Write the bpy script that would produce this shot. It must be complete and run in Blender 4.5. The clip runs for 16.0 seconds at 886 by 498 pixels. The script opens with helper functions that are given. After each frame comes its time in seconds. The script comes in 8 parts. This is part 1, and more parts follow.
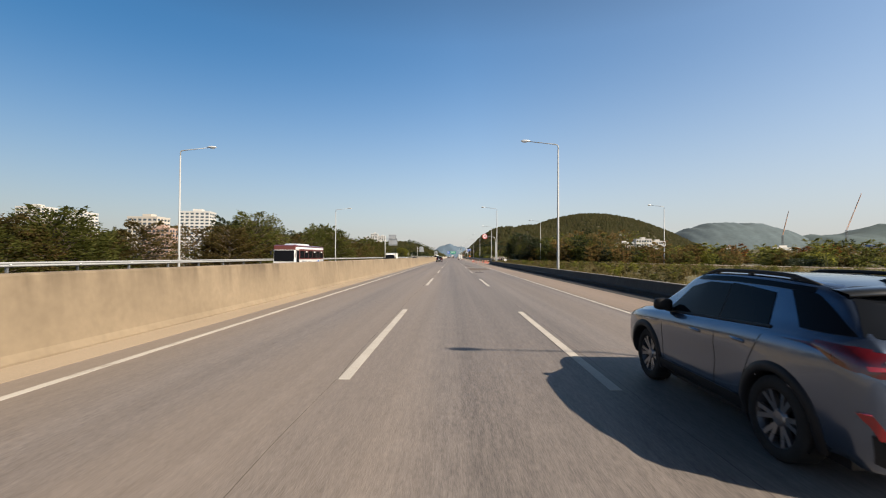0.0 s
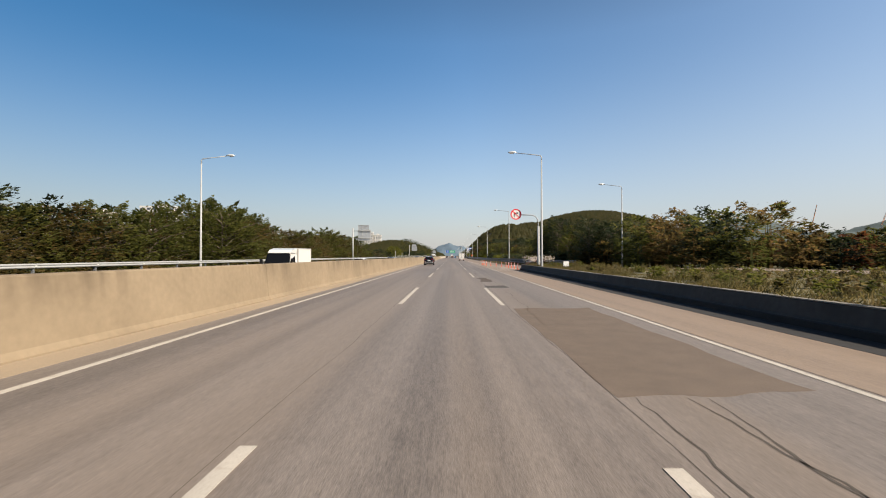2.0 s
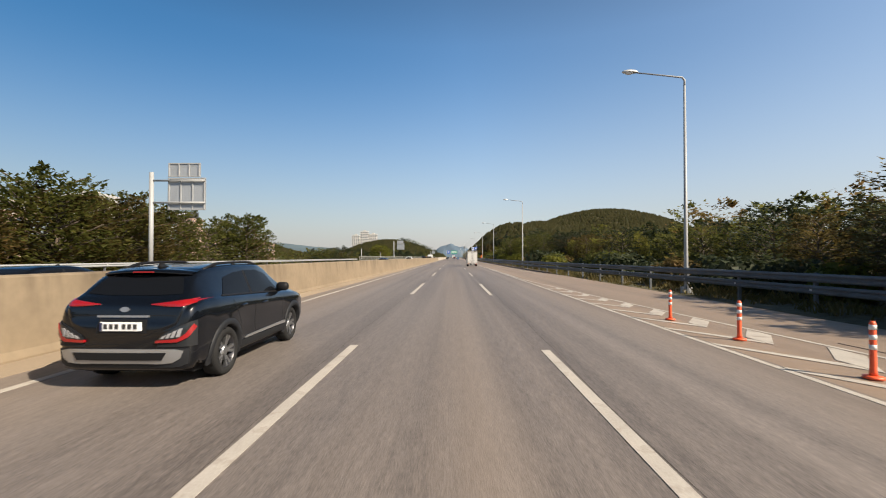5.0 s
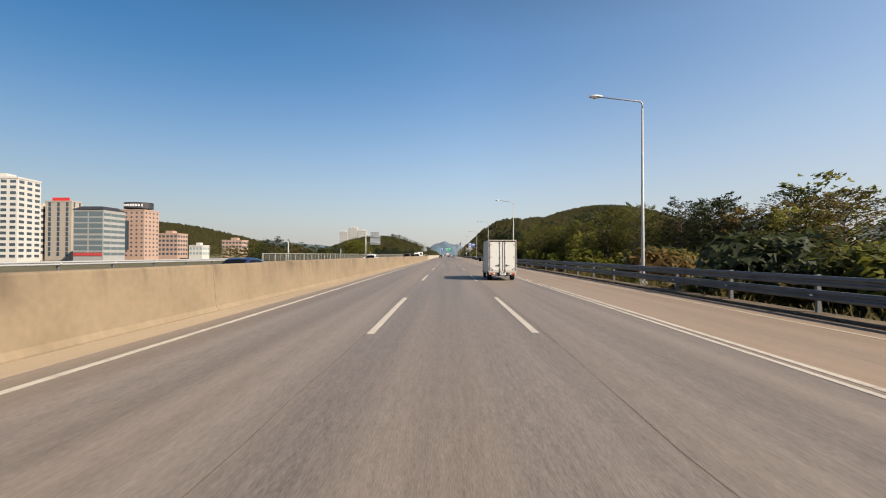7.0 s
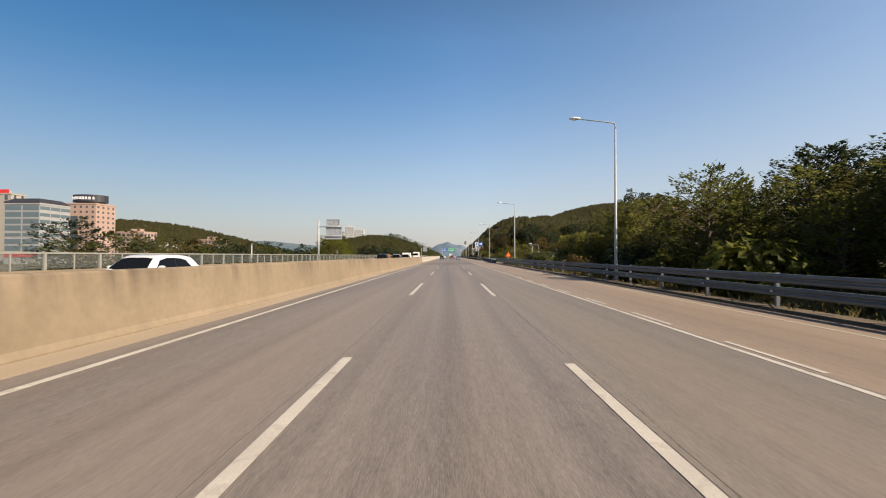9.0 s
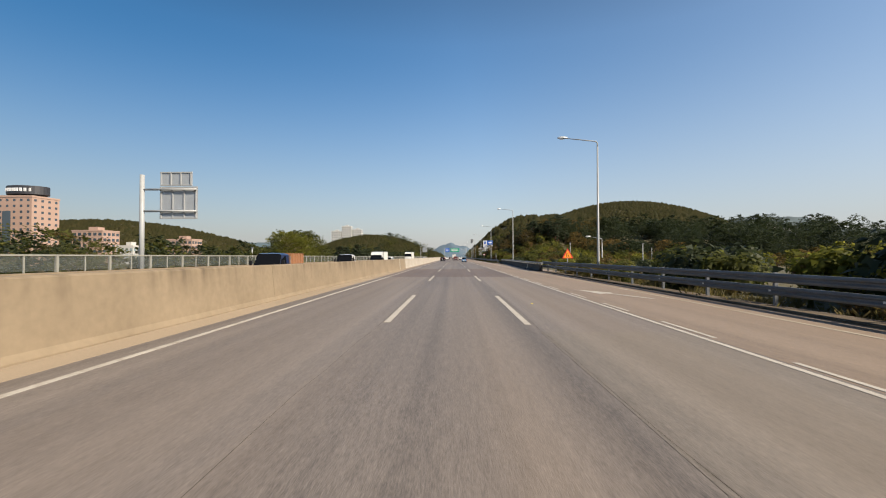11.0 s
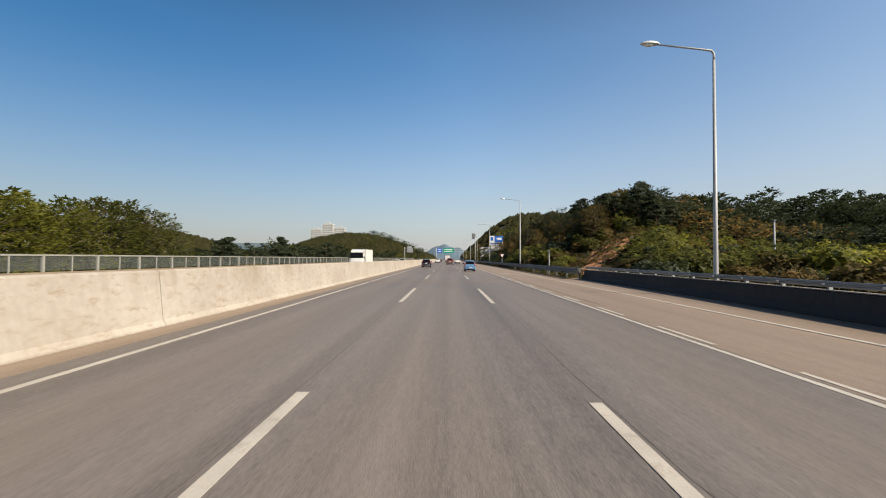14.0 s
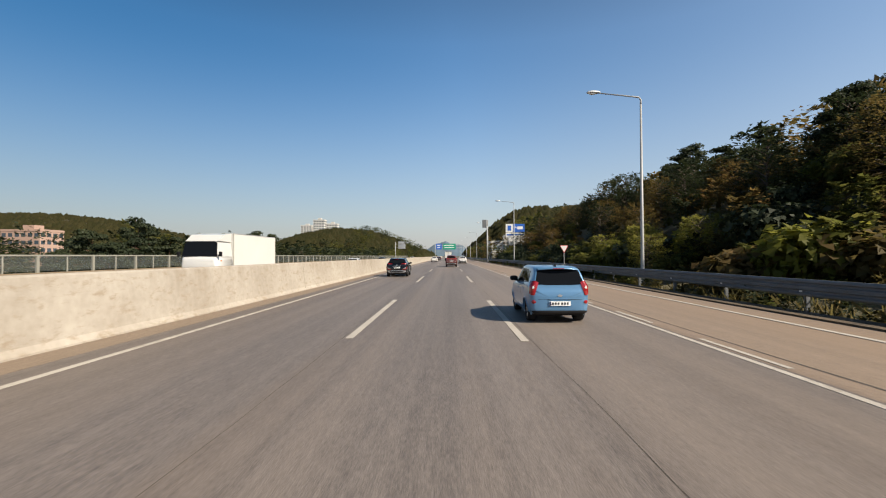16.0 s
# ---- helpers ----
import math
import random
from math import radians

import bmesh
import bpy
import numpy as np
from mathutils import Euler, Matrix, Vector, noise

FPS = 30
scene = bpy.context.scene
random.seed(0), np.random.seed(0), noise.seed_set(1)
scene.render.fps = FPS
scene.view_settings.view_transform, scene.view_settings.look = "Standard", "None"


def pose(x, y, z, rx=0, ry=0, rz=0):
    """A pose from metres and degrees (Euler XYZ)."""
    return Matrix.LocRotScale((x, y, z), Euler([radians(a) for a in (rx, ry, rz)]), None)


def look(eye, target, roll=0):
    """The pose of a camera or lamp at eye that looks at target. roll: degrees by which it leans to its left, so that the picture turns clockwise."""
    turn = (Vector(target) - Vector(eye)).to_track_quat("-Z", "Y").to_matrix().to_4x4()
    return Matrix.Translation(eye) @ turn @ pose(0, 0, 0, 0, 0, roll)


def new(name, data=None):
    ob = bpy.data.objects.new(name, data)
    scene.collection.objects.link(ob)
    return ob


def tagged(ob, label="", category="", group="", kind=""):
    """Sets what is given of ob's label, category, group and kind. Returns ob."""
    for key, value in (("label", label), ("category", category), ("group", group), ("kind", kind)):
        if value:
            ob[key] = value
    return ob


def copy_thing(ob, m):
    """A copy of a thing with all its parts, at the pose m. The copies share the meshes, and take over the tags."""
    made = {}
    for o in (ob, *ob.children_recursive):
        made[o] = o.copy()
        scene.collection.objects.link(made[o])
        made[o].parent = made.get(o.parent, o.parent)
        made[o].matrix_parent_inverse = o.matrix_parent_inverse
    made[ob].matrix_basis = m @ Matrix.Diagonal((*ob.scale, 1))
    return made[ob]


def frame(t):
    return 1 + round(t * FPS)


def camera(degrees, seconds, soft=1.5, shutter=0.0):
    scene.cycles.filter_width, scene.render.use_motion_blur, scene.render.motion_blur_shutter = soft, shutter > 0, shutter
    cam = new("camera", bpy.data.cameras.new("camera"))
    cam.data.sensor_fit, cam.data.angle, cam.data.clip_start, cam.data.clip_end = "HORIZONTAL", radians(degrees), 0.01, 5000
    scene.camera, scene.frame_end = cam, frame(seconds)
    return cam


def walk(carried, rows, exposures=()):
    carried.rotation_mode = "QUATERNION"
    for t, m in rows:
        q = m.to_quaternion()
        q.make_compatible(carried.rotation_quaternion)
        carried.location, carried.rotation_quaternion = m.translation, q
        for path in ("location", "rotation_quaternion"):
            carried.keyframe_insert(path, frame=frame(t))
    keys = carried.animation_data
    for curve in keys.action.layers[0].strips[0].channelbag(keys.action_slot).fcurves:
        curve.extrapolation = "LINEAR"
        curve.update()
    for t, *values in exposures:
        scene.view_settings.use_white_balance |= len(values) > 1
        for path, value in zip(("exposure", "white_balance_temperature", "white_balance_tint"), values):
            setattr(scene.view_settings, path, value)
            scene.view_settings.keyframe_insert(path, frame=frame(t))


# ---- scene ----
cam = camera(89.53, 16.0, soft=1.1, shutter=0.03)
PATH = [
    (0.0, pose(-0.314, 15.275, 1.711, 90.938, -0.320, 1.174)),
    (0.5, pose(-0.307, 27.717, 1.711, 90.934, -0.295, 1.174)),
    (1.0, pose(-0.173, 40.272, 1.711, 90.970, -0.330, 1.226)),
    (1.5, pose(-0.149, 52.977, 1.711, 90.998, -0.377, 1.065)),
    (2.0, pose(0.026, 65.555, 1.711, 90.886, 0.022, 1.099)),
    (2.5, pose(0.074, 77.920, 1.711, 90.895, -0.005, 1.137)),
    (3.0, pose(0.052, 90.753, 1.711, 90.846, -0.058, 1.056)),
    (3.5, pose(0.102, 102.953, 1.711, 91.124, 0.167, 1.145)),
    (4.0, pose(0.060, 115.722, 1.711, 90.948, -0.012, 1.173)),
    (4.5, pose(0.061, 128.546, 1.711, 90.924, -0.058, 1.138)),
    (5.0, pose(0.115, 140.941, 1.711, 91.013, -0.040, 1.332)),
    (7.5, pose(-0.171, 204.530, 1.711, 90.711, -0.180, 0.416)),
    (8.0, pose(-0.166, 217.085, 1.711, 90.818, -0.341, 0.501)),
    (8.5, pose(-0.160, 229.644, 1.711, 90.798, -0.246, 0.792)),
    (9.0, pose(-0.084, 242.083, 1.711, 90.844, -0.048, 0.922)),
    (11.5, pose(-0.054, 301.928, 1.711, 90.987, 0.113, 1.403)),
    (12.0, pose(-0.140, 314.241, 1.711, 90.901, -0.130, 1.096)),
    (12.5, pose(-0.104, 326.267, 1.711, 91.116, -0.132, 0.927)),
    (13.0, pose(-0.078, 338.790, 1.711, 91.123, -0.278, 0.756)),
    (13.5, pose(-0.007, 351.527, 1.711, 91.375, -0.136, 0.651)),
    (14.0, pose(0.033, 363.843, 1.711, 91.229, -0.181, 0.543)),
    (14.5, pose(0.042, 376.300, 1.711, 91.160, -0.365, 0.370)),
    (15.0, pose(0.159, 388.454, 1.711, 91.229, -0.083, 0.420)),
    (15.5, pose(0.213, 400.328, 1.711, 91.100, -0.034, 0.465)),
    (16.0, pose(0.278, 412.123, 1.711, 90.893, 0.247, 0.687)),
]
walk(cam, PATH, ((0.0, 0.895, 6470, 11), (5.0, 0.905, 6480, 11), (7.3, 0.89, 6520, 12), (9.2, 0.89, 6600, 13), (11.5, 0.80, 6330, 10), (16.0, 0.79, 6360, 10)))

# ---- sky and sun ----
SUN = Vector((13.0, -7.7, 11.8)).normalized()
ELEV = math.asin(SUN.z)
world = bpy.data.worlds.new("sky")
scene.world = world
world.use_nodes = True
wn = world.node_tree
sky = wn.nodes.new("ShaderNodeTexSky")
sky.sky_type = "NISHITA"
sky.sun_disc = False
sky.sun_elevation = ELEV
sky.sun_rotation = math.atan2(SUN.x, SUN.y)
sky.altitude = 100
sky.air_density = 1.0
sky.dust_density = 0.9
sky.ozone_density = 2.2
hsv = wn.nodes.new("ShaderNodeHueSaturation")
hsv.inputs["Hue"].default_value = 0.4945
wn.links.new(sky.outputs[0], hsv.inputs["Color"])


def wmath(op, a, b, c=None):
    k = wn.nodes.new("ShaderNodeMath")
    k.operation = op
    for i_, q in enumerate((a, b, c)):
        if q is None:
            continue
        if isinstance(q, (int, float)):
            k.inputs[i_].default_value = q
        else:
            wn.links.new(q, k.inputs[i_])
    return k.outputs[0]


def wrange(x, a, b, lo, hi):
    k = wn.nodes.new("ShaderNodeMapRange")
    for i_, q in enumerate((a, b, lo, hi)):
        k.inputs[i_ + 1].default_value = q
    wn.links.new(x, k.inputs[0])
    return k.outputs[0]


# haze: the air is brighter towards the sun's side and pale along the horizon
wtc = wn.nodes.new("ShaderNodeTexCoord")
wsep = wn.nodes.new("ShaderNodeSeparateXYZ")
wn.links.new(wtc.outputs["Generated"], wsep.inputs[0])
flat = Vector((SUN.x, SUN.y, 0)).normalized()
side = wmath("ADD", wmath("MULTIPLY", wsep.outputs[0], flat.x), wmath("MULTIPLY", wsep.outputs[1], flat.y))
wn.links.new(wrange(side, -1.0, 0.3, 1.36, 0.92), hsv.inputs["Saturation"])
glow = wmath("ADD", wrange(side, -1.0, -0.45, 0.70, 1.14), wrange(side, -0.45, 1.0, 0.0, -0.05))
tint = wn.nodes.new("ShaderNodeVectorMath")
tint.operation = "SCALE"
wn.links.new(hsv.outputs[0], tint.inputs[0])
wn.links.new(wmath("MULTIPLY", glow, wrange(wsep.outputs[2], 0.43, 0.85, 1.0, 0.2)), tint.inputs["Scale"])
low = wmath("POWER", wrange(wsep.outputs[2], 0.0, 0.42, 1.0, 0.0), 1.7)
hz = wn.nodes.new("ShaderNodeMix")
hz.data_type = "RGBA"
wn.links.new(wmath("MULTIPLY", low, 0.92), hz.inputs[0])
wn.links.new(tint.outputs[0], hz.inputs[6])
pale = wn.nodes.new("ShaderNodeVectorMath")
pale.operation = "SCALE"
pale.inputs[0].default_value = (3.82, 3.74, 3.70)
wn.links.new(wrange(side, -1.0, -0.5, 0.82, 1.0), pale.inputs["Scale"])
wn.links.new(pale.outputs[0], hz.inputs[7])
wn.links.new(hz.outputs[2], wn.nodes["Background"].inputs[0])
wn.nodes["Background"].inputs[1].default_value = 0.08
sun = new("sun", bpy.data.lights.new("sun", "SUN"))
sun.data.energy = 5.0
sun.data.angle = radians(0.55)
sun.data.color = (1.0, 0.875, 0.70)
sun.matrix_basis = look(SUN * 300, (0, 0, 0))


# ---- materials ----
def mat(name, col, rough=0.7, var=0.15, scale=3.0, fine=40.0, bump=0.2, metal=0.0, stretch=(1, 1, 1), col2=None, per_object=0.0, coat=0.0, dist=0.01, spec=0.5):
    m = bpy.data.materials.new(name)
    m.use_nodes = True
    n, l = m.node_tree.nodes, m.node_tree.links
    b = n["Principled BSDF"]
    b.inputs["Roughness"].default_value = rough
    b.inputs["Metallic"].default_value = metal
    b.inputs["Coat Weight"].default_value = coat
    b.inputs["Specular IOR Level"].default_value = spec
    b.inputs["Base Color"].default_value = (*col, 1)
    tc = n.new("ShaderNodeTexCoord")
    mp = n.new("ShaderNodeMapping")
    mp.inputs["Scale"].default_value = stretch
    l.new(tc.outputs["Object"], mp.inputs[0])
    a = n.new("ShaderNodeTexNoise")
    a.inputs["Scale"].default_value = scale
    a.inputs["Detail"].default_value = 5
    l.new(mp.outputs[0], a.inputs[0])
    f = n.new("ShaderNodeTexNoise")
    f.inputs["Scale"].default_value = fine
    f.inputs["Detail"].default_value = 3
    l.new(tc.outputs["Object"], f.inputs[0])
    add = n.new("ShaderNodeMath")
    add.operation = "MULTIPLY_ADD"
    l.new(f.outputs[0], add.inputs[0])
    add.inputs[1].default_value = 0.45
    sub = n.new("ShaderNodeMath")
    sub.operation = "MULTIPLY"
    l.new(a.outputs[0], sub.inputs[0])
    sub.inputs[1].default_value = 0.55
    l.new(sub.outputs[0], add.inputs[2])
    last = add.outputs[0]
    if per_object:
        oi = n.new("ShaderNodeObjectInfo")
        pm = n.new("ShaderNodeMath")
        pm.operation = "MULTIPLY_ADD"
        l.new(oi.outputs["Random"], pm.inputs[0])
        pm.inputs[1].default_value = per_object
        l.new(last, pm.inputs[2])
        last = pm.outputs[0]
    r = n.new("ShaderNodeValToRGB")
    r.color_ramp.elements[0].position = 0.32
    r.color_ramp.elements[1].position = 0.68 + per_object
    lo = [c * (1 - var) for c in col]
    hi = [min(1, c * (1 + var)) for c in (col2 or col)]
    r.color_ramp.elements[0].color = (*lo, 1)
    r.color_ramp.elements[1].color = (*hi, 1)
    l.new(last, r.inputs[0])
    l.new(r.outputs[0], b.inputs["Base Color"])
    if bump:
        bp = n.new("ShaderNodeBump")
        bp.inputs["Strength"].default_value = bump
        bp.inputs["Distance"].default_value = dist
        l.new(f.outputs[0], bp.inputs["Height"])
        l.new(bp.outputs[0], b.inputs["Normal"])
    return m


def leaf_mat(name, c1, c2, c3, thin=0.64):
    """Leaves that differ clump by clump, lightly translucent."""
    m = bpy.data.materials.new(name)
    m.use_nodes = True
    n, l = m.node_tree.nodes, m.node_tree.links
    b = n["Principled BSDF"]
    b.inputs["Roughness"].default_value = 0.65
    b.inputs["Specular IOR Level"].default_value = 0.3
    geo = n.new("ShaderNodeNewGeometry")
    oi = n.new("ShaderNodeObjectInfo")
    mx = n.new("ShaderNodeMath")
    mx.operation = "MULTIPLY_ADD"
    l.new(oi.outputs["Random"], mx.inputs[0])
    mx.inputs[1].default_value = 0.30
    sc = n.new("ShaderNodeMath")
    sc.operation = "MULTIPLY_ADD"
    sc.inputs[1].default_value = 0.34
    l.new(geo.outputs["Random Per Island"], sc.inputs[0])
    tc = n.new("ShaderNodeTexCoord")
    cl = n.new("ShaderNodeTexNoise")
    cl.inputs["Scale"].default_value = 0.55
    cl.inputs["Detail"].default_value = 2
    l.new(tc.outputs["Object"], cl.inputs[0])
    cr = n.new("ShaderNodeMapRange")
    for i_, q in enumerate((0.35, 0.65, 0.0, 0.36)):
        cr.inputs[i_ + 1].default_value = q
    l.new(cl.outputs[0], cr.inputs[0])
    l.new(cr.outputs[0], sc.inputs[2])
    l.new(sc.outputs[0], mx.inputs[2])
    r = n.new("ShaderNodeValToRGB")
    r.color_ramp.elements[0].color = (*c1, 1)
    r.color_ramp.elements[1].color = (*c3, 1)
    e = r.color_ramp.elements.new(0.55)
    e.color = (*c2, 1)
    l.new(mx.outputs[0], r.inputs[0])
    l.new(r.outputs[0], b.inputs["Base Color"])
    tr = n.new("ShaderNodeBsdfTranslucent")
    l.new(r.outputs[0], tr.inputs[0])
    ms = n.new("ShaderNodeMixShader")
    ms.inputs[0].default_value = thin
    l.new(b.outputs[0], ms.inputs[1])
    l.new(tr.outputs[0], ms.inputs[2])
    l.new(ms.outputs[0], n["Material Output"].inputs[0])
    return m


def plain(name, col, rough=0.5, metal=0.0, coat=0.0, emit=0.0):
    m = bpy.data.materials.new(name)
    m.use_nodes = True
    b = m.node_tree.nodes["Principled BSDF"]
    b.inputs["Base Color"].default_value = (*col, 1)
    b.inputs["Roughness"].default_value = rough
    b.inputs["Metallic"].default_value = metal
    b.inputs["Coat Weight"].default_value = coat
    if emit:
        b.inputs["Emission Color"].default_value = (*col, 1)
        b.inputs["Emission Strength"].default_value = emit
    return m


def asphalt_mat(name, lo, hi, warm, lanes=True):
    """Worn asphalt: aggregate drawn out along the traffic, long streaks, sandy dust, polished wheel paths."""
    m = bpy.data.materials.new(name)
    m.use_nodes = True
    n, l = m.node_tree.nodes, m.node_tree.links
    b = n["Principled BSDF"]
    b.inputs["Roughness"].default_value = 0.6
    b.inputs["Specular IOR Level"].default_value = 0.42
    tc = n.new("ShaderNodeTexCoord")

    def tex(scale, stretch, detail=4, rough=0.5):
        mp = n.new("ShaderNodeMapping")
        mp.inputs["Scale"].default_value = stretch
        l.new(tc.outputs["Object"], mp.inputs[0])
        t = n.new("ShaderNodeTexNoise")
        t.inputs["Scale"].default_value = scale
        t.inputs["Detail"].default_value = detail
        t.inputs["Roughness"].default_value = rough
        l.new(mp.outputs[0], t.inputs[0])
        return t.outputs[0]

    def math_node(op, x, y):
        k = n.new("ShaderNodeMath")
        k.operation = op
        for i, q in enumerate((x, y)):
            if isinstance(q, (int, float)):
                k.inputs[i].default_value = q
            else:
                l.new(q, k.inputs[i])
        return k.outputs[0]

    def ramp(x, a, c):
        k = n.new("ShaderNodeMapRange")
        k.inputs[1].default_value, k.inputs[2].default_value = a, c
        l.new(x, k.inputs[0])
        return k.outputs[0]

    streak = tex(1.0, (2.6, 0.022, 1), 5)
    wide = tex(1.0, (0.55, 0.010, 1), 2)
    blotch = tex(0.5, (1, 0.12, 1), 5)
    grain = tex(1.0, (75.0, 10.0, 1), 3, 0.6)
    speck = tex(1.0, (20.0, 2.2, 1), 4, 0.6)
    v = math_node("ADD", math_node("MULTIPLY", streak, 0.20), math_node("MULTIPLY", blotch, 0.10))
    v = math_node("ADD", v, math_node("MULTIPLY", wide, 0.14))
    v = math_node("ADD", v, math_node("MULTIPLY", grain, 0.32))
    v = math_node("ADD", v, math_node("MULTIPLY", speck, 0.24))
    if lanes:
        # wheel paths 1.8 m apart in lanes 3.6 m wide: paler where tyres polish the stone, oily between
        sep = n.new("ShaderNodeSeparateXYZ")
        l.new(tc.outputs["Object"], sep.inputs[0])
        wave = n.new("ShaderNodeMath")
        wave.operation = "COSINE"
        l.new(math_node("MULTIPLY", sep.outputs[0], 2 * math.pi / 1.8), wave.inputs[0])
        v = math_node("ADD", v, math_node("MULTIPLY", wave.outputs[0], -0.012))
    r = n.new("ShaderNodeValToRGB")
    r.color_ramp.elements[0].position = 0.37
    r.color_ramp.elements[1].position = 0.63
    r.color_ramp.elements[0].color = (*lo, 1)
    r.color_ramp.elements[1].color = (*hi, 1)
    l.new(v, r.inputs[0])
    dust = tex(0.5, (0.8, 0.02, 1), 3)
    mix = n.new("ShaderNodeMix")
    mix.data_type = "RGBA"
    l.new(math_node("MULTIPLY", ramp(dust, 0.44, 0.66), 0.42), mix.inputs[0])
    l.new(r.outputs[0], mix.inputs[6])
    mix.inputs[7].default_value = (*warm, 1)
    l.new(mix.outputs[2], b.inputs["Base Color"])
    bp = n.new("ShaderNodeBump")
    bp.inputs["Strength"].default_value = 0.35
    bp.inputs["Distance"].default_value = 0.006
    l.new(grain, bp.inputs["Height"])
    l.new(bp.outputs[0], b.inputs["Normal"])
    return m


def stained_concrete(name, lo, hi, stain, amount=0.6, foot=0.45, top=1.38):
    """Smooth cast concrete, with soft dark rain stains that run down from the top edge."""
    m = mat(name, lo, 0.85, 0.04, 0.45, 6, 0.05, col2=hi)
    n, l = m.node_tree.nodes, m.node_tree.links
    b = n["Principled BSDF"]
    base = b.inputs["Base Color"].links[0].from_socket
    tc = n.new("ShaderNodeTexCoord")

    def tex(stretch, detail):
        mp = n.new("ShaderNodeMapping")
        mp.inputs["Scale"].default_value = stretch
        l.new(tc.outputs["Object"], mp.inputs[0])
        t = n.new("ShaderNodeTexNoise")
        t.inputs["Scale"].default_value = 1.0
        t.inputs["Detail"].default_value = detail
        l.new(mp.outputs[0], t.inputs[0])
        return t.outputs[0]

    def span(x, a, c, lo_, hi_):
        k = n.new("ShaderNodeMapRange")
        for i_, q in enumerate((a, c, lo_, hi_)):
            k.inputs[i_ + 1].default_value = q
        l.new(x, k.inputs[0])
        return k.outputs[0]

    def op(kind, x, y):
        k = n.new("ShaderNodeMath")
        k.operation = kind
        for i_, q in enumerate((x, y)):
            if isinstance(q, (int, float)):
                k.inputs[i_].default_value = q
            else:
                l.new(q, k.inputs[i_])
        return k.outputs[0]

    sep = n.new("ShaderNodeSeparateXYZ")
    l.new(tc.outputs["Object"], sep.inputs[0])
    drip = span(op("ADD", op("MULTIPLY", tex((0.4, 2.4, 0.3), 4), 0.52), op("MULTIPLY", tex((0.1, 0.22, 0.05), 3), 0.48)), 0.47, 0.64, 0.0, 1.0)
    fall = op("POWER", span(sep.outputs[2], foot, top, 0.0, 1.0), 1.3)
    cloud = op("MULTIPLY", span(tex((0.5, 0.5, 0.7), 5), 0.45, 0.75, 0.0, 1.0), 0.35)
    k = op("MULTIPLY", op("ADD", op("MULTIPLY", drip, fall), cloud), amount)
    mix = n.new("ShaderNodeMix")
    mix.data_type = "RGBA"
    l.new(k, mix.inputs[0])
    l.new(base, mix.inputs[6])
    mix.inputs[7].default_value = (*stain, 1)
    l.new(mix.outputs[2], b.inputs["Base Color"])
    return m


def worn_patches(m, col, amount):
    """Flaked paint in flat, ragged patches."""
    n, l = m.node_tree.nodes, m.node_tree.links
    b = n["Principled BSDF"]
    base = b.inputs["Base Color"].links[0].from_socket
    tc = n.new("ShaderNodeTexCoord")
    mp = n.new("ShaderNodeMapping")
    mp.inputs["Scale"].default_value = (1, 1.1, 3.2)
    l.new(tc.outputs["Object"], mp.inputs[0])
    t = n.new("ShaderNodeTexNoise")
    t.inputs["Scale"].default_value = 2.2
    t.inputs["Detail"].default_value = 8
    t.inputs["Roughness"].default_value = 0.7
    l.new(mp.outputs[0], t.inputs[0])
    r = n.new("ShaderNodeValToRGB")
    r.color_ramp.elements[0].position = 0.53
    r.color_ramp.elements[1].position = 0.66
    l.new(t.outputs[0], r.inputs[0])
    k = n.new("ShaderNodeMath")
    k.operation = "MULTIPLY"
    k.inputs[1].default_value = amount
    l.new(r.outputs[0], k.inputs[0])
    mix = n.new("ShaderNodeMix")
    mix.data_type = "RGBA"
    l.new(k.outputs[0], mix.inputs[0])
    l.new(base, mix.inputs[6])
    mix.inputs[7].default_value = (*col, 1)
    l.new(mix.outputs[2], b.inputs["Base Color"])


ASPHALT = asphalt_mat("asphalt", (0.069, 0.059, 0.053), (0.217, 0.186, 0.164), (0.225, 0.175, 0.131))
ASPHALT_R = asphalt_mat("asphalt_shoulder", (0.127, 0.096, 0.070), (0.274, 0.208, 0.154), (0.275, 0.199, 0.136), False)
PATCH = mat("asphalt_patch", (0.034, 0.032, 0.031), 0.9, 0.55, 2.2, 40, 0.5, stretch=(2, 0.7, 1), col2=(0.060, 0.054, 0.050))
PATCH_D = mat("asphalt_dark_brown", (0.074, 0.056, 0.045), 0.85, 0.4, 4, 30, 0.6)
PATCH_B = mat("asphalt_brown", (0.109, 0.082, 0.062), 0.85, 0.2, 2, 60, 0.5)
CRACK = mat("tar_seam", (0.064, 0.053, 0.043), 0.85, 0.3, 2, 30, 0.2)
PAINT_W = mat("road_paint", (0.384, 0.352, 0.307), 0.7, 0.18, 1.2, 45, 0.25, stretch=(2, 1, 1))
PAINT_O = mat("road_paint_old", (0.333, 0.288, 0.224), 0.8, 0.2, 1.2, 45, 0.25)
worn_patches(PAINT_W, (0.200, 0.164, 0.130), 0.55)
CONC = stained_concrete("barrier_concrete", (0.185, 0.141, 0.090), (0.226, 0.174, 0.113), (0.064, 0.045, 0.028), 0.72)
CONC_W = stained_concrete("barrier_white", (0.293, 0.259, 0.214), (0.370, 0.336, 0.286), (0.193, 0.150, 0.102), 0.6)
worn_patches(CONC_W, (0.232, 0.180, 0.122), 0.7)
# low wall: the shade on its road face is in this dark base
CONC_G = stained_concrete("low_wall_shaded", (0.030, 0.028, 0.027), (0.052, 0.049, 0.046), (0.014, 0.013, 0.012), 0.7, 0.0, 0.7)
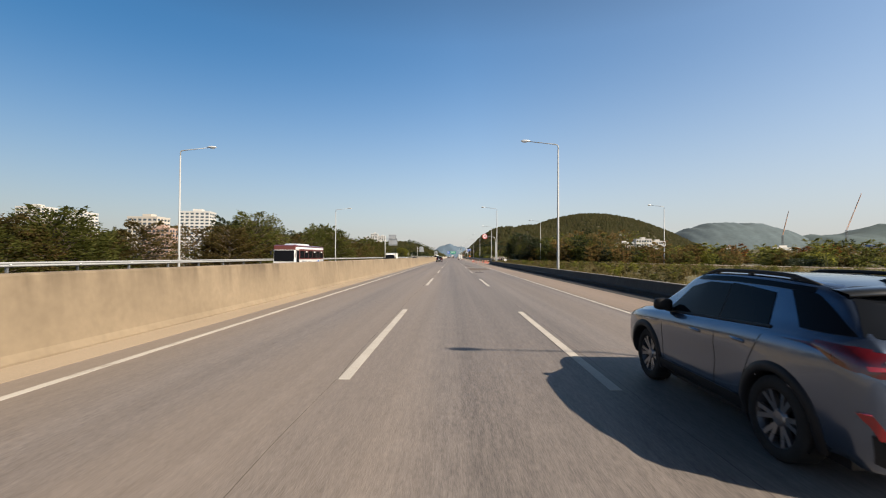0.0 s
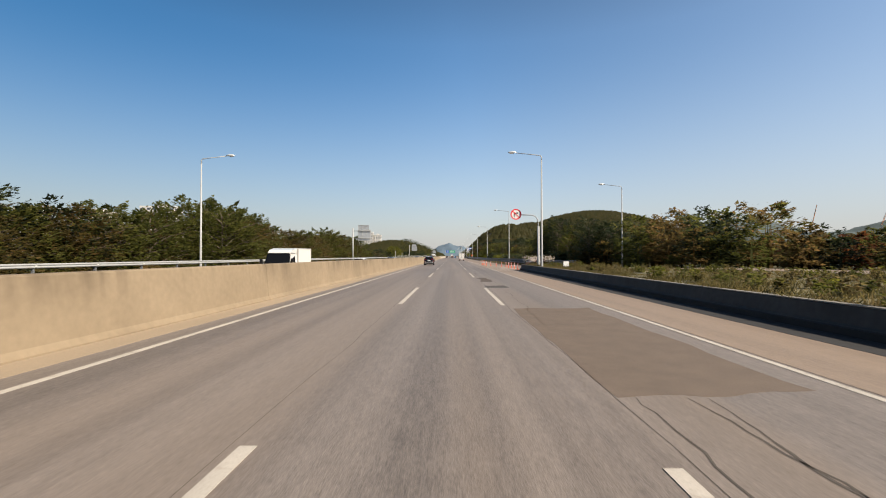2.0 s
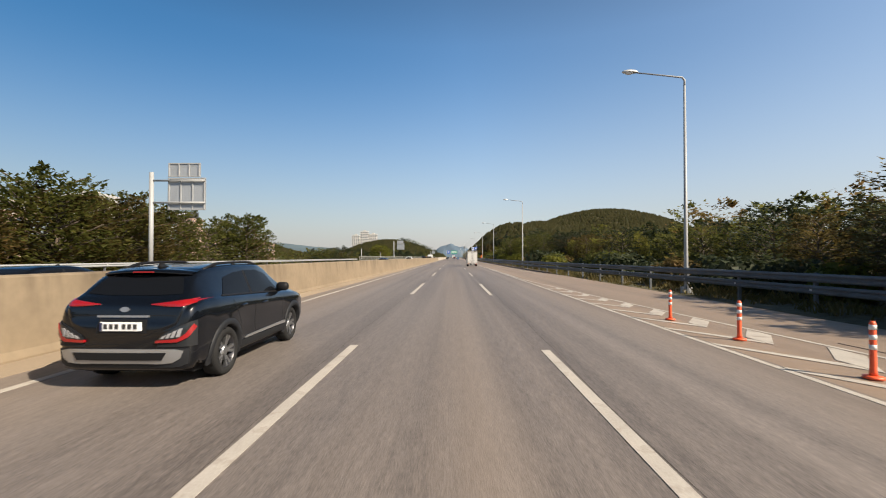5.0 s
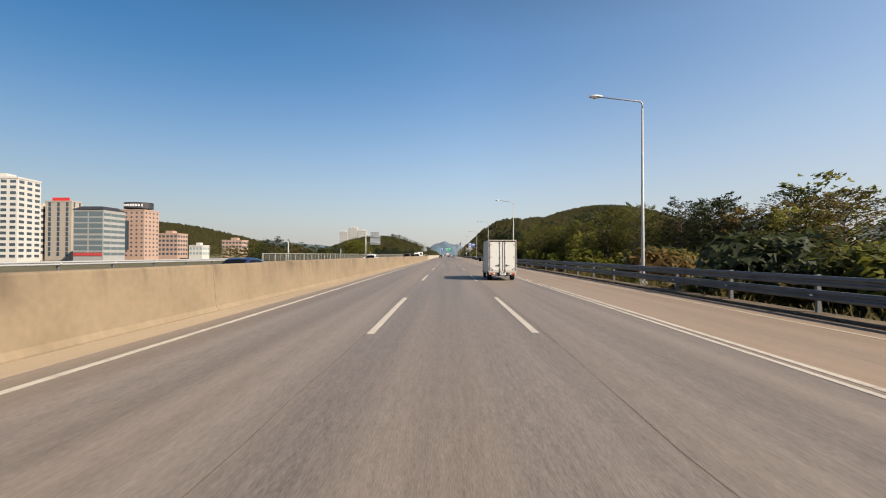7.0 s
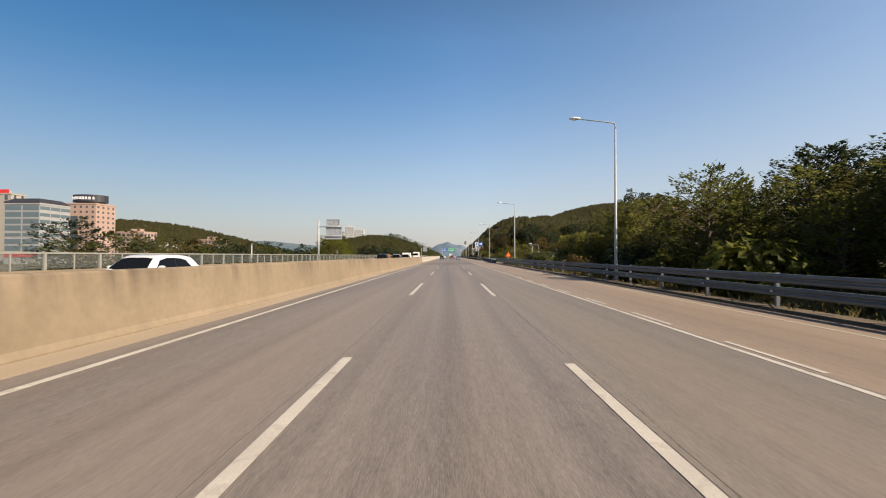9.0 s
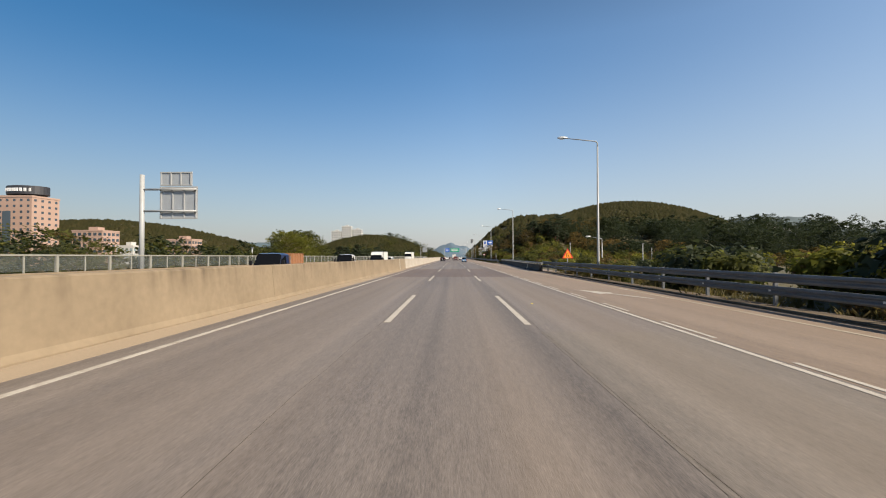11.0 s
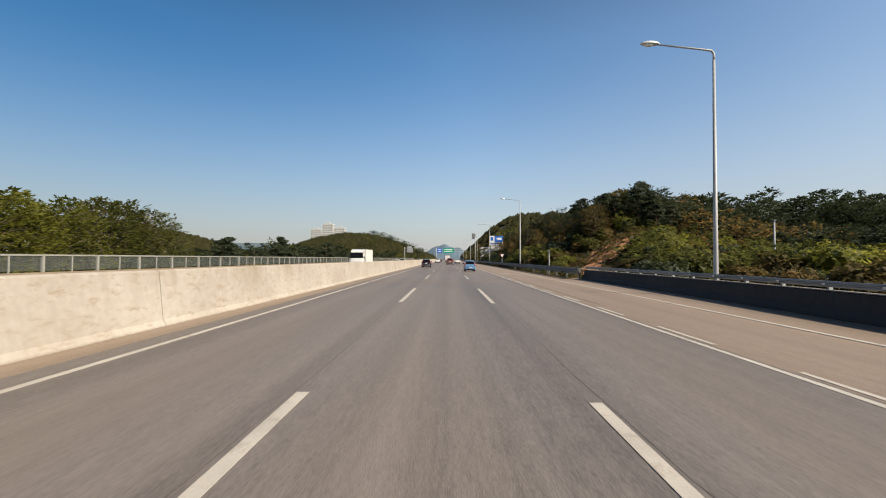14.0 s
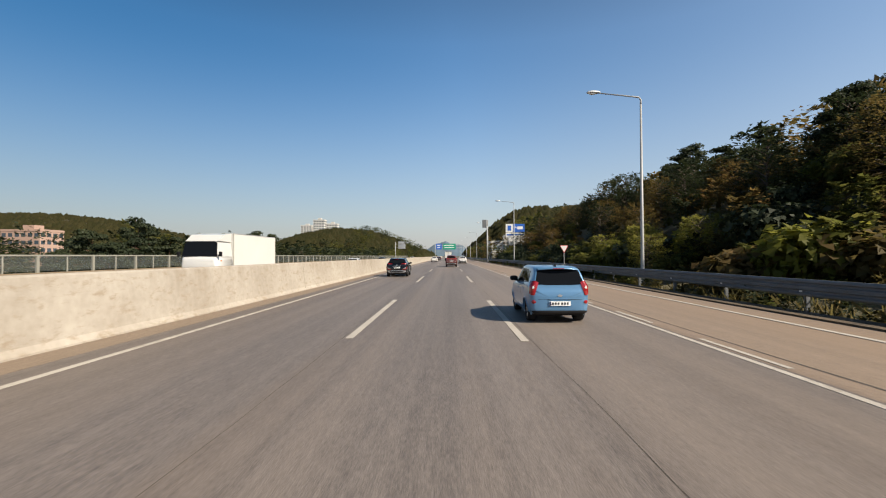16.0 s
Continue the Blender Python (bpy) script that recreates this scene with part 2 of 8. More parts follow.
# parapet concrete, its own shade painted in as near black
CONC_K = stained_concrete("parapet_shaded", (0.017, 0.016, 0.016), (0.030, 0.029, 0.028), (0.009, 0.009, 0.009), 0.7, 0.0, 0.7)
# near black, for the low wall's foot band and its painted shadow
FOOT_AND_SHADE = mat("foot_and_shade_black", (0.016, 0.015, 0.015), 0.9, 0.3, 1.2, 14, 0.2)
# paler concrete for copings, with the sunlight on top painted in
COPING = mat("coping_sunlit", (0.166, 0.154, 0.134), 0.9, 0.2, 0.8, 14, 0.2)
STEEL_F = mat("fence_steel", (0.230, 0.224, 0.192), 0.5, 0.1, 2, 20, 0.03)
GUTTER = mat("gutter_concrete", (0.275, 0.215, 0.149), 0.85, 0.15, 0.7, 30, 0.3, stretch=(1, 0.2, 1))
STEEL = mat("galvanised_steel", (0.230, 0.237, 0.237), 0.5, 0.15, 2, 20, 0.05, metal=0.4)
STEEL_D = mat("weathered_rail", (0.120, 0.128, 0.136), 0.6, 0.25, 1.5, 25, 0.08, metal=0.25)
STEEL_P = mat("painted_steel", (0.296, 0.303, 0.303), 0.5, 0.06, 2, 20, 0.03)
GRASS_G = mat("verge_soil", (0.064, 0.064, 0.022), 0.95, 0.5, 0.5, 9, 0.8, col2=(0.109, 0.090, 0.038), dist=0.08)
GROUND = mat("ground", (0.045, 0.048, 0.019), 0.95, 0.4, 0.15, 3, 0.7, col2=(0.083, 0.070, 0.035), dist=0.1)
SOIL = mat("bare_red_soil", (0.215, 0.080, 0.030), 0.95, 0.5, 0.9, 8, 0.9, col2=(0.270, 0.130, 0.060), dist=0.1)
BARK = mat("bark", (0.080, 0.060, 0.044), 0.9, 0.4, 3, 20, 0.8, dist=0.03)
BARK_P = mat("pine_bark", (0.136, 0.072, 0.048), 0.9, 0.4, 3, 20, 0.8, dist=0.03)
ASPHALT_M = asphalt_mat("asphalt_sandy", (0.085, 0.073, 0.061), (0.210, 0.180, 0.152), (0.225, 0.177, 0.130))
ASPHALT_F = asphalt_mat("asphalt_beyond_bridge", (0.066, 0.056, 0.051), (0.206, 0.177, 0.157), (0.214, 0.167, 0.128))
ASPHALT_G = asphalt_mat("asphalt_bridge", (0.061, 0.053, 0.049), (0.193, 0.168, 0.151), (0.200, 0.160, 0.127))
ASPHALT_B = asphalt_mat("asphalt_brown_smooth", (0.083, 0.064, 0.054), (0.147, 0.113, 0.093), (0.143, 0.105, 0.081))
L_GREEN = leaf_mat("leaves_green", (0.046, 0.056, 0.014), (0.108, 0.114, 0.028), (0.218, 0.198, 0.051))
L_LIME = leaf_mat("leaves_lime", (0.085, 0.095, 0.020), (0.200, 0.195, 0.042), (0.340, 0.300, 0.075))
L_AUTUMN = leaf_mat("leaves_autumn", (0.051, 0.044, 0.014), (0.129, 0.097, 0.032), (0.253, 0.147, 0.057))
L_DARK = leaf_mat("leaves_pine", (0.016, 0.024, 0.011), (0.034, 0.046, 0.020), (0.078, 0.086, 0.038), 0.42)
L_YELLOW = leaf_mat("leaves_yellow", (0.070, 0.082, 0.014), (0.175, 0.178, 0.030), (0.300, 0.275, 0.052))
L_RED = leaf_mat("leaves_red", (0.055, 0.023, 0.009), (0.130, 0.047, 0.017), (0.243, 0.113, 0.024))
L_GRASS = leaf_mat("grass_blades", (0.080, 0.076, 0.024), (0.136, 0.112, 0.040), (0.224, 0.160, 0.076))
L_FOREST = leaf_mat("forest_crowns", (0.036, 0.042, 0.016), (0.068, 0.068, 0.024), (0.112, 0.092, 0.036))



# ---- builders ----
def mesh_from(name, verts, faces, material, smooth=False):
    me = bpy.data.meshes.new(name)
    me.from_pydata([tuple(v) for v in verts], [], faces)
    me.materials.append(material)
    if smooth:
        me.polygons.foreach_set("use_smooth", [True] * len(me.polygons))
    me.update()
    return me


def part(name, bm, material, parent=None, label="", smooth=False):
    """One mesh object from a bmesh, under a thing or a part."""
    bmesh.ops.recalc_face_normals(bm, faces=bm.faces)
    me = bpy.data.meshes.new(name)
    bm.to_mesh(me)
    bm.free()
    me.materials.append(material)
    if smooth:
        me.polygons.foreach_set("use_smooth", [True] * len(me.polygons))
    ob = new(name, me)
    ob.parent = parent
    if label:
        ob["label"] = label
    return ob


def thing(name, label, category, m=None, group="", kind=""):
    e = new(name)
    e.empty_display_size = 0.3
    if m is not None:
        e.matrix_basis = m
    return tagged(e, label, category, group, kind)


def box(bm, x0, x1, y0, y1, z0, z1, bevel=0.0, m=None):
    r = bmesh.ops.create_cube(bm, size=1)
    vs = r["verts"]
    for v in vs:
        v.co = Vector(((x0 + x1) / 2 + v.co.x * (x1 - x0), (y0 + y1) / 2 + v.co.y * (y1 - y0), (z0 + z1) / 2 + v.co.z * (z1 - z0)))
    if bevel:
        es = list({e for v in vs for e in v.link_edges})
        out = bmesh.ops.bevel(bm, geom=es, offset=bevel, segments=2, affect="EDGES", profile=0.6)
        vs = list({v for f in out["faces"] for v in f.verts} | {v for v in vs if v.is_valid})
    if m is not None:
        for v in vs:
            v.co = m @ v.co
    return vs


def tube(bm, pts, radii, seg=10, cap=True):
    """A tube along points, with a radius at each."""
    rings = []
    for i, p in enumerate(pts):
        p = Vector(p)
        a = Vector(pts[max(i - 1, 0)])
        b = Vector(pts[min(i + 1, len(pts) - 1)])
        d = (b - a).normalized()
        u = d.orthogonal().normalized() if i == 0 else (rings[-1][1] - d * rings[-1][1].dot(d)).normalized()
        w = d.cross(u)
        r = radii[i] if isinstance(radii, (list, tuple)) else radii
        ring = [bm.verts.new(p + (u * math.cos(2 * math.pi * k / seg) + w * math.sin(2 * math.pi * k / seg)) * r) for k in range(seg)]
        rings.append((ring, u))
    for (r0, _), (r1, _) in zip(rings, rings[1:]):
        for k in range(seg):
            bm.faces.new((r0[k], r0[(k + 1) % seg], r1[(k + 1) % seg], r1[k]))
    if cap:
        bm.faces.new(rings[0][0][::-1])
        bm.faces.new(rings[-1][0])


def sweep_y(bm, profile, ys, xoff=lambda y: 0.0, closed=True, zoff=lambda y: 0.0):
    """A profile of (x, z) carried along y."""
    rows = [[bm.verts.new((x + xoff(y), y, z + zoff(y))) for x, z in profile] for y in ys]
    n = len(profile)
    for a, b in zip(rows, rows[1:]):
        for k in range(n if closed else n - 1):
            bm.faces.new((a[k], a[(k + 1) % n], b[(k + 1) % n], b[k]))
    if closed:
        bm.faces.new(rows[0])
        bm.faces.new(rows[-1][::-1])


def frange(a, b, step):
    n = max(1, int(round((b - a) / step)))
    return [a + (b - a) * i / n for i in range(n + 1)]


def strip(name, label, x0, x1, y0, y1, z, material, kind="structure", step=6.0, xoff=lambda y: 0.0, thick=0.02, category=""):
    bm = bmesh.new()
    sweep_y(bm, [(x0, z - thick), (x1, z - thick), (x1, z), (x0, z)], frange(y0, y1, step), xoff)
    ob = part(name, bm, material)
    return tagged(ob, label, category or name.replace("_", " "), kind=kind)


def smoothstep(a, b, x):
    t = min(1, max(0, (x - a) / (b - a)))
    return t * t * (3 - 2 * t)


Y0, Y1 = -60.0, 1100.0


# ---- ramp line: centre of the slip road that joins from the right ----
def ramp_x(y):
    return 10.9 + max(0, 138 - y) ** 1.75 * 0.0132 - 3.5 * smoothstep(138, 185, y)


def ramp_z(y):
    return 0.012 + 0.8 * smoothstep(128, 95, y)


def rail_x(y):
    return 10.6 + 2.3 * smoothstep(205, 150, y) + max(0, 140 - y) ** 1.75 * 0.0132


def hill_bump(x, y, cx, cy, rx, ry, h):
    d = ((x - cx) / rx) ** 2 + ((y - cy) / ry) ** 2
    return h * max(0.0, 1 - d) ** 1.3


def ground_z(x, y):
    """Height of the land."""
    z = -0.25
    if x < -23:
        z -= 3.0 * smoothstep(-23, -31, x)
    if x > 10.8:
        if y < 150:
            z += 0.75 * smoothstep(140, 110, y)
        back = 30 * smoothstep(27, 52, x)
        bank = 7.5 * smoothstep(12.0, 29, x) * smoothstep(398 + back, 444 + back, y) * smoothstep(640, 540, y)
        bank += 3.0 * smoothstep(30, 60, x) * smoothstep(405, 475, y) * smoothstep(640, 540, y)
        bank += 1.3 * smoothstep(13, 26, x) * smoothstep(190, 235, y) * smoothstep(330, 290, y)
        z += bank
        z -= 1.5 * smoothstep(16, 30, x) * smoothstep(80, 40, y)
    return z + (0.12 * noise.noise((x * 0.11, y * 0.11, 0)) if (x < -24 or x > 13) else 0)


def hills(x, y):
    z = 0.0
    z = max(z, hill_bump(x, y, 421, 1406, 360, 380, 131), hill_bump(x, y, 290, 1350, 250, 330, 98), hill_bump(x, y, 125, 1063, 108, 230, 68), hill_bump(x, y, 195, 1190, 150, 260, 80))
    z = max(z, hill_bump(x, y, -105, 880, 95, 180, 30))
    z = max(z, hill_bump(x, y, -690, 1150, 400, 260, 74))
    z = max(z, hill_bump(x, y, -1300, 1250, 400, 300, 70))
    return z


def axis_steps():
    a = [-3000, -2200, -1500, -1100]
    a += frange(-1000, -300, 35)[:] + frange(-280, -60, 20) + frange(-52, 60, 3.2) + frange(66, 300, 12) + frange(320, 1000, 35)
    return sorted(set(a + [1300, 1800, 2500, 3200]))


xs = axis_steps()
ys = sorted(set([-600, -300, -120] + frange(-60, 640, 7) + frange(660, 1700, 30) + [1900, 2300, 2800, 3400]))
gv = [(x, y, ground_z(x, y) + hills(x, y)) for y in ys for x in xs]
nx = len(xs)
gf = [(j * nx + i, j * nx + i + 1, (j + 1) * nx + i + 1, (j + 1) * nx + i) for j in range(len(ys) - 1) for i in range(nx - 1)]
ground = tagged(new("ground", mesh_from("ground", gv, gf, GROUND, True)), "rough grassy land rising to wooded hills", "ground", kind="structure")


# ---- road surfaces ----
# earth darkened further to paint the guard rail's shadow on it
EARTH_SHADED = mat("earth_and_rail_shade", (0.048, 0.036, 0.024), 0.95, 0.5, 1.2, 14, 0.6, col2=(0.096, 0.068, 0.040), dist=0.04)
strip("road", "worn grey asphalt carriageway with three lanes", -6.25, 8.55, Y0, 120, 0.0, ASPHALT, thick=0.3)
strip("road", "worn grey asphalt carriageway of a motorway", -6.25, 5.28, 120, 351, 0.0, ASPHALT, thick=0.3)
strip("road", "grey asphalt carriageway on the bridge", -6.25, 5.28, 351, 404, 0.0, ASPHALT_G, thick=0.3)
strip("road", "worn pale asphalt carriageway beyond the bridge", -6.25, 5.28, 404, Y1, 0.0, ASPHALT_F, thick=0.3)
strip("road_shoulder", "sandy worn asphalt side lane", 5.28, 10.3, 120, Y1, -0.001, ASPHALT_R, thick=0.3)
strip("road_shoulder", "sandy worn asphalt shoulder", 5.28, 8.5, Y0, 120, 0.004, ASPHALT_R, thick=0.02)
strip("road_opposite", "asphalt carriageway for oncoming traffic", -20.9, -7.75, Y0, Y1, 0.0, ASPHALT, thick=0.3)
bm = bmesh.new()
rows = [[bm.verts.new((ramp_x(y) + s, y, ramp_z(y) + dz)) for s, dz in ((-2.6, -0.3), (3.4, -0.3), (3.4, 0), (-2.6, 0))] for y in frange(20, 150, 2.5)]
for a, b in zip(rows, rows[1:]):
    for k in range(4):
        bm.faces.new((a[k], a[(k + 1) % 4], b[(k + 1) % 4], b[k]))
tagged(part("slip_road", bm, ASPHALT_R), "sandy asphalt slip road that joins the motorway", "road", kind="structure")
strip("road_patch", "sandy resurfaced stretch of the slow lane", 1.9, 5.05, 226, 300, 0.003, ASPHALT_M, thick=0.002)
strip("road_patch", "smooth brown resurfaced stretch before the bridge joint", -6.2, 5.05, 327.5, 350.4, 0.003, ASPHALT_B, thick=0.002)
strip("kerb", "dark earth strip with painted shadow under the guard rail", 9.95, 10.9, 190, 341, 0.05, EARTH_SHADED, thick=0.3)
strip("kerb", "dark earth strip with painted shadow under the guard rail", 9.85, 10.7, 402, 700, 0.05, EARTH_SHADED, thick=0.3)
strip("gutter", "sandy concrete gutter strip beside the barrier", -7.05, -6.25, Y0, 349.0, 0.006, GUTTER, thick=0.3)
strip("gutter", "sandy concrete gutter strip on the bridge", -7.05, -6.25, 349.0, Y1, 0.004, ASPHALT_R, thick=0.3)

# ---- markings ----
Z_M = 0.006
strip("edge_line", "solid white edge line", -5.69, -5.55, Y0, Y1, Z_M, PAINT_W, thick=0.004)
strip("edge_line", "solid white lane edge line", 5.08, 5.20, Y0, Y1, Z_M, PAINT_W, thick=0.004)
strip("edge_line", "faded pale edge line", 8.70, 8.82, 188, 340, Z_M, PAINT_O, thick=0.004)
strip("edge_line", "solid pale edge line on the bridge", 8.64, 8.80, 340, Y1, 0.012, PAINT_W, thick=0.008)
strip("edge_line", "solid white edge line", -8.6, -8.45, Y0, Y1, Z_M, PAINT_W, thick=0.004)
strip("edge_line", "solid white edge line", -19.6, -19.45, Y0, Y1, Z_M, PAINT_W, thick=0.004)
dash_mesh = mesh_from("lane_dash", [(-0.08, 0, 0), (0.08, 0, 0), (0.08, 8.13, 0), (-0.08, 8.13, 0), (-0.08, 0, 0.004), (0.08, 0, 0.004), (0.08, 8.13, 0.004), (-0.08, 8.13, 0.004)],
                      [(4, 5, 6, 7), (0, 1, 5, 4), (1, 2, 6, 5), (2, 3, 7, 6), (3, 0, 4, 7)], PAINT_W)
for k in range(-3, 50):
    for x, dy in ((-1.8, 0.0), (1.8, -0.36), (-12.2, 5.0), (-15.8, 5.4)):
        ob = new("lane_dash", dash_mesh)
        ob.location = (x, 1.43 + 20 * k + dy + (0.6 if x == 1.8 and k == 10 else 0), 0.003)
        tagged(ob, "white painted lane dash on asphalt", "lane marking", "lane dashes", "structure")
short = mesh_from("short_dash", [(-0.05, 0, 0), (0.05, 0, 0), (0.05, 2.4, 0), (-0.05, 2.4, 0), (-0.05, 0, 0.004), (0.05, 0, 0.004), (0.05, 2.4, 0.004), (-0.05, 2.4, 0.004)],
                  [(4, 5, 6, 7), (0, 1, 5, 4), (1, 2, 6, 5), (2, 3, 7, 6), (3, 0, 4, 7)], PAINT_W)
for k in range(52):
    ob = new("short_dash", short)
    ob.location = (5.40, 216.5 + 4.6 * k, 0.003)
    tagged(ob, "short white dash beside the lane line", "lane marking", "short dashes", "structure")
strip("edge_line", "second solid white line", 5.34, 5.48, 176, 216, Z_M, PAINT_W, thick=0.004)


def seam(x, y0, y1, w, seed, amp=0.05):
    bm = bmesh.new()
    rows = []
    for i, y in enumerate(frange(y0, y1, 1.2 if y1 - y0 > 60 else 0.25)):
        c = x + amp * noise.noise((seed, y * 0.12, 0)) + 0.5 * amp * noise.noise((seed, y * 0.6, 3)) + 0.12 * amp * noise.noise((seed, y * 3.1, 8))
        ww = w * (0.6 + 0.8 * abs(noise.noise((seed + 5, y * 0.3, 0))))
        ww *= 1.0 - 0.8 * max(0.0, 1 - min(y - y0, y1 - y) / 1.5)
        rows.append([bm.verts.new((c - ww, y, 0.003)), bm.verts.new((c + ww, y, 0.003))])
    for a, b in zip(rows, rows[1:]):
        bm.faces.new((a[0], a[1], b[1], b[0]))
    return tagged(part("tar_seam", bm, CRACK), "thin dark open seam along the asphalt", "crack", kind="structure")


seam(-1.95, Y0, 700, 0.0045, 1.3, 0.12)
seam(1.98, Y0, 700, 0.0045, 4.1, 0.12)
seam(2.3, 95, 116, 0.012, 7.7, 0.35)
seam(6.7, 20, 118, 0.012, 9.2)
seam(5.75, 380, 470, 0.03, 11.0, 0.06)


def slab(name, label, outline, material, z=0.005, kind="structure", category="road patch"):
    bm = bmesh.new()
    vs = [bm.verts.new((x, y, z)) for x, y in outline]
    f = bm.faces.new(vs)
    r = bmesh.ops.extrude_face_region(bm, geom=[f])
    for v in r["geom"]:
        if isinstance(v, bmesh.types.BMVert):
            v.co.z += 0.004
    return tagged(part(name, bm, material), label, category, kind=kind)


def ragged(x0, x1, y0, y1, seed, amp=0.12):
    """Outline of a patch with torn edges."""
    out = []
    for a, b, steps in (((x0, y0), (x1, y0), 9), ((x1, y0), (x1, y1), 14), ((x1, y1), (x0, y1), 9), ((x0, y1), (x0, y0), 14)):
        for i in range(steps):
            f = i / steps
            x, y = a[0] + (b[0] - a[0]) * f, a[1] + (b[1] - a[1]) * f
            out.append((x + amp * noise.noise((seed, y * 0.9, x)), y + 2.5 * amp * noise.noise((seed + 4, x * 1.4, y))))
    return out


for x0_, x1_, y0_, y1_, q in ((2.15, 3.08, 62.5, 63.95, 0.7), (2.1, 2.9, 67.5, 68.6, 3.7), (1.9, 3.08, 89.5, 91.3, 8.3)):
    slab("asphalt_patch", "black asphalt repair patch with torn edges", ragged(x0_, x1_, y0_, y1_, q, 0.10), PATCH, z=-0.001)
slab("asphalt_patch", "brown asphalt repair patch with torn edges", ragged(2.0, 4.55, 71.2, 80.2, 1.5), PATCH_B, z=-0.001)
slab("asphalt_patch", "brown asphalt repair patch with torn edges", ragged(1.95, 2.75, 95.2, 100.2, 6.5, 0.22), PATCH_D, z=-0.001)
for k, (xx, ya, yb, ww, am) in enumerate(((2.5, 63, 71, 0.022, 0.5), (2.8, 64, 71, 0.02, 0.6), (2.4, 76, 88, 0.009, 0.4), (2.7, 93, 103, 0.011, 0.5), (3.1, 66, 71, 0.022, 0.4), (2.5, 107, 116, 0.010, 0.4))):
    seam(xx, ya, yb, ww, 20.3 + 3 * k, am)


def bridge_joint(y_left, y_right):
    """A skewed joint across the carriageway: a steel gap and its concrete edging."""
    for dy, w, material, z, label in ((0.0, 0.13, CRACK, 0.004, "steel bridge expansion joint across the road"), (0.15, 0.28, ASPHALT_R, 0.003, "sandy concrete edging of the bridge joint"), (-0.24, 0.22, ASPHALT_R, 0.003, "sandy concrete edging of the bridge joint")):
        slab("expansion_joint", label, [(-6.9, y_left + dy), (9.6, y_right + dy), (9.6, y_right + dy + w), (-6.9, y_left + dy + w)], material, z=z, category="expansion joint")


bridge_joint(349.95, 351.05)
bridge_joint(396.1, 399.0)


def gore_right(y):
    return 5.3 + 4.6 * smoothstep(182, 112, y) + (max(0, 126 - y) * 0.1)


strip("edge_line", "pale line along the painted gore", -0.06, 0.06, 122, 180, Z_M, PAINT_W, step=2, xoff=gore_right, thick=0.004)
for k in range(30):
    y = 118.5 + 1.95 * k
    xr = gore_right(y)
    if xr - 5.2 < 0.7:
        break
    xm = 5.2 + (xr - 5.2) * 0.58
    d = (xm - 5.2) * 1.55
    slab("chevron", "white painted chevron stripe in the gore", [(5.22, y), (xm, y - d), (xm, y - d + 0.42), (5.22, y + 0.3)], PAINT_W, z=0.005, category="lane marking")
    d2 = (xr - xm) * 1.2
    if y - d > 121:
        slab("chevron", "white painted chevron stripe in the gore", [(xm + 0.02, y - d - 0.1), (xr - 0.1, y - d + d2), (xr - 0.1, y - d + d2 + 0.8), (xm + 0.02, y - d + 0.75)], PAINT_W, z=0.005, category="lane marking")
for tx, ty in ((6.14, 313.0), (6.1, 416.6)):
    slab("arrow", "white painted merge arrow", [(tx, ty), (tx + 0.45, ty - 2.75), (tx + 0.80, ty - 2.45), (tx + 1.72, ty - 5.05), (tx + 1.92, ty - 5.0), (tx + 0.98, ty - 2.3), (tx + 1.25, ty - 2.1)], PAINT_W, category="lane marking")
PAINT_Y = mat("yellow_mark", (0.62, 0.50, 0.03), 0.7, 0.15, 3, 40, 0.1)
slab("paint_mark", "small yellow paint mark on the asphalt", [(2.72, 305.98), (2.80, 305.95), (2.82, 306.12), (2.74, 306.1)], PAINT_Y)

# ---- median barrier ----
BAR = [(-7.0, -0.2), (-7.0, 0.04), (-7.08, 0.16), (-7.20, 1.36), (-7.26, 1.40), (-7.50, 1.40), (-7.54, 1.36), (-7.60, 0.34), (-7.75, 0.10), (-7.75, -0.2)]


def barrier(label, y0, y1, material, profile=BAR):
    bm = bmesh.new()
    sweep_y(bm, profile, frange(y0, y1, 5.0))
    return tagged(part("barrier", bm, material), label, "concrete barrier", "median barriers", "structure")


y = Y0
while y < 348:
    e = min(y + 20.4, 348.2)
    barrier("sandy concrete median barrier with dark rain streaks", y + 0.01, e - 0.01, CONC)
    y = e
barrier("white painted end of the concrete barrier", 348.22, 348.85, CONC_W)
barrier("sandy concrete median barrier on the bridge", 349.0, 354.9, CONC)
y = 355.0
while y < 960:
    barrier("white painted median barrier with worn patches", y + 0.015, min(y + 20, 960) - 0.015, CONC_W)
    y += 20

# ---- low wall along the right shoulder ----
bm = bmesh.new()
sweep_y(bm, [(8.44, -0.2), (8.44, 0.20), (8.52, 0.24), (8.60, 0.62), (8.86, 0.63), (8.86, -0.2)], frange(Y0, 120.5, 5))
tagged(part("low_wall", bm, CONC_G), "low sloping concrete wall, shaded face painted dark", "wall", kind="structure")
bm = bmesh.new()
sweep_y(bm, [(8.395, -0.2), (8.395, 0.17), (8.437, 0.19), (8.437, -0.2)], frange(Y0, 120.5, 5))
tagged(part("wall_foot", bm, FOOT_AND_SHADE), "near black foot of the low wall", "wall foot", kind="structure")
# thin cap whose pale colour paints the sunlit top of the wall
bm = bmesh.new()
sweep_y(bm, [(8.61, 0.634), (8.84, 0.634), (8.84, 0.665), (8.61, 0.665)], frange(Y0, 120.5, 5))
tagged(part("wall_coping", bm, COPING), "grey concrete coping on the low wall, sunlit tone painted in", "coping", kind="structure")
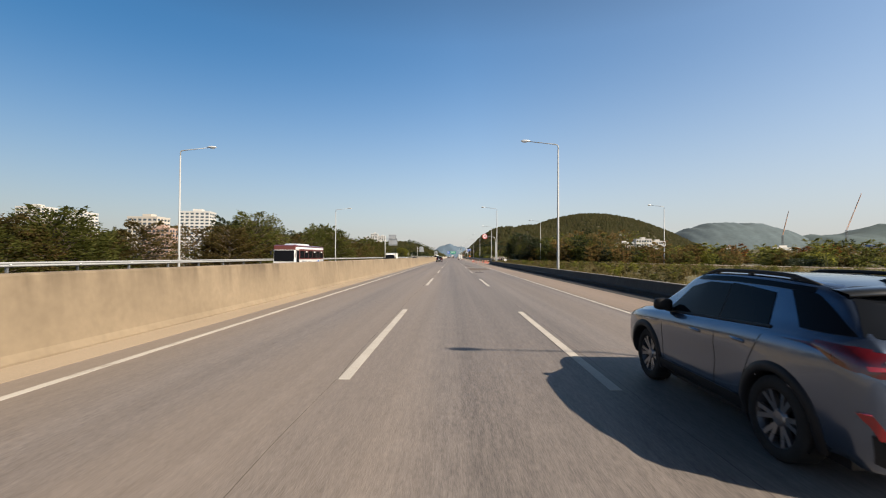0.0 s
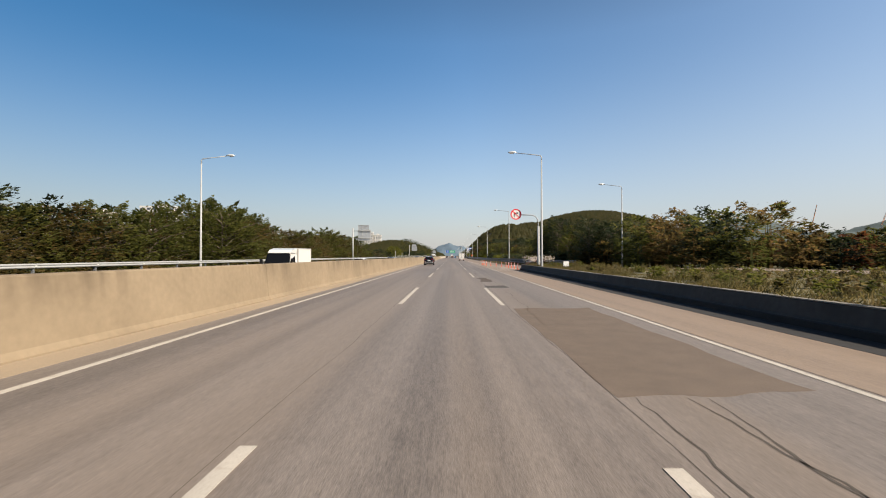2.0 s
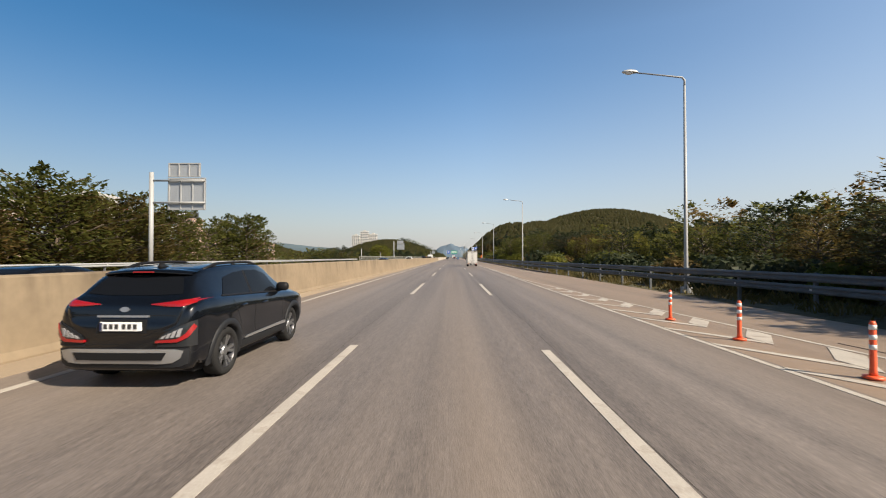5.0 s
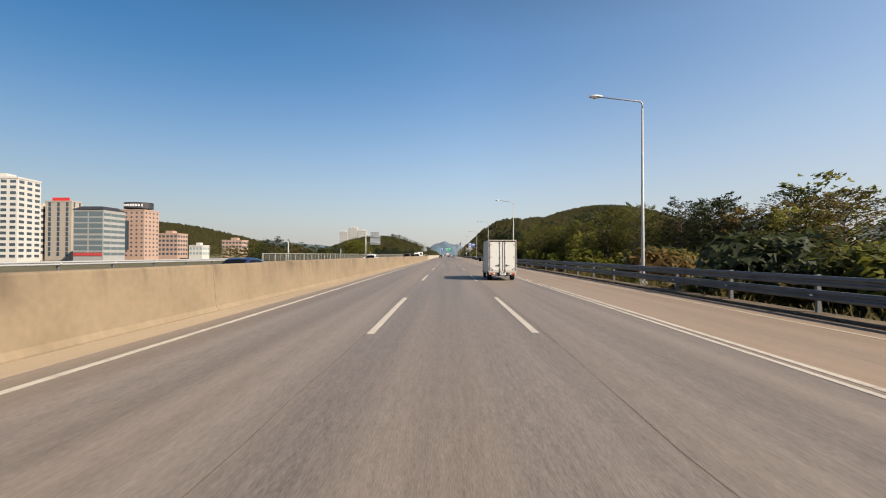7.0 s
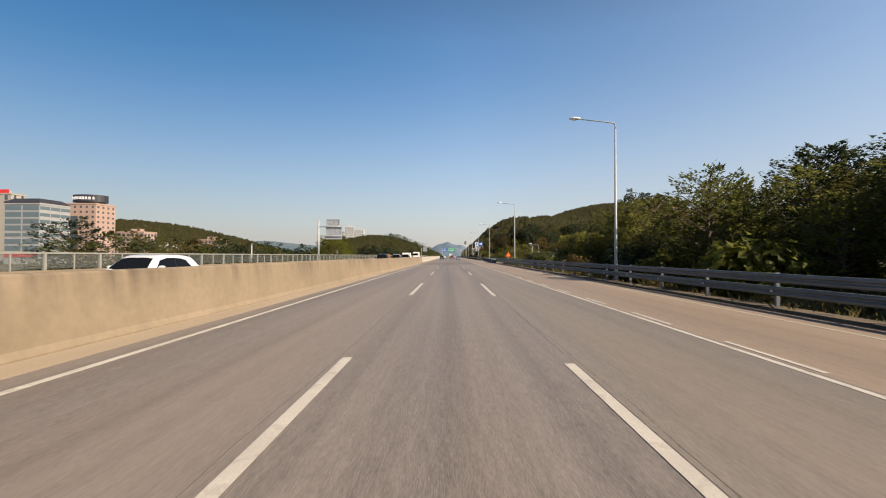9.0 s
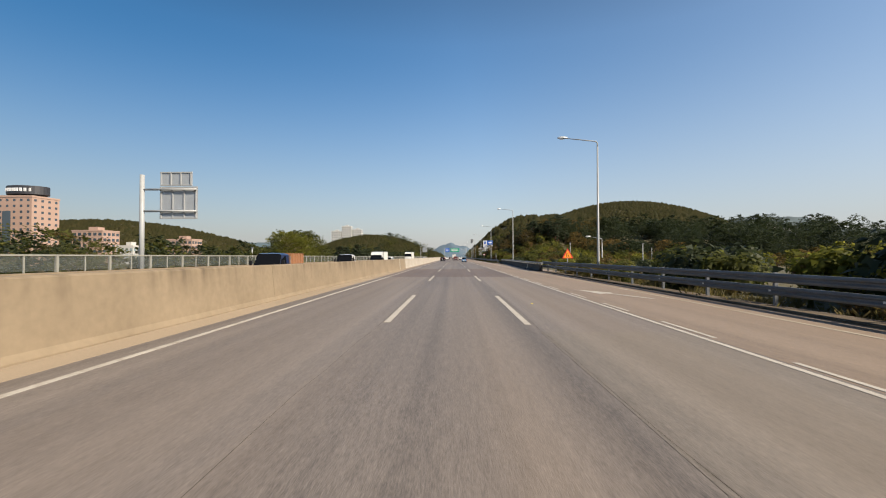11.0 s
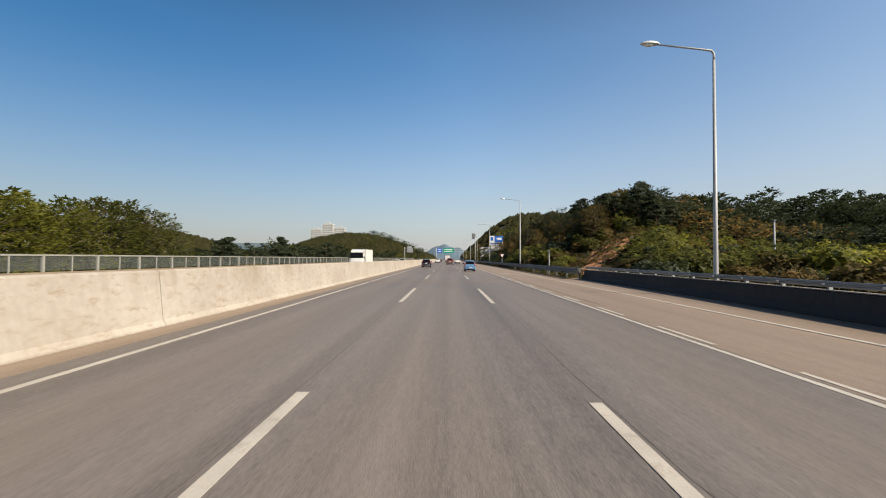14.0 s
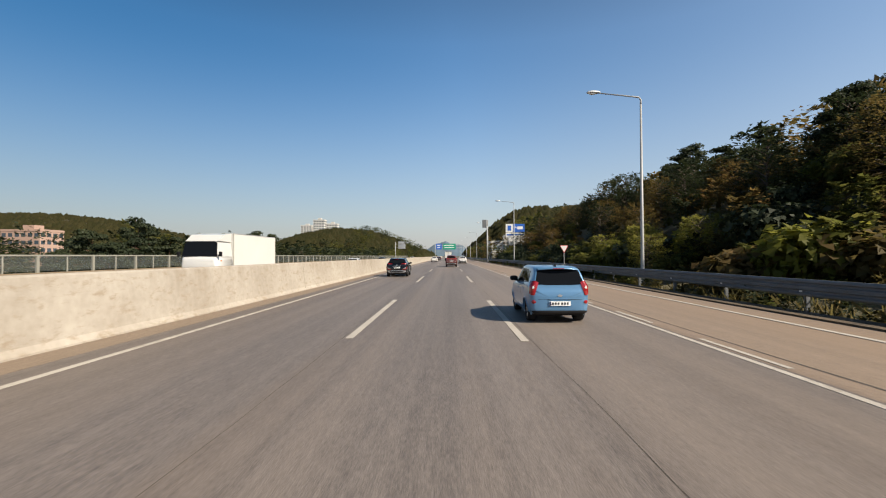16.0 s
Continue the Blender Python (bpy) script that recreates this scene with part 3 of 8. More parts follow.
# this dark strip paints the low wall's shadow onto the shoulder
strip("gutter", "dark painted shadow strip at the foot of the low wall", 7.36, 8.394, Y0, 120.5, 0.009, FOOT_AND_SHADE, thick=0.02)
# grassy verge behind it
bm = bmesh.new()
rows = []
for y in frange(Y0, 121.0, 3.0):
    xr = min(ramp_x(max(y, 20)) - 2.62, 90)
    ts = (0, 0.02, 0.06, 0.12, 0.22, 0.35, 0.5, 0.7, 0.86, 1)
    row = []
    for t in ts:
        x = 8.86 + (xr - 8.86) * t
        z = 0.50 + 0.12 * noise.noise((x * 0.4, y * 0.3, 1)) + 0.25 * t
        row.append(bm.verts.new((x, y, z)))
    rows.append([bm.verts.new((8.86, y, -0.28))] + row + [bm.verts.new((xr, y, -0.28))])
for a, b in zip(rows, rows[1:]):
    for k in range(len(a) - 1):
        bm.faces.new((a[k], a[k + 1], b[k + 1], b[k]))
bm.faces.new(rows[-1])
tagged(part("verge", bm, GRASS_G, smooth=True), "rough grassy verge behind the low wall", "verge", kind="structure")

# ---- concrete parapet on the bridge, right ----
def parapet_x(y):
    return 1.85 * smoothstep(343, 390, y)


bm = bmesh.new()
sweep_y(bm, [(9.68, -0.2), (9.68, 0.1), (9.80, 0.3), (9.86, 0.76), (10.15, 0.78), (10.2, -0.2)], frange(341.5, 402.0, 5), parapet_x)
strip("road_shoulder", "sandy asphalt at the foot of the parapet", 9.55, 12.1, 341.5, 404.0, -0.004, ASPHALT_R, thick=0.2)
tagged(part("bridge_parapet", bm, CONC_K), "weathered concrete bridge parapet, shaded face painted dark", "parapet", kind="structure")
# cap strip, kept pale to paint sun on the parapet's top
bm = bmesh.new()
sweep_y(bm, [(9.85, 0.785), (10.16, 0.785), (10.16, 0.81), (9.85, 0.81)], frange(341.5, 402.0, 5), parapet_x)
tagged(part("parapet_coping", bm, COPING), "grey concrete coping on the parapet, sunlit tone painted in", "coping", kind="structure")
bm = bmesh.new()
sweep_y(bm, [(9.675, 0.12), (9.795, 0.31), (9.853, 0.74), (9.84, 0.74), (9.78, 0.32), (9.66, 0.12)], frange(350.2, 351.0, 0.4), parapet_x)
tagged(part("parapet_patch", bm, PAINT_O), "pale painted patch on the parapet", "paint patch", kind="structure")


# ---- steel guard rails ----
def wbeam(bm, x, z, y0, y1, side=-1, xoff=lambda y: 0.0, size=1.0):
    prof = [(0, -0.155), (0.03, -0.15), (0.085, -0.10), (0.085, -0.06), (0.02, -0.02), (0.02, 0.02), (0.085, 0.06), (0.085, 0.10), (0.03, 0.15), (0, 0.155)]
    prof = [(px * size, pz * size) for px, pz in prof]
    out = [(x + side * px, z + pz) for px, pz in prof] + [(x + side * (px - 0.012), z + pz) for px, pz in prof[::-1]]
    sweep_y(bm, out, frange(y0, y1, 4), xoff)


REFL = plain("reflector_pale", (0.600, 0.600, 0.576), 0.3)


def guard_rail(label, x, y0, y1, zs, material, side=-1, post_h=None, base=-0.2, xoff=lambda y: 0.0, span=4.0, size=1.0, post_mat=None):
    th = thing("guard_rail", label, "guard rail", pose(x, y0, 0), kind="structure")
    for z in zs:
        bm = bmesh.new()
        wbeam(bm, 0, z, 0, y1 - y0, side, lambda q: xoff(q + y0), size)
        part("beam", bm, material, th)
    ph = post_h or zs[-1] + 0.16
    bm = bmesh.new()
    box(bm, -0.06, 0.06, -0.05, 0.05, base, ph, 0.01)
    pm = part("post", bm, post_mat or STEEL_D, th, "dull steel post")
    pm.location = (-side * 0.09 + xoff(y0), 0, 0)
    q = y0 + span
    while q <= y1:
        ob = new("post", pm.data)
        ob.parent = th
        ob.location = (-side * 0.09 + xoff(q), q - y0, 0)
        q += span
    for k in range(int((y1 - y0) / span)):
        bm = bmesh.new()
        box(bm, side * 0.10 - 0.006, side * 0.10 + 0.006, -0.05, 0.05, zs[0] - 0.03, zs[0] + 0.03)
        rf = part("reflector", bm, REFL, th, "small pale reflector")
        rf.location = (xoff(y0 + k * span), k * span, 0.0)
    return th


y = 121.0
while y < 330:
    e = min(y + 40, 343.5)
    guard_rail("weathered double steel guard rail with two beams", 0.0, y, e, (0.56, 0.98), STEEL_D, -1, 1.16, -0.4, xoff=rail_x)
    y = e
guard_rail("single steel rail on top of the concrete parapet", 10.0, 341.5, 402.0, (0.98,), STEEL, -1, 1.02, 0.76, span=2.0, xoff=parapet_x, size=0.6, post_mat=STEEL_P)
y = 402.0
while y < 700:
    guard_rail("weathered steel guard rail beside the bank", 11.2, y, y + 40, (0.58, 0.80), STEEL_D, -1, 0.92)
    y += 40
y = -40.0
while y < 235:
    guard_rail("pale steel guard rail on the far side", -21.3, y, y + 40, (1.2,), STEEL_P, 1, 1.3, size=0.8)
    y += 40

# ---- fence along the far side ----
bm = bmesh.new()
sweep_y(bm, [(-21.6, -0.3), (-21.15, -0.3), (-21.2, 0.92), (-21.55, 0.92)], frange(243, 760, 20))
tagged(part("parapet", bm, CONC), "sandy concrete parapet under the fence", "parapet", kind="structure")
FENCE_P = mat("fence_panel", (0.13, 0.145, 0.14), 0.3, 0.2, 1.5, 20, 0.0)
fn = FENCE_P.node_tree
fmix, fclear = fn.nodes.new("ShaderNodeMixShader"), fn.nodes.new("ShaderNodeBsdfTransparent")
fmix.inputs[0].default_value = 0.8
fn.links.new(fn.nodes["Principled BSDF"].outputs[0], fmix.inputs[1])
fn.links.new(fclear.outputs[0], fmix.inputs[2])
fn.links.new(fmix.outputs[0], fn.nodes["Material Output"].inputs[0])


def fence_bay(L):
    th = thing("fence", "grey metal fence with dull panels", "fence", group="fence bays")
    bm = bmesh.new()
    box(bm, -0.07, 0.07, -0.07, 0.07, 0.0, 0.95, 0.01)
    part("post", bm, STEEL_F, th)
    bm = bmesh.new()
    box(bm, -0.035, 0.035, L / 2 - 0.035, L / 2 + 0.035, 0.0, 0.9, 0.005)
    part("slim_post", bm, STEEL_F, th)
    bm = bmesh.new()
    box(bm, -0.05, 0.05, 0.07, L - 0.07, 0.86, 0.95, 0.01)
    part("top_rail", bm, STEEL_F, th)
    for a, b in ((0.08, L / 2 - 0.04), (L / 2 + 0.04, L - 0.08)):
        bm = bmesh.new()
        box(bm, -0.015, 0.015, a, b, 0.08, 0.85)
        part("panel", bm, FENCE_P, th, "smoky grey panel")
    return th


fence_first = fence_bay(3.7)
fence_first.matrix_basis = pose(-21.38, 243.0, 0.92)
for k in range(1, 110):
    copy_thing(fence_first, pose(-21.38, 243.0 + 3.7 * k, 0.92))


# ---- street lamps ----
LAMP_HEAD = plain("lamp_head", (0.540, 0.558, 0.558), 0.4, 0.3)
LAMP_GLASS = plain("lamp_glass", (0.75, 0.75, 0.72), 0.2)


def street_lamp(height=11.9, arm=3.1):
    th = thing("street_lamp", "tall grey steel street lamp with one curved arm", "street lamp", group="street lamps")
    bm = bmesh.new()
    tube(bm, [(0, 0, -0.4), (0, 0, 0.0), (0, 0, 1.4), (0, 0, height - 0.75)], [0.125, 0.125, 0.11, 0.062], 12)
    part("pole", bm, STEEL_P, th, smooth=True)
    bm = bmesh.new()
    box(bm, -0.22, 0.22, -0.22, 0.22, -0.4, 0.03, 0.01)
    part("base_plate", bm, STEEL_P, th)
    bm = bmesh.new()
    pts = [(0, 0, height - 0.85), (0, 0, height - 0.45), (-0.12, 0, height - 0.3), (-0.6, 0, height - 0.24), (-arm + 0.5, 0, height - 0.02)]
    tube(bm, pts, [0.06, 0.055, 0.05, 0.045, 0.035], 8)
    part("arm", bm, STEEL_P, th, smooth=True)
    bm = bmesh.new()
    bmesh.ops.create_uvsphere(bm, u_segments=14, v_segments=8, radius=1)
    for v in bm.verts:
        v.co = Vector((v.co.x * 0.46, v.co.y * 0.17, max(v.co.z, -0.25) * 0.14)) + Vector((-arm + 0.12, 0, height + 0.02))
    head = part("lamp_head", bm, LAMP_HEAD, th, smooth=True)
    bm = bmesh.new()
    bmesh.ops.create_uvsphere(bm, u_segments=12, v_segments=6, radius=1)
    for v in bm.verts:
        v.co = Vector((v.co.x * 0.26, v.co.y * 0.13, min(v.co.z, 0) * 0.10)) + Vector((-arm + 0.05, 0, height - 0.015))
    part("lens", bm, LAMP_GLASS, head, "pale glass lens", smooth=True)
    return th


lamp = street_lamp()
lamp.matrix_basis = pose(9.35, 56.25, 0.4)
for i, (x, y, z) in enumerate([(9.35, 2.0, 0.4), (9.25, 111.4, 0.4), (12.9, 165.8, 0.05), (12.4, 220.6, 0), (12.2, 275.4, 0), (12.34, 328.4, 0), (12.5, 384.7, -0.1), (12.5, 440.4, 0.1)]):
    copy_thing(lamp, pose(x, y, z))
low_lamp = street_lamp(5.1, 2.3)
low_lamp.matrix_basis = pose(23.4, 361, ground_z(23.4, 361))
for k in range(1, 9):
    copy_thing(lamp, pose(12.5, 440.4 + 54.8 * k, 0))
copy_thing(lamp, pose(-25.9, 56.6, -0.1) @ Matrix.Rotation(math.pi, 4, "Z"))
copy_thing(lamp, pose(-25.2, 110.0, -0.1) @ Matrix.Rotation(math.pi, 4, "Z"))
for x, y, s in ((12.9, 17.2, 0.75), (33.3, 86.8, 0.78), (19.9, 118.0, 0.79), (52.0, 150.0, 0.7)):
    copy_thing(lamp, pose(x, y, ground_z(x, y) + 0.3) @ Matrix.Diagonal((s, s, s, 1)))



# ---- vegetation ----
RNG = random.Random(7)


def leaf_tris(out_v, out_f, centre, radii, count, size, rng, droop=0.0, shell=0.55):
    """Leaf sprays inside a lobe of the crown, denser towards its skin."""
    c = Vector(centre)
    for _ in range(count):
        d = Vector((rng.gauss(0, 1), rng.gauss(0, 1), rng.gauss(0, 1))).normalized()
        r = shell + (1 - shell) * rng.random() ** 0.6
        r *= 1 + 0.35 * noise.noise(d * 2.3 + c)
        p = c + Vector((d.x * radii[0], d.y * radii[1], d.z * radii[2])) * r
        nrm = (d * 0.7 + Vector((rng.uniform(-0.7, 0.7), rng.uniform(-0.7, 0.7), 0.5 + rng.uniform(-0.5, 0.6)))).normalized()
        u = Matrix.Rotation(rng.uniform(0, 6.28), 3, nrm) @ nrm.orthogonal().normalized()
        w = nrm.cross(u)
        s = size * rng.uniform(0.6, 1.4)
        i = len(out_v)
        out_v += [p - u * s * 0.55, p + u * s * 0.55 - w * s * 0.2, p + w * s * 1.1 - Vector((0, 0, droop * s))]
        out_f.append((i, i + 1, i + 2))


def add_limb(bm, a, b, r0, r1, rng, seg=6):
    a, b = Vector(a), Vector(b)
    mid = (a + b) / 2 + Vector((rng.uniform(-1, 1), rng.uniform(-1, 1), 0.4)) * (b - a).length * 0.08
    tube(bm, [a, mid, b], [r0, (r0 + r1) / 2, r1], seg)


def spray(v, f, base, tip, width, count, size, rng, sag=0.1):
    """One flat, fan-shaped bough of leaves from base to tip."""
    base, tip = Vector(base), Vector(tip)
    d = tip - base
    L = d.length
    side = Vector((-d.y, d.x, 0)).normalized()
    for _ in range(count):
        t = 0.18 + 0.86 * rng.random() ** 0.72
        spread = width * math.sin(math.pi * min(1.0, 0.12 + 0.80 * t))
        p = base + d * t + side * rng.gauss(0, 0.5) * spread
        p.z += rng.gauss(0, 0.12) * width - sag * L * t * t
        out = (d.normalized() + side * rng.uniform(-1.1, 1.1) + Vector((0, 0, rng.uniform(-0.55, 0.25)))).normalized()
        up = Vector((rng.uniform(-0.6, 0.6), rng.uniform(-0.6, 0.6), 1)).normalized()
        w = out.cross(up).normalized()
        s = size * rng.uniform(0.55, 1.4)
        i = len(v)
        v += [p - w * s * 0.5, p + w * s * 0.5, p + out * s * 1.25]
        f.append((i, i + 1, i + 2))


def tree(kind, seed, leaves, bark, label, H=9.0, W=3.6, trunk_h=2.0, lobes=30, per=165, size=0.21, even=0.0):
    """A broad tree: tapered trunk, forking limbs, flat boughs of leaves in uneven layers."""
    rng = random.Random(seed)
    th = thing("tree", label, "tree", group=kind)
    bm = bmesh.new()
    tube(bm, [(0, 0, -0.6), (0.03, 0, 0.3), (0.1, 0.05, trunk_h), (0.05, 0.1, H * 0.62)], [0.24, 0.2, 0.16, 0.05], 8)
    v, f = [], []
    boughs = int(lobes * 2.4)
    bulk = [(rng.uniform(0, 6.28), rng.uniform(0.75, 1.15)) for _ in range(4)]
    for k in range(boughs):
        a = k * 2.4 + rng.uniform(-0.35, 0.35)
        t = (k + rng.random()) / boughs
        z = trunk_h * 0.55 + (H - trunk_h * 0.55 - 0.5) * t
        prof = math.sin(math.pi * min(1.0, 0.20 + 0.74 * t ** 1.1)) ** 0.6
        lump = 1 + 0.16 * sum(q * math.cos(a - p) for p, q in bulk) / 2
        rr = W * prof * lump * rng.uniform(0.66 + 0.2 * even, 1.22 - 0.16 * even) + 0.3
        rise = 0.02 + 0.5 * t
        inner = Vector((0.08, 0.06, max(trunk_h * 0.7, z - rr * rise - 0.2)))
        tip = Vector((math.cos(a) * rr, math.sin(a) * rr, z + rng.uniform(-0.25, 0.25)))
        if k % 2 == 0:
            tube(bm, [inner, inner.lerp(tip, 0.5) + Vector((0, 0, 0.08 * rr)), inner.lerp(tip, 0.92)], [0.075, 0.04, 0.012], 4, False)
        spray(v, f, inner.lerp(tip, 0.22), tip, rr * 0.42 + 0.25, int(per * lobes / boughs), size, rng, 0.10)
    part("trunk", bm, bark, th, smooth=True)
    me = mesh_from("crown", v, f, leaves)
    new("crown", me).parent = th
    return th


def pine(seed, label, H=11.0):
    rng = random.Random(seed)
    th = thing("pine_tree", label, "tree", group="pines")
    bm = bmesh.new()
    lean = Vector((rng.uniform(-0.8, 0.8), rng.uniform(-0.8, 0.8), 0))
    top = lean + Vector((0, 0, H * 0.94))
    tube(bm, [(0, 0, -0.6), lean * 0.2 + Vector((0, 0, H * 0.35)), lean * 0.8 + Vector((0.2, 0, H * 0.7)), top], [0.24, 0.19, 0.12, 0.04], 8)
    v, f = [], []
    n = 15
    for k in range(n):
        t = 0.42 + 0.58 * k / (n - 1)
        a = k * 2.5 + rng.uniform(-0.4, 0.4)
        rr = (1.15 - t) * H * 0.42 * rng.uniform(0.5, 1.0) + 0.25
        base = lean * t + Vector((0, 0, H * t * 0.95))
        c = base + Vector((math.cos(a) * rr, math.sin(a) * rr, rng.uniform(-0.1, 0.5)))
        add_limb(bm, base - Vector((0, 0, 0.4)), c, 0.07, 0.02, rng, 5)
        s = rng.uniform(0.9, 1.35) * (1.25 - 0.5 * t) * H / 10
        leaf_tris(v, f, c, (s * 1.25, s * 1.25, s * 0.42), 230, 0.29, rng, 0.0, 0.3)
    part("trunk", bm, BARK_P, th, smooth=True)
    new("crown", mesh_from("crown", v, f, L_DARK)).parent = th
    return th


def bush(seed, leaves, label, R=1.6, H=2.2, count=1120, size=0.235):
    rng = random.Random(seed)
    th = thing("bush", label, "bush", group="bushes")
    bm = bmesh.new()
    v, f = [], []
    for k in range(7):
        a = k * 2.4
        c = (math.cos(a) * R * 0.5 * (k > 0), math.sin(a) * R * 0.5 * (k > 0), H * rng.uniform(0.32, 0.62))
        add_limb(bm, (0, 0, -0.3), c, 0.05, 0.015, rng, 5)
        leaf_tris(v, f, c, (R * 0.6, R * 0.6, H * 0.42), count // 7, size, rng, 0.1, 0.45)
    part("stem", bm, BARK, th)
    new("foliage", mesh_from("foliage", v, f, leaves)).parent = th
    return th


T = {
    "green": [tree("broad trees", 11, L_GREEN, BARK, "broad green roadside tree with a dense crown"), tree("broad trees", 12, L_GREEN, BARK, "broad green roadside tree with an uneven crown", 8.6, 3.2, 1.6, 27)],
    "autumn": [tree("broad trees", 21, L_AUTUMN, BARK, "broad roadside tree turning brown for autumn"), tree("broad trees", 22, L_AUTUMN, BARK, "roadside tree with rusty autumn leaves", 8.0, 3.9, 1.4, 30)],
    "yellow": [tree("broad trees", 31, L_YELLOW, BARK, "rounded tree with yellowing leaves", 9.0, 4.0, 0.8, 50, 165, 0.22, 1.0)],
    "dome": [tree("broad trees", 32, L_GREEN, BARK, "broad domed green tree, dense and round", 9.0, 4.2, 0.8, 50, 165, 0.22, 1.0)],
    "lime": [tree("broad trees", 33, L_LIME, BARK, "bright yellow green roadside tree, dense to the ground", 8.5, 3.8, 0.8, 34, 165, 0.22)],
    "dark": [tree("broad trees", 41, L_DARK, BARK, "dark green tree with dense crown", 9.5, 3.4, 1.6, 30)],
    "red": [tree("broad trees", 51, L_RED, BARK, "small tree with red autumn leaves", 6.5, 2.8, 1.0, 18)],
    "pine": [pine(61, "dark green pine with layered branches"), pine(62, "tall dark pine with a flat top", 12.5), pine(63, "young dark green pine tree", 9)],
    "bush": [bush(71, L_GREEN, "dense green roadside bush"), bush(72, L_DARK, "dark green bush, overgrown and dense", 1.9, 2.4), bush(73, L_AUTUMN, "brown bush turning for autumn", 1.5, 1.9), bush(74, L_YELLOW, "yellow green bush beside the road", 1.5, 2.0)],
}
used = set()


FULL = {"green": 0.85, "autumn": 0.85, "dark": 0.95, "yellow": 1.0, "dome": 0.88, "lime": 0.75, "red": 1.0, "pine": 0.8, "bush": 0.95}


def plant(kind, x, y, s=1.0, sz=None, rng=RNG, z=None):
    protos = T[kind]
    p = protos[rng.randrange(len(protos))]
    zz = ground_z(x, y) + hills(x, y) if z is None else z
    k = FULL[kind]
    m = pose(x, y, zz, 0, 0, rng.uniform(0, 360)) @ Matrix.Diagonal((s * k, s * k, (sz or s) * k, 1))
    if p not in used:
        used.add(p)
        p.matrix_basis = m
        return p
    return copy_thing(p, m @ Matrix.Diagonal((1 / p.scale.x, 1 / p.scale.y, 1 / p.scale.z, 1)))


def belt(kinds, x0, x1, y0, y1, n, s0, s1, seed, keep=lambda x, y: True, tall=1.0):
    rng = random.Random(seed)
    made = 0
    for i in range(n):
        y = y0 + (y1 - y0) * (i + rng.uniform(0.1, 0.9)) / n
        x = rng.uniform(x0, x1)
        if keep(x, y):
            s = rng.uniform(s0, s1)
            plant(kinds[rng.randrange(len(kinds))], x, y, s, s * tall * rng.uniform(0.9, 1.12), rng)
            made += 1
    return made


def grove(label, kinds, x0, x1, y0, y1, n, h0, h1, seed, keep=lambda x, y: True, per=460, size=0.62, rounded=False):
    """Trees too far off to be told apart: trunks and leaf sprays in one mesh a kind."""
    rng = random.Random(seed)
    fine = size < 0.6
    per, size = (int(per * 1.0), size * 0.80) if fine else (int(per * 0.9), size * 0.92)
    for material in kinds:
        v, f = [], []
        for _ in range(n // len(kinds)):
            x, y = rng.uniform(x0, x1), rng.uniform(y0, y1)
            if not keep(x, y):
                continue
            z = ground_z(x, y) + hills(x, y) if not (y < 121 and 8.5 < x < ramp_x(max(y, 20)) - 2.6) else 0.55
            h = rng.uniform(h0, h1)
            w = h * rng.uniform(0.34, 0.46)
            i = len(v)
            v += [(x - 0.2, y, z - 0.3), (x + 0.2, y, z - 0.3), (x, y + 0.2, z - 0.3), (x, y, z + h * 0.7)]
            f += [(i, i + 1, i + 3), (i + 1, i + 2, i + 3), (i + 2, i, i + 3)]
            boughs = 30 if rounded else 16
            for k in range(boughs):
                a = k * 2.4 + rng.uniform(-0.4, 0.4)
                t = (k + rng.random()) / boughs
                if rounded:
                    rr = w * 1.12 * math.sqrt(max(0.04, 1 - ((t - 0.38) / 0.64) ** 2)) * rng.uniform(0.72, 1.12)
                else:
                    rr = w * math.sin(math.pi * min(1.0, 0.24 + 0.60 * t)) ** 0.6 * rng.uniform(0.65, 1.15)
                zz = z + h * (0.10 + 0.78 * t)
                tip = (x + math.cos(a) * rr, y + math.sin(a) * rr, zz)
                spray(v, f, (x + math.cos(a) * rr * 0.1, y + math.sin(a) * rr * 0.1, zz - rr * (0.05 + 0.5 * t)), tip, rr * 0.55 + (0.22 if rounded else 0.1) * w, per // boughs, size, rng, 0.24 if rounded else 0.08)
        tagged(new("grove", mesh_from("grove", v, f, material)), label, "trees", kind="stuff")


def soil_gap(x, y):
    """The slip on the bank, where hardly anything grows."""
    return y < 430 and 0.33 * (y - 376) < x < 0.53 * (y - 376)


def open_view(x, y):
    """The land below the fence where nothing hides the town."""
    return y - 240 > -x / 0.75


# far side of the motorway
belt(["autumn", "dome", "autumn"], -34, -28.5, 41, 57, 16, 0.90, 1.0, 1)
belt(["autumn", "dome", "autumn", "dark"], -36, -28, 70, 104, 28, 1.14, 1.27, 2)
belt(["autumn", "green", "green"], -36, -28, 104, 118, 9, 1.28, 1.4, 102)
belt(["autumn", "green", "green"], -36, -28, 118, 142, 16, 1.45, 1.6, 302)
belt(["autumn", "green", "green"], -36, -28, 144, 172, 18, 1.24, 1.35, 203)
belt(["autumn", "green", "green"], -35, -28, 172, 192, 12, 1.4, 1.52, 103)
belt(["green", "autumn"], -33, -28, 199, 211, 5, 1.45, 1.6, 4)
grove("roadside trees in brown and green", (L_GREEN, L_AUTUMN, L_DARK), -62, -42, 110, 214, 22, 8, 10, 5)
belt(["bush", "bush"], -28, -25.5, 0, 214, 30, 0.7, 1.2, 6)
belt(["green", "dark", "autumn"], -45, -28.5, 268, 345, 13, 0.55, 0.95, 7, open_view)
belt(["bush"], -32, -25.5, 245, 400, 24, 0.9, 1.5, 8, open_view)
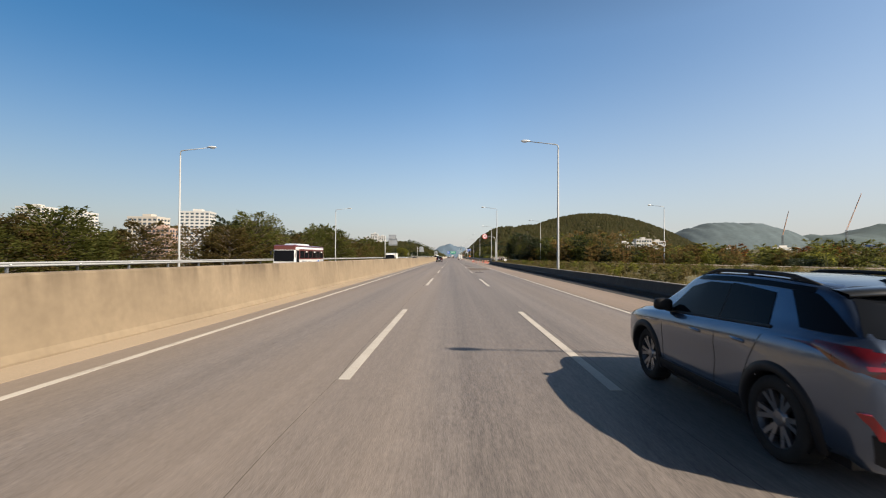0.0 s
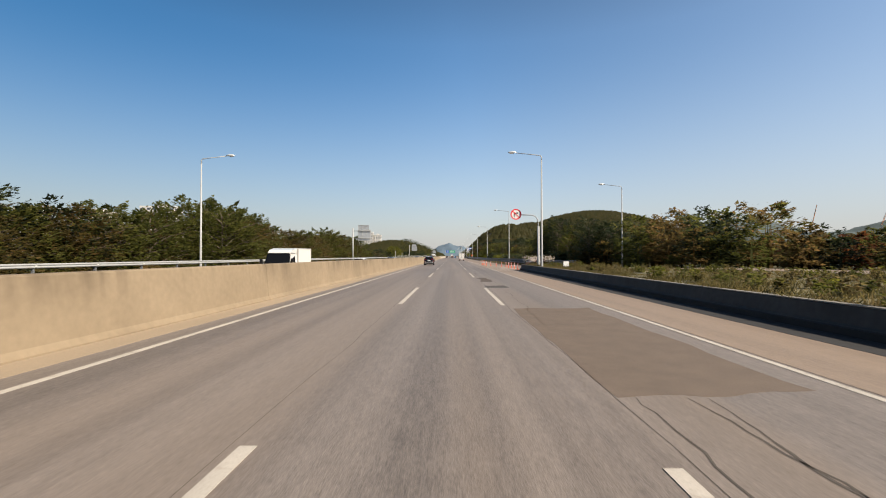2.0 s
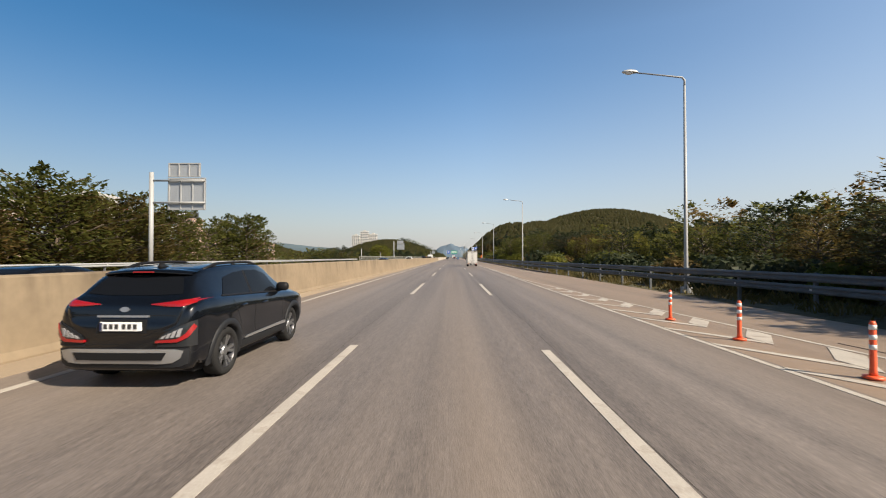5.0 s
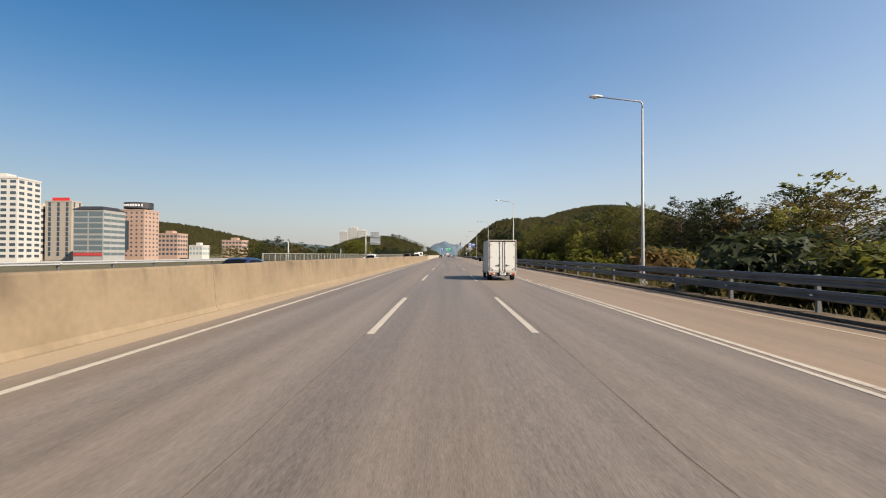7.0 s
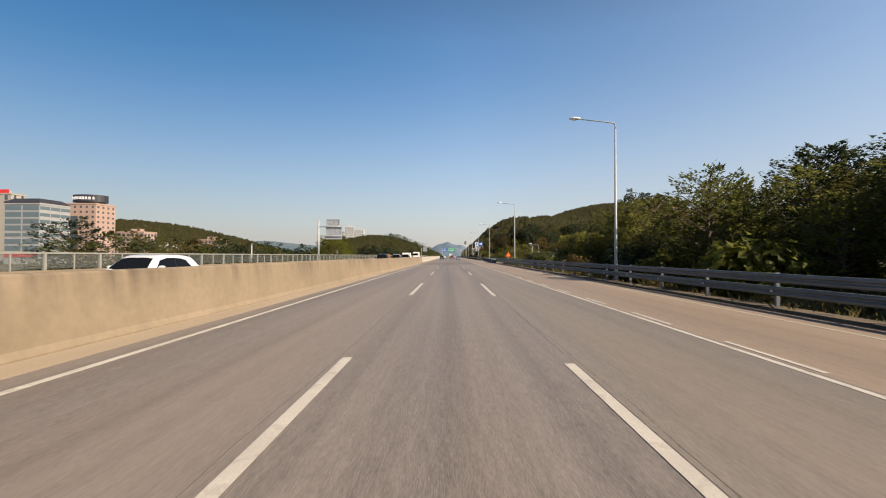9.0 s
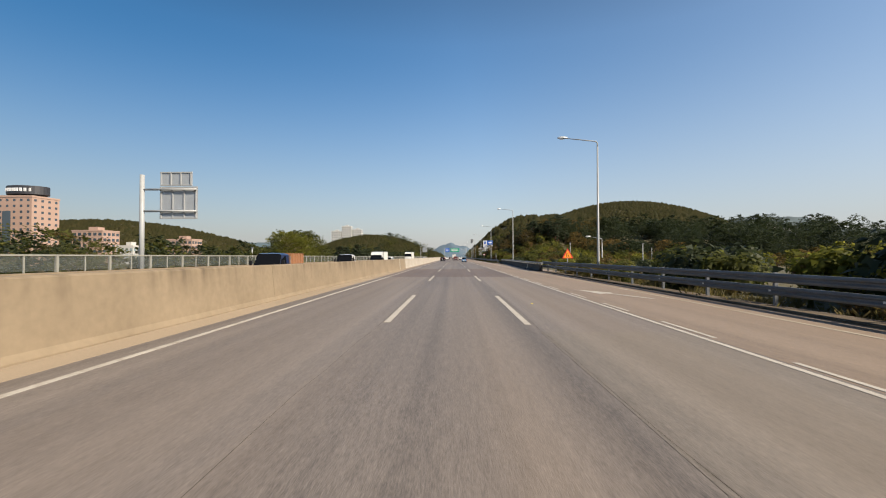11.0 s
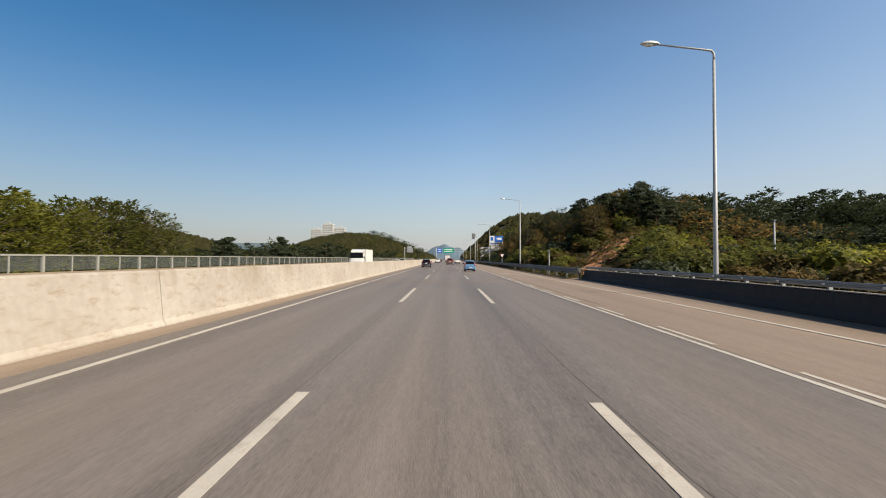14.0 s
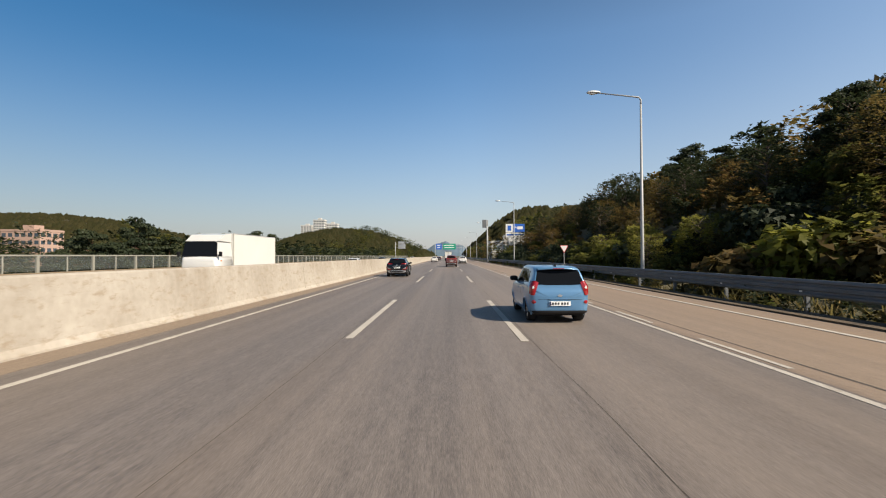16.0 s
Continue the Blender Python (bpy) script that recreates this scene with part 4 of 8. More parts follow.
for kind, wx, wy, s in (("yellow", -43.5, 405, 1.3), ("yellow", -46, 409, 1.35), ("yellow", -44.0, 413, 1.28), ("dome", -45, 421, 1.62), ("dome", -47, 426, 1.7), ("dome", -45.5, 431, 1.55)):
    plant(kind, wx, wy, s, s * 1.06)
plant("green", -33, 281, 0.95, 0.95)
plant("dark", -35.5, 283, 1.0, 1.0)
grove("green trees behind the fence", (L_GREEN, L_DARK), -75, -50, 350, 420, 24, 8.5, 11, 11)
belt(["pine", "pine", "dark"], -42, -31, 432, 520, 34, 0.68, 0.9, 12)
grove("dark pines behind the fence", (L_DARK, L_DARK), -60, -31, 500, 660, 60, 8, 11, 18)
grove("dense pine hedge behind the fence", (L_DARK, L_DARK, L_GREEN), -62, -42, 384, 470, 34, 7.2, 8.8, 117, per=800, size=0.4)
grove("dense pine hedge behind the fence", (L_DARK, L_DARK, L_GREEN), -60, -38, 470, 545, 36, 9.0, 11.0, 118, per=800, size=0.42)
belt(["bush", "bush"], -32, -26, 400, 520, 20, 0.9, 1.6, 13)
grove("trees along the far side of the road", (L_DARK, L_GREEN), -85, -27, 640, 900, 90, 8, 12, 14)
grove("trees between the road and the town", (L_GREEN, L_AUTUMN, L_DARK), -160, -70, 230, 760, 130, 7, 10, 15, lambda x, y: open_view(x, y) and (x > -100 or y > 420))
grove("trees below the apartment blocks", (L_GREEN, L_AUTUMN), -190, -110, 60, 300, 30, 7, 9, 16)
# near side, slip road and beyond
grove("autumn trees beyond the slip road", (L_AUTUMN, L_RED, L_AUTUMN, L_GREEN, L_YELLOW), 42, 95, 105, 180, 75, 3.2, 5.2, 21, lambda x, y: x > ramp_x(y) + 8, per=1000, size=0.34)
grove("dark hedge along the slip road", (L_DARK, L_AUTUMN, L_GREEN), 17, 75, 62, 134, 260, 2.8, 4.6, 221, lambda x, y: ramp_x(y) + 6 < x < ramp_x(y) + 13, per=700, size=0.27)
belt(["bush", "bush", "bush"], 40, 90, 30, 110, 36, 0.7, 1.3, 22, lambda x, y: x > ramp_x(y) + 6)
belt(["autumn", "dark", "green"], 20, 30, 121, 172, 19, 0.66, 0.84, 23, lambda x, y: x > ramp_x(y) + 6.5)
grove("trees behind the guard rail", (L_GREEN, L_DARK, L_AUTUMN), 29, 46, 120, 205, 39, 8.6, 10, 24, per=1000, size=0.42)
belt(["dark", "autumn", "green"], 18.5, 23.5, 145, 159, 14, 1.0, 1.12, 128)
belt(["dark", "autumn", "green"], 18.5, 24, 163, 183, 10, 0.56, 0.68, 127)
belt(["autumn", "dark", "green"], 18, 24, 127, 144, 10, 0.7, 0.86, 125, lambda x, y: x > ramp_x(y) + 5.2)
grove("trees beside the slip road", (L_AUTUMN, L_DARK, L_GREEN), 20, 33, 108, 133, 26, 5.5, 7.5, 124, lambda x, y: x > ramp_x(y) + 6.5, per=900, size=0.36)
grove("low autumn trees beside the slip road", (L_AUTUMN, L_RED, L_GREEN), 33, 50, 100, 133, 26, 3.0, 4.4, 224, lambda x, y: x > ramp_x(y) + 6.5, per=800, size=0.32)
belt(["bush"], 14.8, 19, 128, 210, 22, 0.8, 1.5, 25, lambda x, y: x > rail_x(y) + 2.6)
belt(["dark", "lime", "green", "autumn"], 20, 27, 196, 230, 13, 0.68, 0.86, 26)
belt(["dark", "autumn", "green", "dark", "autumn"], 21, 28, 230, 256, 11, 0.68, 0.80, 326)
belt(["dark", "autumn", "green", "dark", "autumn"], 21, 28, 256, 272, 8, 0.86, 1.0, 327)
belt(["autumn", "dark", "green", "autumn"], 21, 28, 270, 308, 14, 0.86, 1.04, 126)
belt(["lime", "lime", "green"], 16.4, 20.5, 238, 306, 28, 0.70, 0.98, 226)
grove("dark woods behind the roadside trees", (L_DARK, L_GREEN), 27, 50, 180, 310, 46, 6, 8, 27, per=900, size=0.42)
belt(["bush", "bush"], 13.8, 20, 205, 330, 40, 0.8, 1.6, 28)
belt(["bush"], 14, 34, 312, 400, 54, 0.7, 1.1, 29)
belt(["bush"], 11.4, 13.0, 322, 338, 8, 0.55, 0.8, 39)
grove("scrub on the low ground", (L_GREEN, L_AUTUMN, L_YELLOW, L_YELLOW), 30, 80, 325, 425, 110, 1.8, 3.8, 30, per=1400, size=0.19)
grove("dark pine woods on the knoll", (L_DARK, L_DARK), 58, 150, 385, 450, 100, 8.5, 11.5, 31, per=1700, size=0.42, rounded=True)
grove("dark pine woods on top of the knoll", (L_DARK, L_DARK, L_DARK), 58, 170, 450, 540, 120, 7.5, 10, 46, per=800, rounded=True)
belt(["bush", "bush", "bush"], 13.2, 19, 404, 530, 62, 0.8, 1.45, 32, lambda x, y: not soil_gap(x, y))
belt(["autumn", "dark", "autumn", "dark"], 18, 27, 433, 540, 24, 0.55, 0.82, 33)
belt(["pine", "pine", "dark", "autumn"], 27, 44, 448, 540, 34, 0.66, 0.88, 34)
belt(["bush", "bush"], 21, 31, 424, 447, 16, 0.8, 1.2, 134, lambda x, y: not soil_gap(x, y))
belt(["bush", "bush"], 15, 30, 396, 418, 26, 1.25, 1.65, 234, lambda x, y: x > 0.54 * (y - 376))
grove("green scrub on the foot of the bank", (L_YELLOW, L_GREEN, L_GREEN), 16, 46, 396, 424, 66, 2.6, 4.2, 235, lambda x, y: x > 0.54 * (y - 376), per=1300, size=0.19)
for wx, wy, s in ((14.4, 444, 0.52), (15.6, 447.5, 0.6), (14.2, 451, 0.5), (16.4, 441, 0.55), (15.2, 455, 0.55), (14.0, 516, 0.5), (15.5, 519, 0.6)):
    plant("lime", wx, wy, s, s)
belt(["pine"], 30, 40, 462, 474, 4, 0.85, 0.95, 35)
belt(["pine"], 25, 37, 433, 447, 13, 0.60, 0.74, 135)
grove("dark pine woods on the bank", (L_DARK, L_DARK, L_AUTUMN), 30, 62, 440, 540, 90, 7.5, 10.5, 41, per=1000, size=0.5, rounded=True)
grove("young woods at the foot of the knoll", (L_DARK, L_DARK, L_AUTUMN), 36, 62, 408, 442, 54, 5.0, 8.0, 47, per=1100, size=0.42, rounded=True)
grove("scrub that covers the bank", (L_GREEN, L_AUTUMN, L_DARK), 15, 32, 404, 560, 130, 1.8, 3.6, 42, lambda x, y: not soil_gap(x, y), per=800, size=0.26)
grove("hedge of low trees behind the fence", (L_GREEN, L_DARK, L_AUTUMN), -62, -26, 238, 350, 90, 4.0, 6.2, 43, open_view, per=1000, size=0.32)
grove("hedge of trees behind the fence", (L_GREEN, L_DARK, L_AUTUMN), -62, -40, 292, 350, 30, 8.4, 10.2, 143, open_view, per=800, size=0.4)
grove("scrub along the slip road", (L_GREEN, L_AUTUMN, L_YELLOW), 20, 80, 30, 122, 120, 1.2, 2.6, 44, lambda x, y: x > ramp_x(y) + 5, per=500, size=0.25)
grove("dry weeds on the bank", (L_GRASS, L_AUTUMN, L_GREEN), 14, 32, 404, 470, 480, 0.5, 1.3, 148, lambda x, y: not soil_gap(x, y), per=150, size=0.16)
grove("dry grass on the slipped soil", (L_GRASS, L_GRASS, L_AUTUMN), 14, 34, 404, 446, 1300, 0.35, 0.9, 150, lambda x, y: y > 421 or not 0.35 * (y - 376) < x < 0.45 * (y - 376), per=110, size=0.15)
grove("weeds along the guard rail", (L_GRASS, L_GREEN, L_DARK), 10.9, 14, 402, 540, 150, 0.5, 1.2, 48, per=240, size=0.14)
grove("weeds along the guard rail", (L_GRASS, L_GREEN, L_AUTUMN), 11.2, 15, 200, 341, 130, 0.5, 1.3, 49, per=240, size=0.14)
grove("low weeds on the verge", (L_GRASS, L_GREEN, L_GRASS, L_YELLOW), 9.2, 26, 20, 118, 520, 0.35, 0.8, 45, lambda x, y: x < ramp_x(y) - 3.2, per=170, size=0.12)
grove("autumn woods along the road ahead", (L_AUTUMN, L_GREEN, L_DARK), 15, 60, 540, 820, 120, 6, 10, 36)
grove("woods beyond the knoll", (L_GREEN, L_DARK), 44, 200, 520, 900, 120, 8, 12, 37)
grove("far trees on the flat land", (L_AUTUMN, L_GREEN, L_DARK), 90, 300, 120, 440, 130, 6, 9, 38)
for k in T:
    for p in T[k]:
        if p not in used:
            p.matrix_basis = pose(70 + 9 * len(used), 640, ground_z(70, 640) - 0.1)
            used.add(p)

# bare soil on the bank
bm = bmesh.new()
n = 30
grid = [[None] * (n + 1) for _ in range(n + 1)]
for i in range(n + 1):
    for j in range(n + 1):
        y = 411 + 19 * j / n + 1.5 * noise.noise((i * 0.3, 2, 0))
        x = 14.2 + 0.40 * (y - 414) + 6.4 * i / n + 0.8 * noise.noise((j * 0.4, 7, 0))
        edge = min(i, j, n - i, n - j) / 5
        z = ground_z(x, y) + 0.26 * min(1, edge) - 0.18 + 0.30 * noise.noise((x * 0.9, y * 0.9, 4)) + 0.12 * noise.noise((x * 2.6, y * 2.6, 8))
        grid[i][j] = bm.verts.new((x, y, z + 0.12))
for i in range(n):
    for j in range(n):
        bm.faces.new((grid[i][j], grid[i + 1][j], grid[i + 1][j + 1], grid[i][j + 1]))
tagged(part("bare_soil", bm, SOIL, smooth=True), "bare reddish soil slipped down the bank", "soil", kind="structure")


# grass on the verge and under the rails
def grass(name, label, spots, size, material, seed):
    rng = random.Random(seed)
    v, f = [], []
    for x, y, z in spots:
        clump = 0.25 + 1.5 * max(0.0, 0.45 + noise.noise((x * 0.75, y * 0.45, 9)))
        for _ in range(4):
            a = rng.uniform(0, 6.28)
            h = size * clump * rng.uniform(0.4, 1.4)
            w = size * 0.10
            px, py = x + rng.uniform(-0.18, 0.18), y + rng.uniform(-0.18, 0.18)
            dx, dy = math.cos(a) * w, math.sin(a) * w
            lx, ly = rng.uniform(-0.8, 0.8) * h, rng.uniform(-0.8, 0.8) * h
            i = len(v)
            v += [(px - dx, py - dy, z), (px + dx, py + dy, z), (px + lx + dx * 0.3, py + ly + dy * 0.3, z + h), (px + lx - dx * 0.5, py + ly - dy * 0.5, z + h * 0.9)]
            f.append((i, i + 1, i + 2, i + 3))
    return tagged(new(name, mesh_from(name, v, f, material)), label, "grass", kind="stuff")


spots = []
for _ in range(24000):
    y = RNG.uniform(20, 120)
    xr = min(ramp_x(max(y, 20)) - 2.7, 40)
    x = 8.88 + (xr - 8.88) * RNG.random() ** 2.2
    if noise.noise((x * 0.5, y * 0.25, 6)) < -0.22:
        continue
    spots.append((x, y, 0.50 + 0.12 * noise.noise((x * 0.4, y * 0.3, 1)) + 0.25 * (x - 8.55) / max(1, xr - 8.55)))
grass("grass", "dry yellow green grass on the verge", spots, 0.17, L_GRASS, 3)
spots = []
for _ in range(6500):
    y = RNG.uniform(125, 340) if RNG.random() < 0.7 else RNG.uniform(402, 520)
    x = (rail_x(y) if y < 341 else 10.6) + RNG.uniform(-0.15, 3.2)
    spots.append((x, y, ground_z(x, y) - 0.02))
grass("grass", "dry grass under the guard rail", spots, 0.32, L_GRASS, 4)


PLUME = mat("reed_plume", (0.42, 0.36, 0.30), 0.9, 0.2, 3, 30, 0.0)


def reed_clump(x, y, z, seed):
    """Thin stalks that bend, each with a feathery plume."""
    rng = random.Random(seed)
    th = thing("reeds", "clump of pale feathery reeds at the wall's end", "reeds", pose(x, y, z), "reed clumps")
    bm = bmesh.new()
    v, f = [], []
    for _ in range(26):
        a, r = rng.uniform(0, 6.28), rng.uniform(0.0, 0.35)
        p0 = Vector((math.cos(a) * r * 0.5, math.sin(a) * r * 0.5, -0.1))
        top = Vector((math.cos(a) * r * 2.0, math.sin(a) * r * 2.0, rng.uniform(0.65, 1.15)))
        tube(bm, [p0, p0.lerp(top, 0.6) + Vector((0, 0, 0.06)), top], [0.008, 0.006, 0.003], 3, False)
        for _ in range(14):
            q = top + Vector((rng.gauss(0, 0.035), rng.gauss(0, 0.035), rng.uniform(-0.24, 0.08)))
            d = Vector((rng.uniform(-1, 1), rng.uniform(-1, 1), rng.uniform(-0.4, 0.6))).normalized()
            w = d.orthogonal().normalized()
            i = len(v)
            v += [q - w * 0.015, q + w * 0.015, q + d * 0.10]
            f.append((i, i + 1, i + 2))
    part("stalks", bm, L_GRASS, th)
    new("plumes", mesh_from("plumes", v, f, PLUME)).parent = th
    return th


for k, (rx_, ry_) in enumerate(((9.3, 119.9), (9.9, 119.2), (10.5, 119.7), (11.2, 118.9), (9.7, 118.3), (11.9, 119.4))):
    reed_clump(rx_, ry_, 0.55, 500 + k)


# wooded hills: crowns of far woods
def woods(label, spots, size, material, seed):
    rng = random.Random(seed)
    base = [Vector(q) for q in ((1.1, 0, 0), (0.34, 1.05, 0), (-0.89, 0.65, 0), (-0.89, -0.65, 0), (0.34, -1.05, 0), (0, 0, 1.1))]
    tris = [(0, 1, 5), (1, 2, 5), (2, 3, 5), (3, 4, 5), (4, 0, 5)]
    v, f = [], []
    for x, y, z in spots:
        s = size * rng.uniform(0.6, 1.35)
        i = len(v)
        for b in base:
            k = s * rng.uniform(0.75, 1.25)
            v.append((x + b.x * k, y + b.y * k, z + b.z * k * 1.05 - 0.1 * s))
        f += [(i + a, i + c, i + d) for a, c, d in tris]
    return tagged(new("woods", mesh_from("woods", v, f, material, True)), label, "woods", kind="stuff")


def hill_spots(n, x0, x1, y0, y1, seed, least=3.0):
    rng = random.Random(seed)
    out = []
    while len(out) < n:
        x, y = rng.uniform(x0, x1), rng.uniform(y0, y1)
        h = hills(x, y)
        if h > least:
            out.append((x, y, h + ground_z(x, y)))
    return out


woods("mixed woods that cover the hill beside the road", hill_spots(11000, 12, 830, 860, 1420, 5), 4.6, L_FOREST, 5)
woods("dense woods on the low hill", hill_spots(3600, -205, -5, 700, 900, 6, 1.5), 3.2, L_FOREST, 6)
woods("wooded ridge behind the town", hill_spots(6500, -1100, -300, 890, 1160, 7), 4.2, L_FOREST, 7)


# far hills, with blue distance haze painted into their base colours
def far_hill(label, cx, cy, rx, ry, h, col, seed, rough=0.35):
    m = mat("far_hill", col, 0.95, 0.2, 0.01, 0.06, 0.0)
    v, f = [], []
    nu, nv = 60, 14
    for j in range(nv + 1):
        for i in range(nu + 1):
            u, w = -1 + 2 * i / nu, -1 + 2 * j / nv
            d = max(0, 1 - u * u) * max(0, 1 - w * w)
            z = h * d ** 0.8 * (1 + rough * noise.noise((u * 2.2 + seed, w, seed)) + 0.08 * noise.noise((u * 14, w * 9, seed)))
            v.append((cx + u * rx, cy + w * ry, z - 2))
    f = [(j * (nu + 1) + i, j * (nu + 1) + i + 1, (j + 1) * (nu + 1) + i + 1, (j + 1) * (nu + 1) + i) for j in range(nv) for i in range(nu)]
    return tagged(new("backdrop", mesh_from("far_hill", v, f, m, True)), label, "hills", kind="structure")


far_hill("far hill at the end of the road, blue from painted haze", -10, 3000, 150, 300, 82, (0.080, 0.120, 0.160), 2.0)
far_hill("far wooded hill, blue from painted haze", 1620, 2650, 480, 400, 212, (0.064, 0.088, 0.096), 5.5, 0.05)
far_hill("far wooded ridge, blue from painted haze", 2350, 2500, 650, 400, 170, (0.056, 0.080, 0.080), 9.5)
far_hill("far wooded ridge, blue from painted haze", 1050, 2900, 500, 300, 90, (0.072, 0.104, 0.120), 12.5)
far_hill("far wooded ridge, blue from painted haze", -1500, 3000, 1300, 300, 90, (0.072, 0.104, 0.120), 15.5)

# ---- town ----
W_WHITE = mat("render_white", (0.459, 0.446, 0.420), 0.8, 0.07, 0.2, 4, 0.05)
W_PINK = mat("render_pink", (0.352, 0.240, 0.188), 0.8, 0.08, 0.2, 4, 0.05)
W_CREAM = mat("render_cream", (0.433, 0.394, 0.341), 0.8, 0.07, 0.2, 4, 0.05)
W_BEIGE = mat("render_beige", (0.320, 0.284, 0.240), 0.8, 0.08, 0.2, 4, 0.05)
W_GREY = mat("render_grey", (0.275, 0.275, 0.269), 0.8, 0.1, 0.2, 4, 0.05)
W_BLUE = mat("sheet_blue", (0.066, 0.131, 0.275), 0.5, 0.1, 0.3, 4, 0.05)
GLASS_B = plain("window_glass", (0.05, 0.07, 0.09), 0.12)
GLASS_L = plain("window_glass_pale", (0.22, 0.28, 0.30), 0.1)
GLASS_M = plain("window_glass_mid", (0.10, 0.135, 0.15), 0.1)
DARK = plain("dark_trim", (0.03, 0.03, 0.035), 0.5)
pane_cache = {}


def building(name, label, cx, cy, w, d, top, base, floors, cols, wall, glass, group="town buildings", ratio=(0.62, 0.5), bands=False, rz=0.0, roof_h=2.6, front=None):
    """A block with a parapet roof, a stair head and its windows on the two sides that the road sees."""
    th = thing(name, label, "building", pose(cx, cy, base, 0, 0, rz), group)
    H = top - base
    bm = bmesh.new()
    box(bm, -w / 2, w / 2, -d / 2, d / 2, 0, H)
    part("wall", bm, wall, th)
    bm = bmesh.new()
    for a in ((-w / 2 - 0.2, w / 2 + 0.2, -d / 2 - 0.2, -d / 2 + 0.3), (-w / 2 - 0.2, w / 2 + 0.2, d / 2 - 0.3, d / 2 + 0.2), (-w / 2 - 0.2, -w / 2 + 0.3, -d / 2 + 0.31, d / 2 - 0.31), (w / 2 - 0.3, w / 2 + 0.2, -d / 2 + 0.31, d / 2 - 0.31)):
        box(bm, *a, H + 0.01, H + 1.0)
    roof = part("roof", bm, wall, th)
    bm = bmesh.new()
    box(bm, -w * 0.14, w * 0.16, -d * 0.2, d * 0.2, H + 0.02, H + roof_h + 0.8)
    part("stair_head", bm, wall, roof)
    fh = H / floors

    def pane(pw, ph):
        key = (round(pw, 2), round(ph, 2), glass.name)
        if key not in pane_cache:
            bm = bmesh.new()
            box(bm, -pw / 2, pw / 2, -0.05, 0.05, -ph / 2, ph / 2)
            me = bpy.data.meshes.new("window")
            bm.to_mesh(me)
            bm.free()
            me.materials.append(glass)
            pane_cache[key] = me
        return pane_cache[key]

    for fl in range(1, floors):
        zc = fh * (fl + 0.52)
        if bands:
            for face, span in ((0, w), (1, d)):
                if front and face == 0:
                    for c in range(front):
                        ob = new("window", pane(w / front * 0.90, fh * (0.74 if fl != floors // 2 else 0.5)))
                        ob.parent = th
                        ob.matrix_basis = pose(-w / 2 + w * (c + 0.5) / front, -d / 2 - 0.03, zc)
                    continue
                for k in range(3):
                    ob = new("window", pane(span / 3 * 0.94, fh * ratio[1]))
                    ob.parent = th
                    u = -span / 2 + span * (k + 0.5) / 3
                    ob.matrix_basis = pose(u, -d / 2 - 0.03, zc) if face == 0 else pose(w / 2 + 0.03, u, zc, 0, 0, 90)
            continue
        cs = max(2, int(cols * d / w))
        for c in range(cols):
            ob = new("window", pane(w / cols * ratio[0], fh * ratio[1]))
            ob.parent = th
            ob.matrix_basis = pose(-w / 2 + w * (c + 0.5) / cols, -d / 2 - 0.03, zc)
        for c in range(cs):
            ob = new("window", pane(d / cs * ratio[0], fh * ratio[1]))
            ob.parent = th
            ob.matrix_basis = pose(w / 2 + 0.03, -d / 2 + d * (c + 0.5) / cs, zc, 0, 0, 90)
    return th


building("apartment_tower", "white apartment tower behind the trees", -238, 428, 26, 16, 41, -4, 15, 6, W_WHITE, GLASS_B, rz=8)
building("apartment_block", "pale pink apartment block", -246, 372, 24, 16, 31, -4, 11, 6, W_CREAM, GLASS_B)
building("apartment_block", "pink stepped apartment block", -222, 352, 20, 14, 21, -4, 8, 6, W_PINK, GLASS_B)
building("apartment_tower", "white apartment tower at the edge of town", -392, 428, 24, 18, 45, -4, 15, 6, W_WHITE, GLASS_B)
building("apartment_tower", "white apartment tower beside another", -360, 440, 20, 18, 41, -4, 14, 5, W_WHITE, GLASS_B)
hotel = building("hotel_tower", "pink hotel tower with a dark sign on its roof", -238.3, 534.5, 19.4, 17, 34.5, -4, 12, 5, W_PINK, GLASS_B, ratio=(0.35, 0.4), roof_h=0.6)
bm = bmesh.new()
bmesh.ops.create_cone(bm, cap_ends=True, segments=28, radius1=10.5, radius2=10.5, depth=4.6)
for v in bm.verts:
    v.co = Vector((v.co.x - 0.5, v.co.y * 0.72, v.co.z + 42.9))
sign = part("roof_sign", bm, DARK, hotel, "dark curved roof sign")
SIGN_W = plain("sign_white", (0.640, 0.640, 0.640), 0.5)
for i in range(8):
    bm = bmesh.new()
    box(bm, -7.7 + 1.85 * i, -6.4 + 1.85 * i, -7.85 + 0.14 * abs(i - 3.5) ** 2, -7.5 + 0.14 * abs(i - 3.5) ** 2, 42.0, 43.8)
    part("sign_bar", bm, SIGN_W, sign, "white lettering bar")
bm = bmesh.new()
box(bm, -6.4, -1.9, -8.75, -8.55, 9, 31)
part("glass_bay", bm, GLASS_B, hotel, "tall dark glass bay")
office = building("office_block", "white office block with bands of glass", -242.6, 501, 20.4, 20.3, 30.5, -4, 9, 8, W_GREY, GLASS_M, bands=True, ratio=(0.9, 0.5), front=2)
bm = bmesh.new()
box(bm, -10.6, 10.6, -10.6, 10.6, 35.6, 36.6, 0.2)
for v in bm.verts:
    if v.co.z > 36:
        v.co.x, v.co.y = v.co.x * 0.72, v.co.y * 0.72
        v.co.z += 1.6
part("roof_cap", bm, DARK, office, "dark hipped roof cap")
bm = bmesh.new()
box(bm, -9.8, 9.8, -10.45, -10.2, 4.6, 6.6)
part("shop_sign", bm, plain("shop_red", (0.42, 0.05, 0.05), 0.5), office, "red band of shop signs")
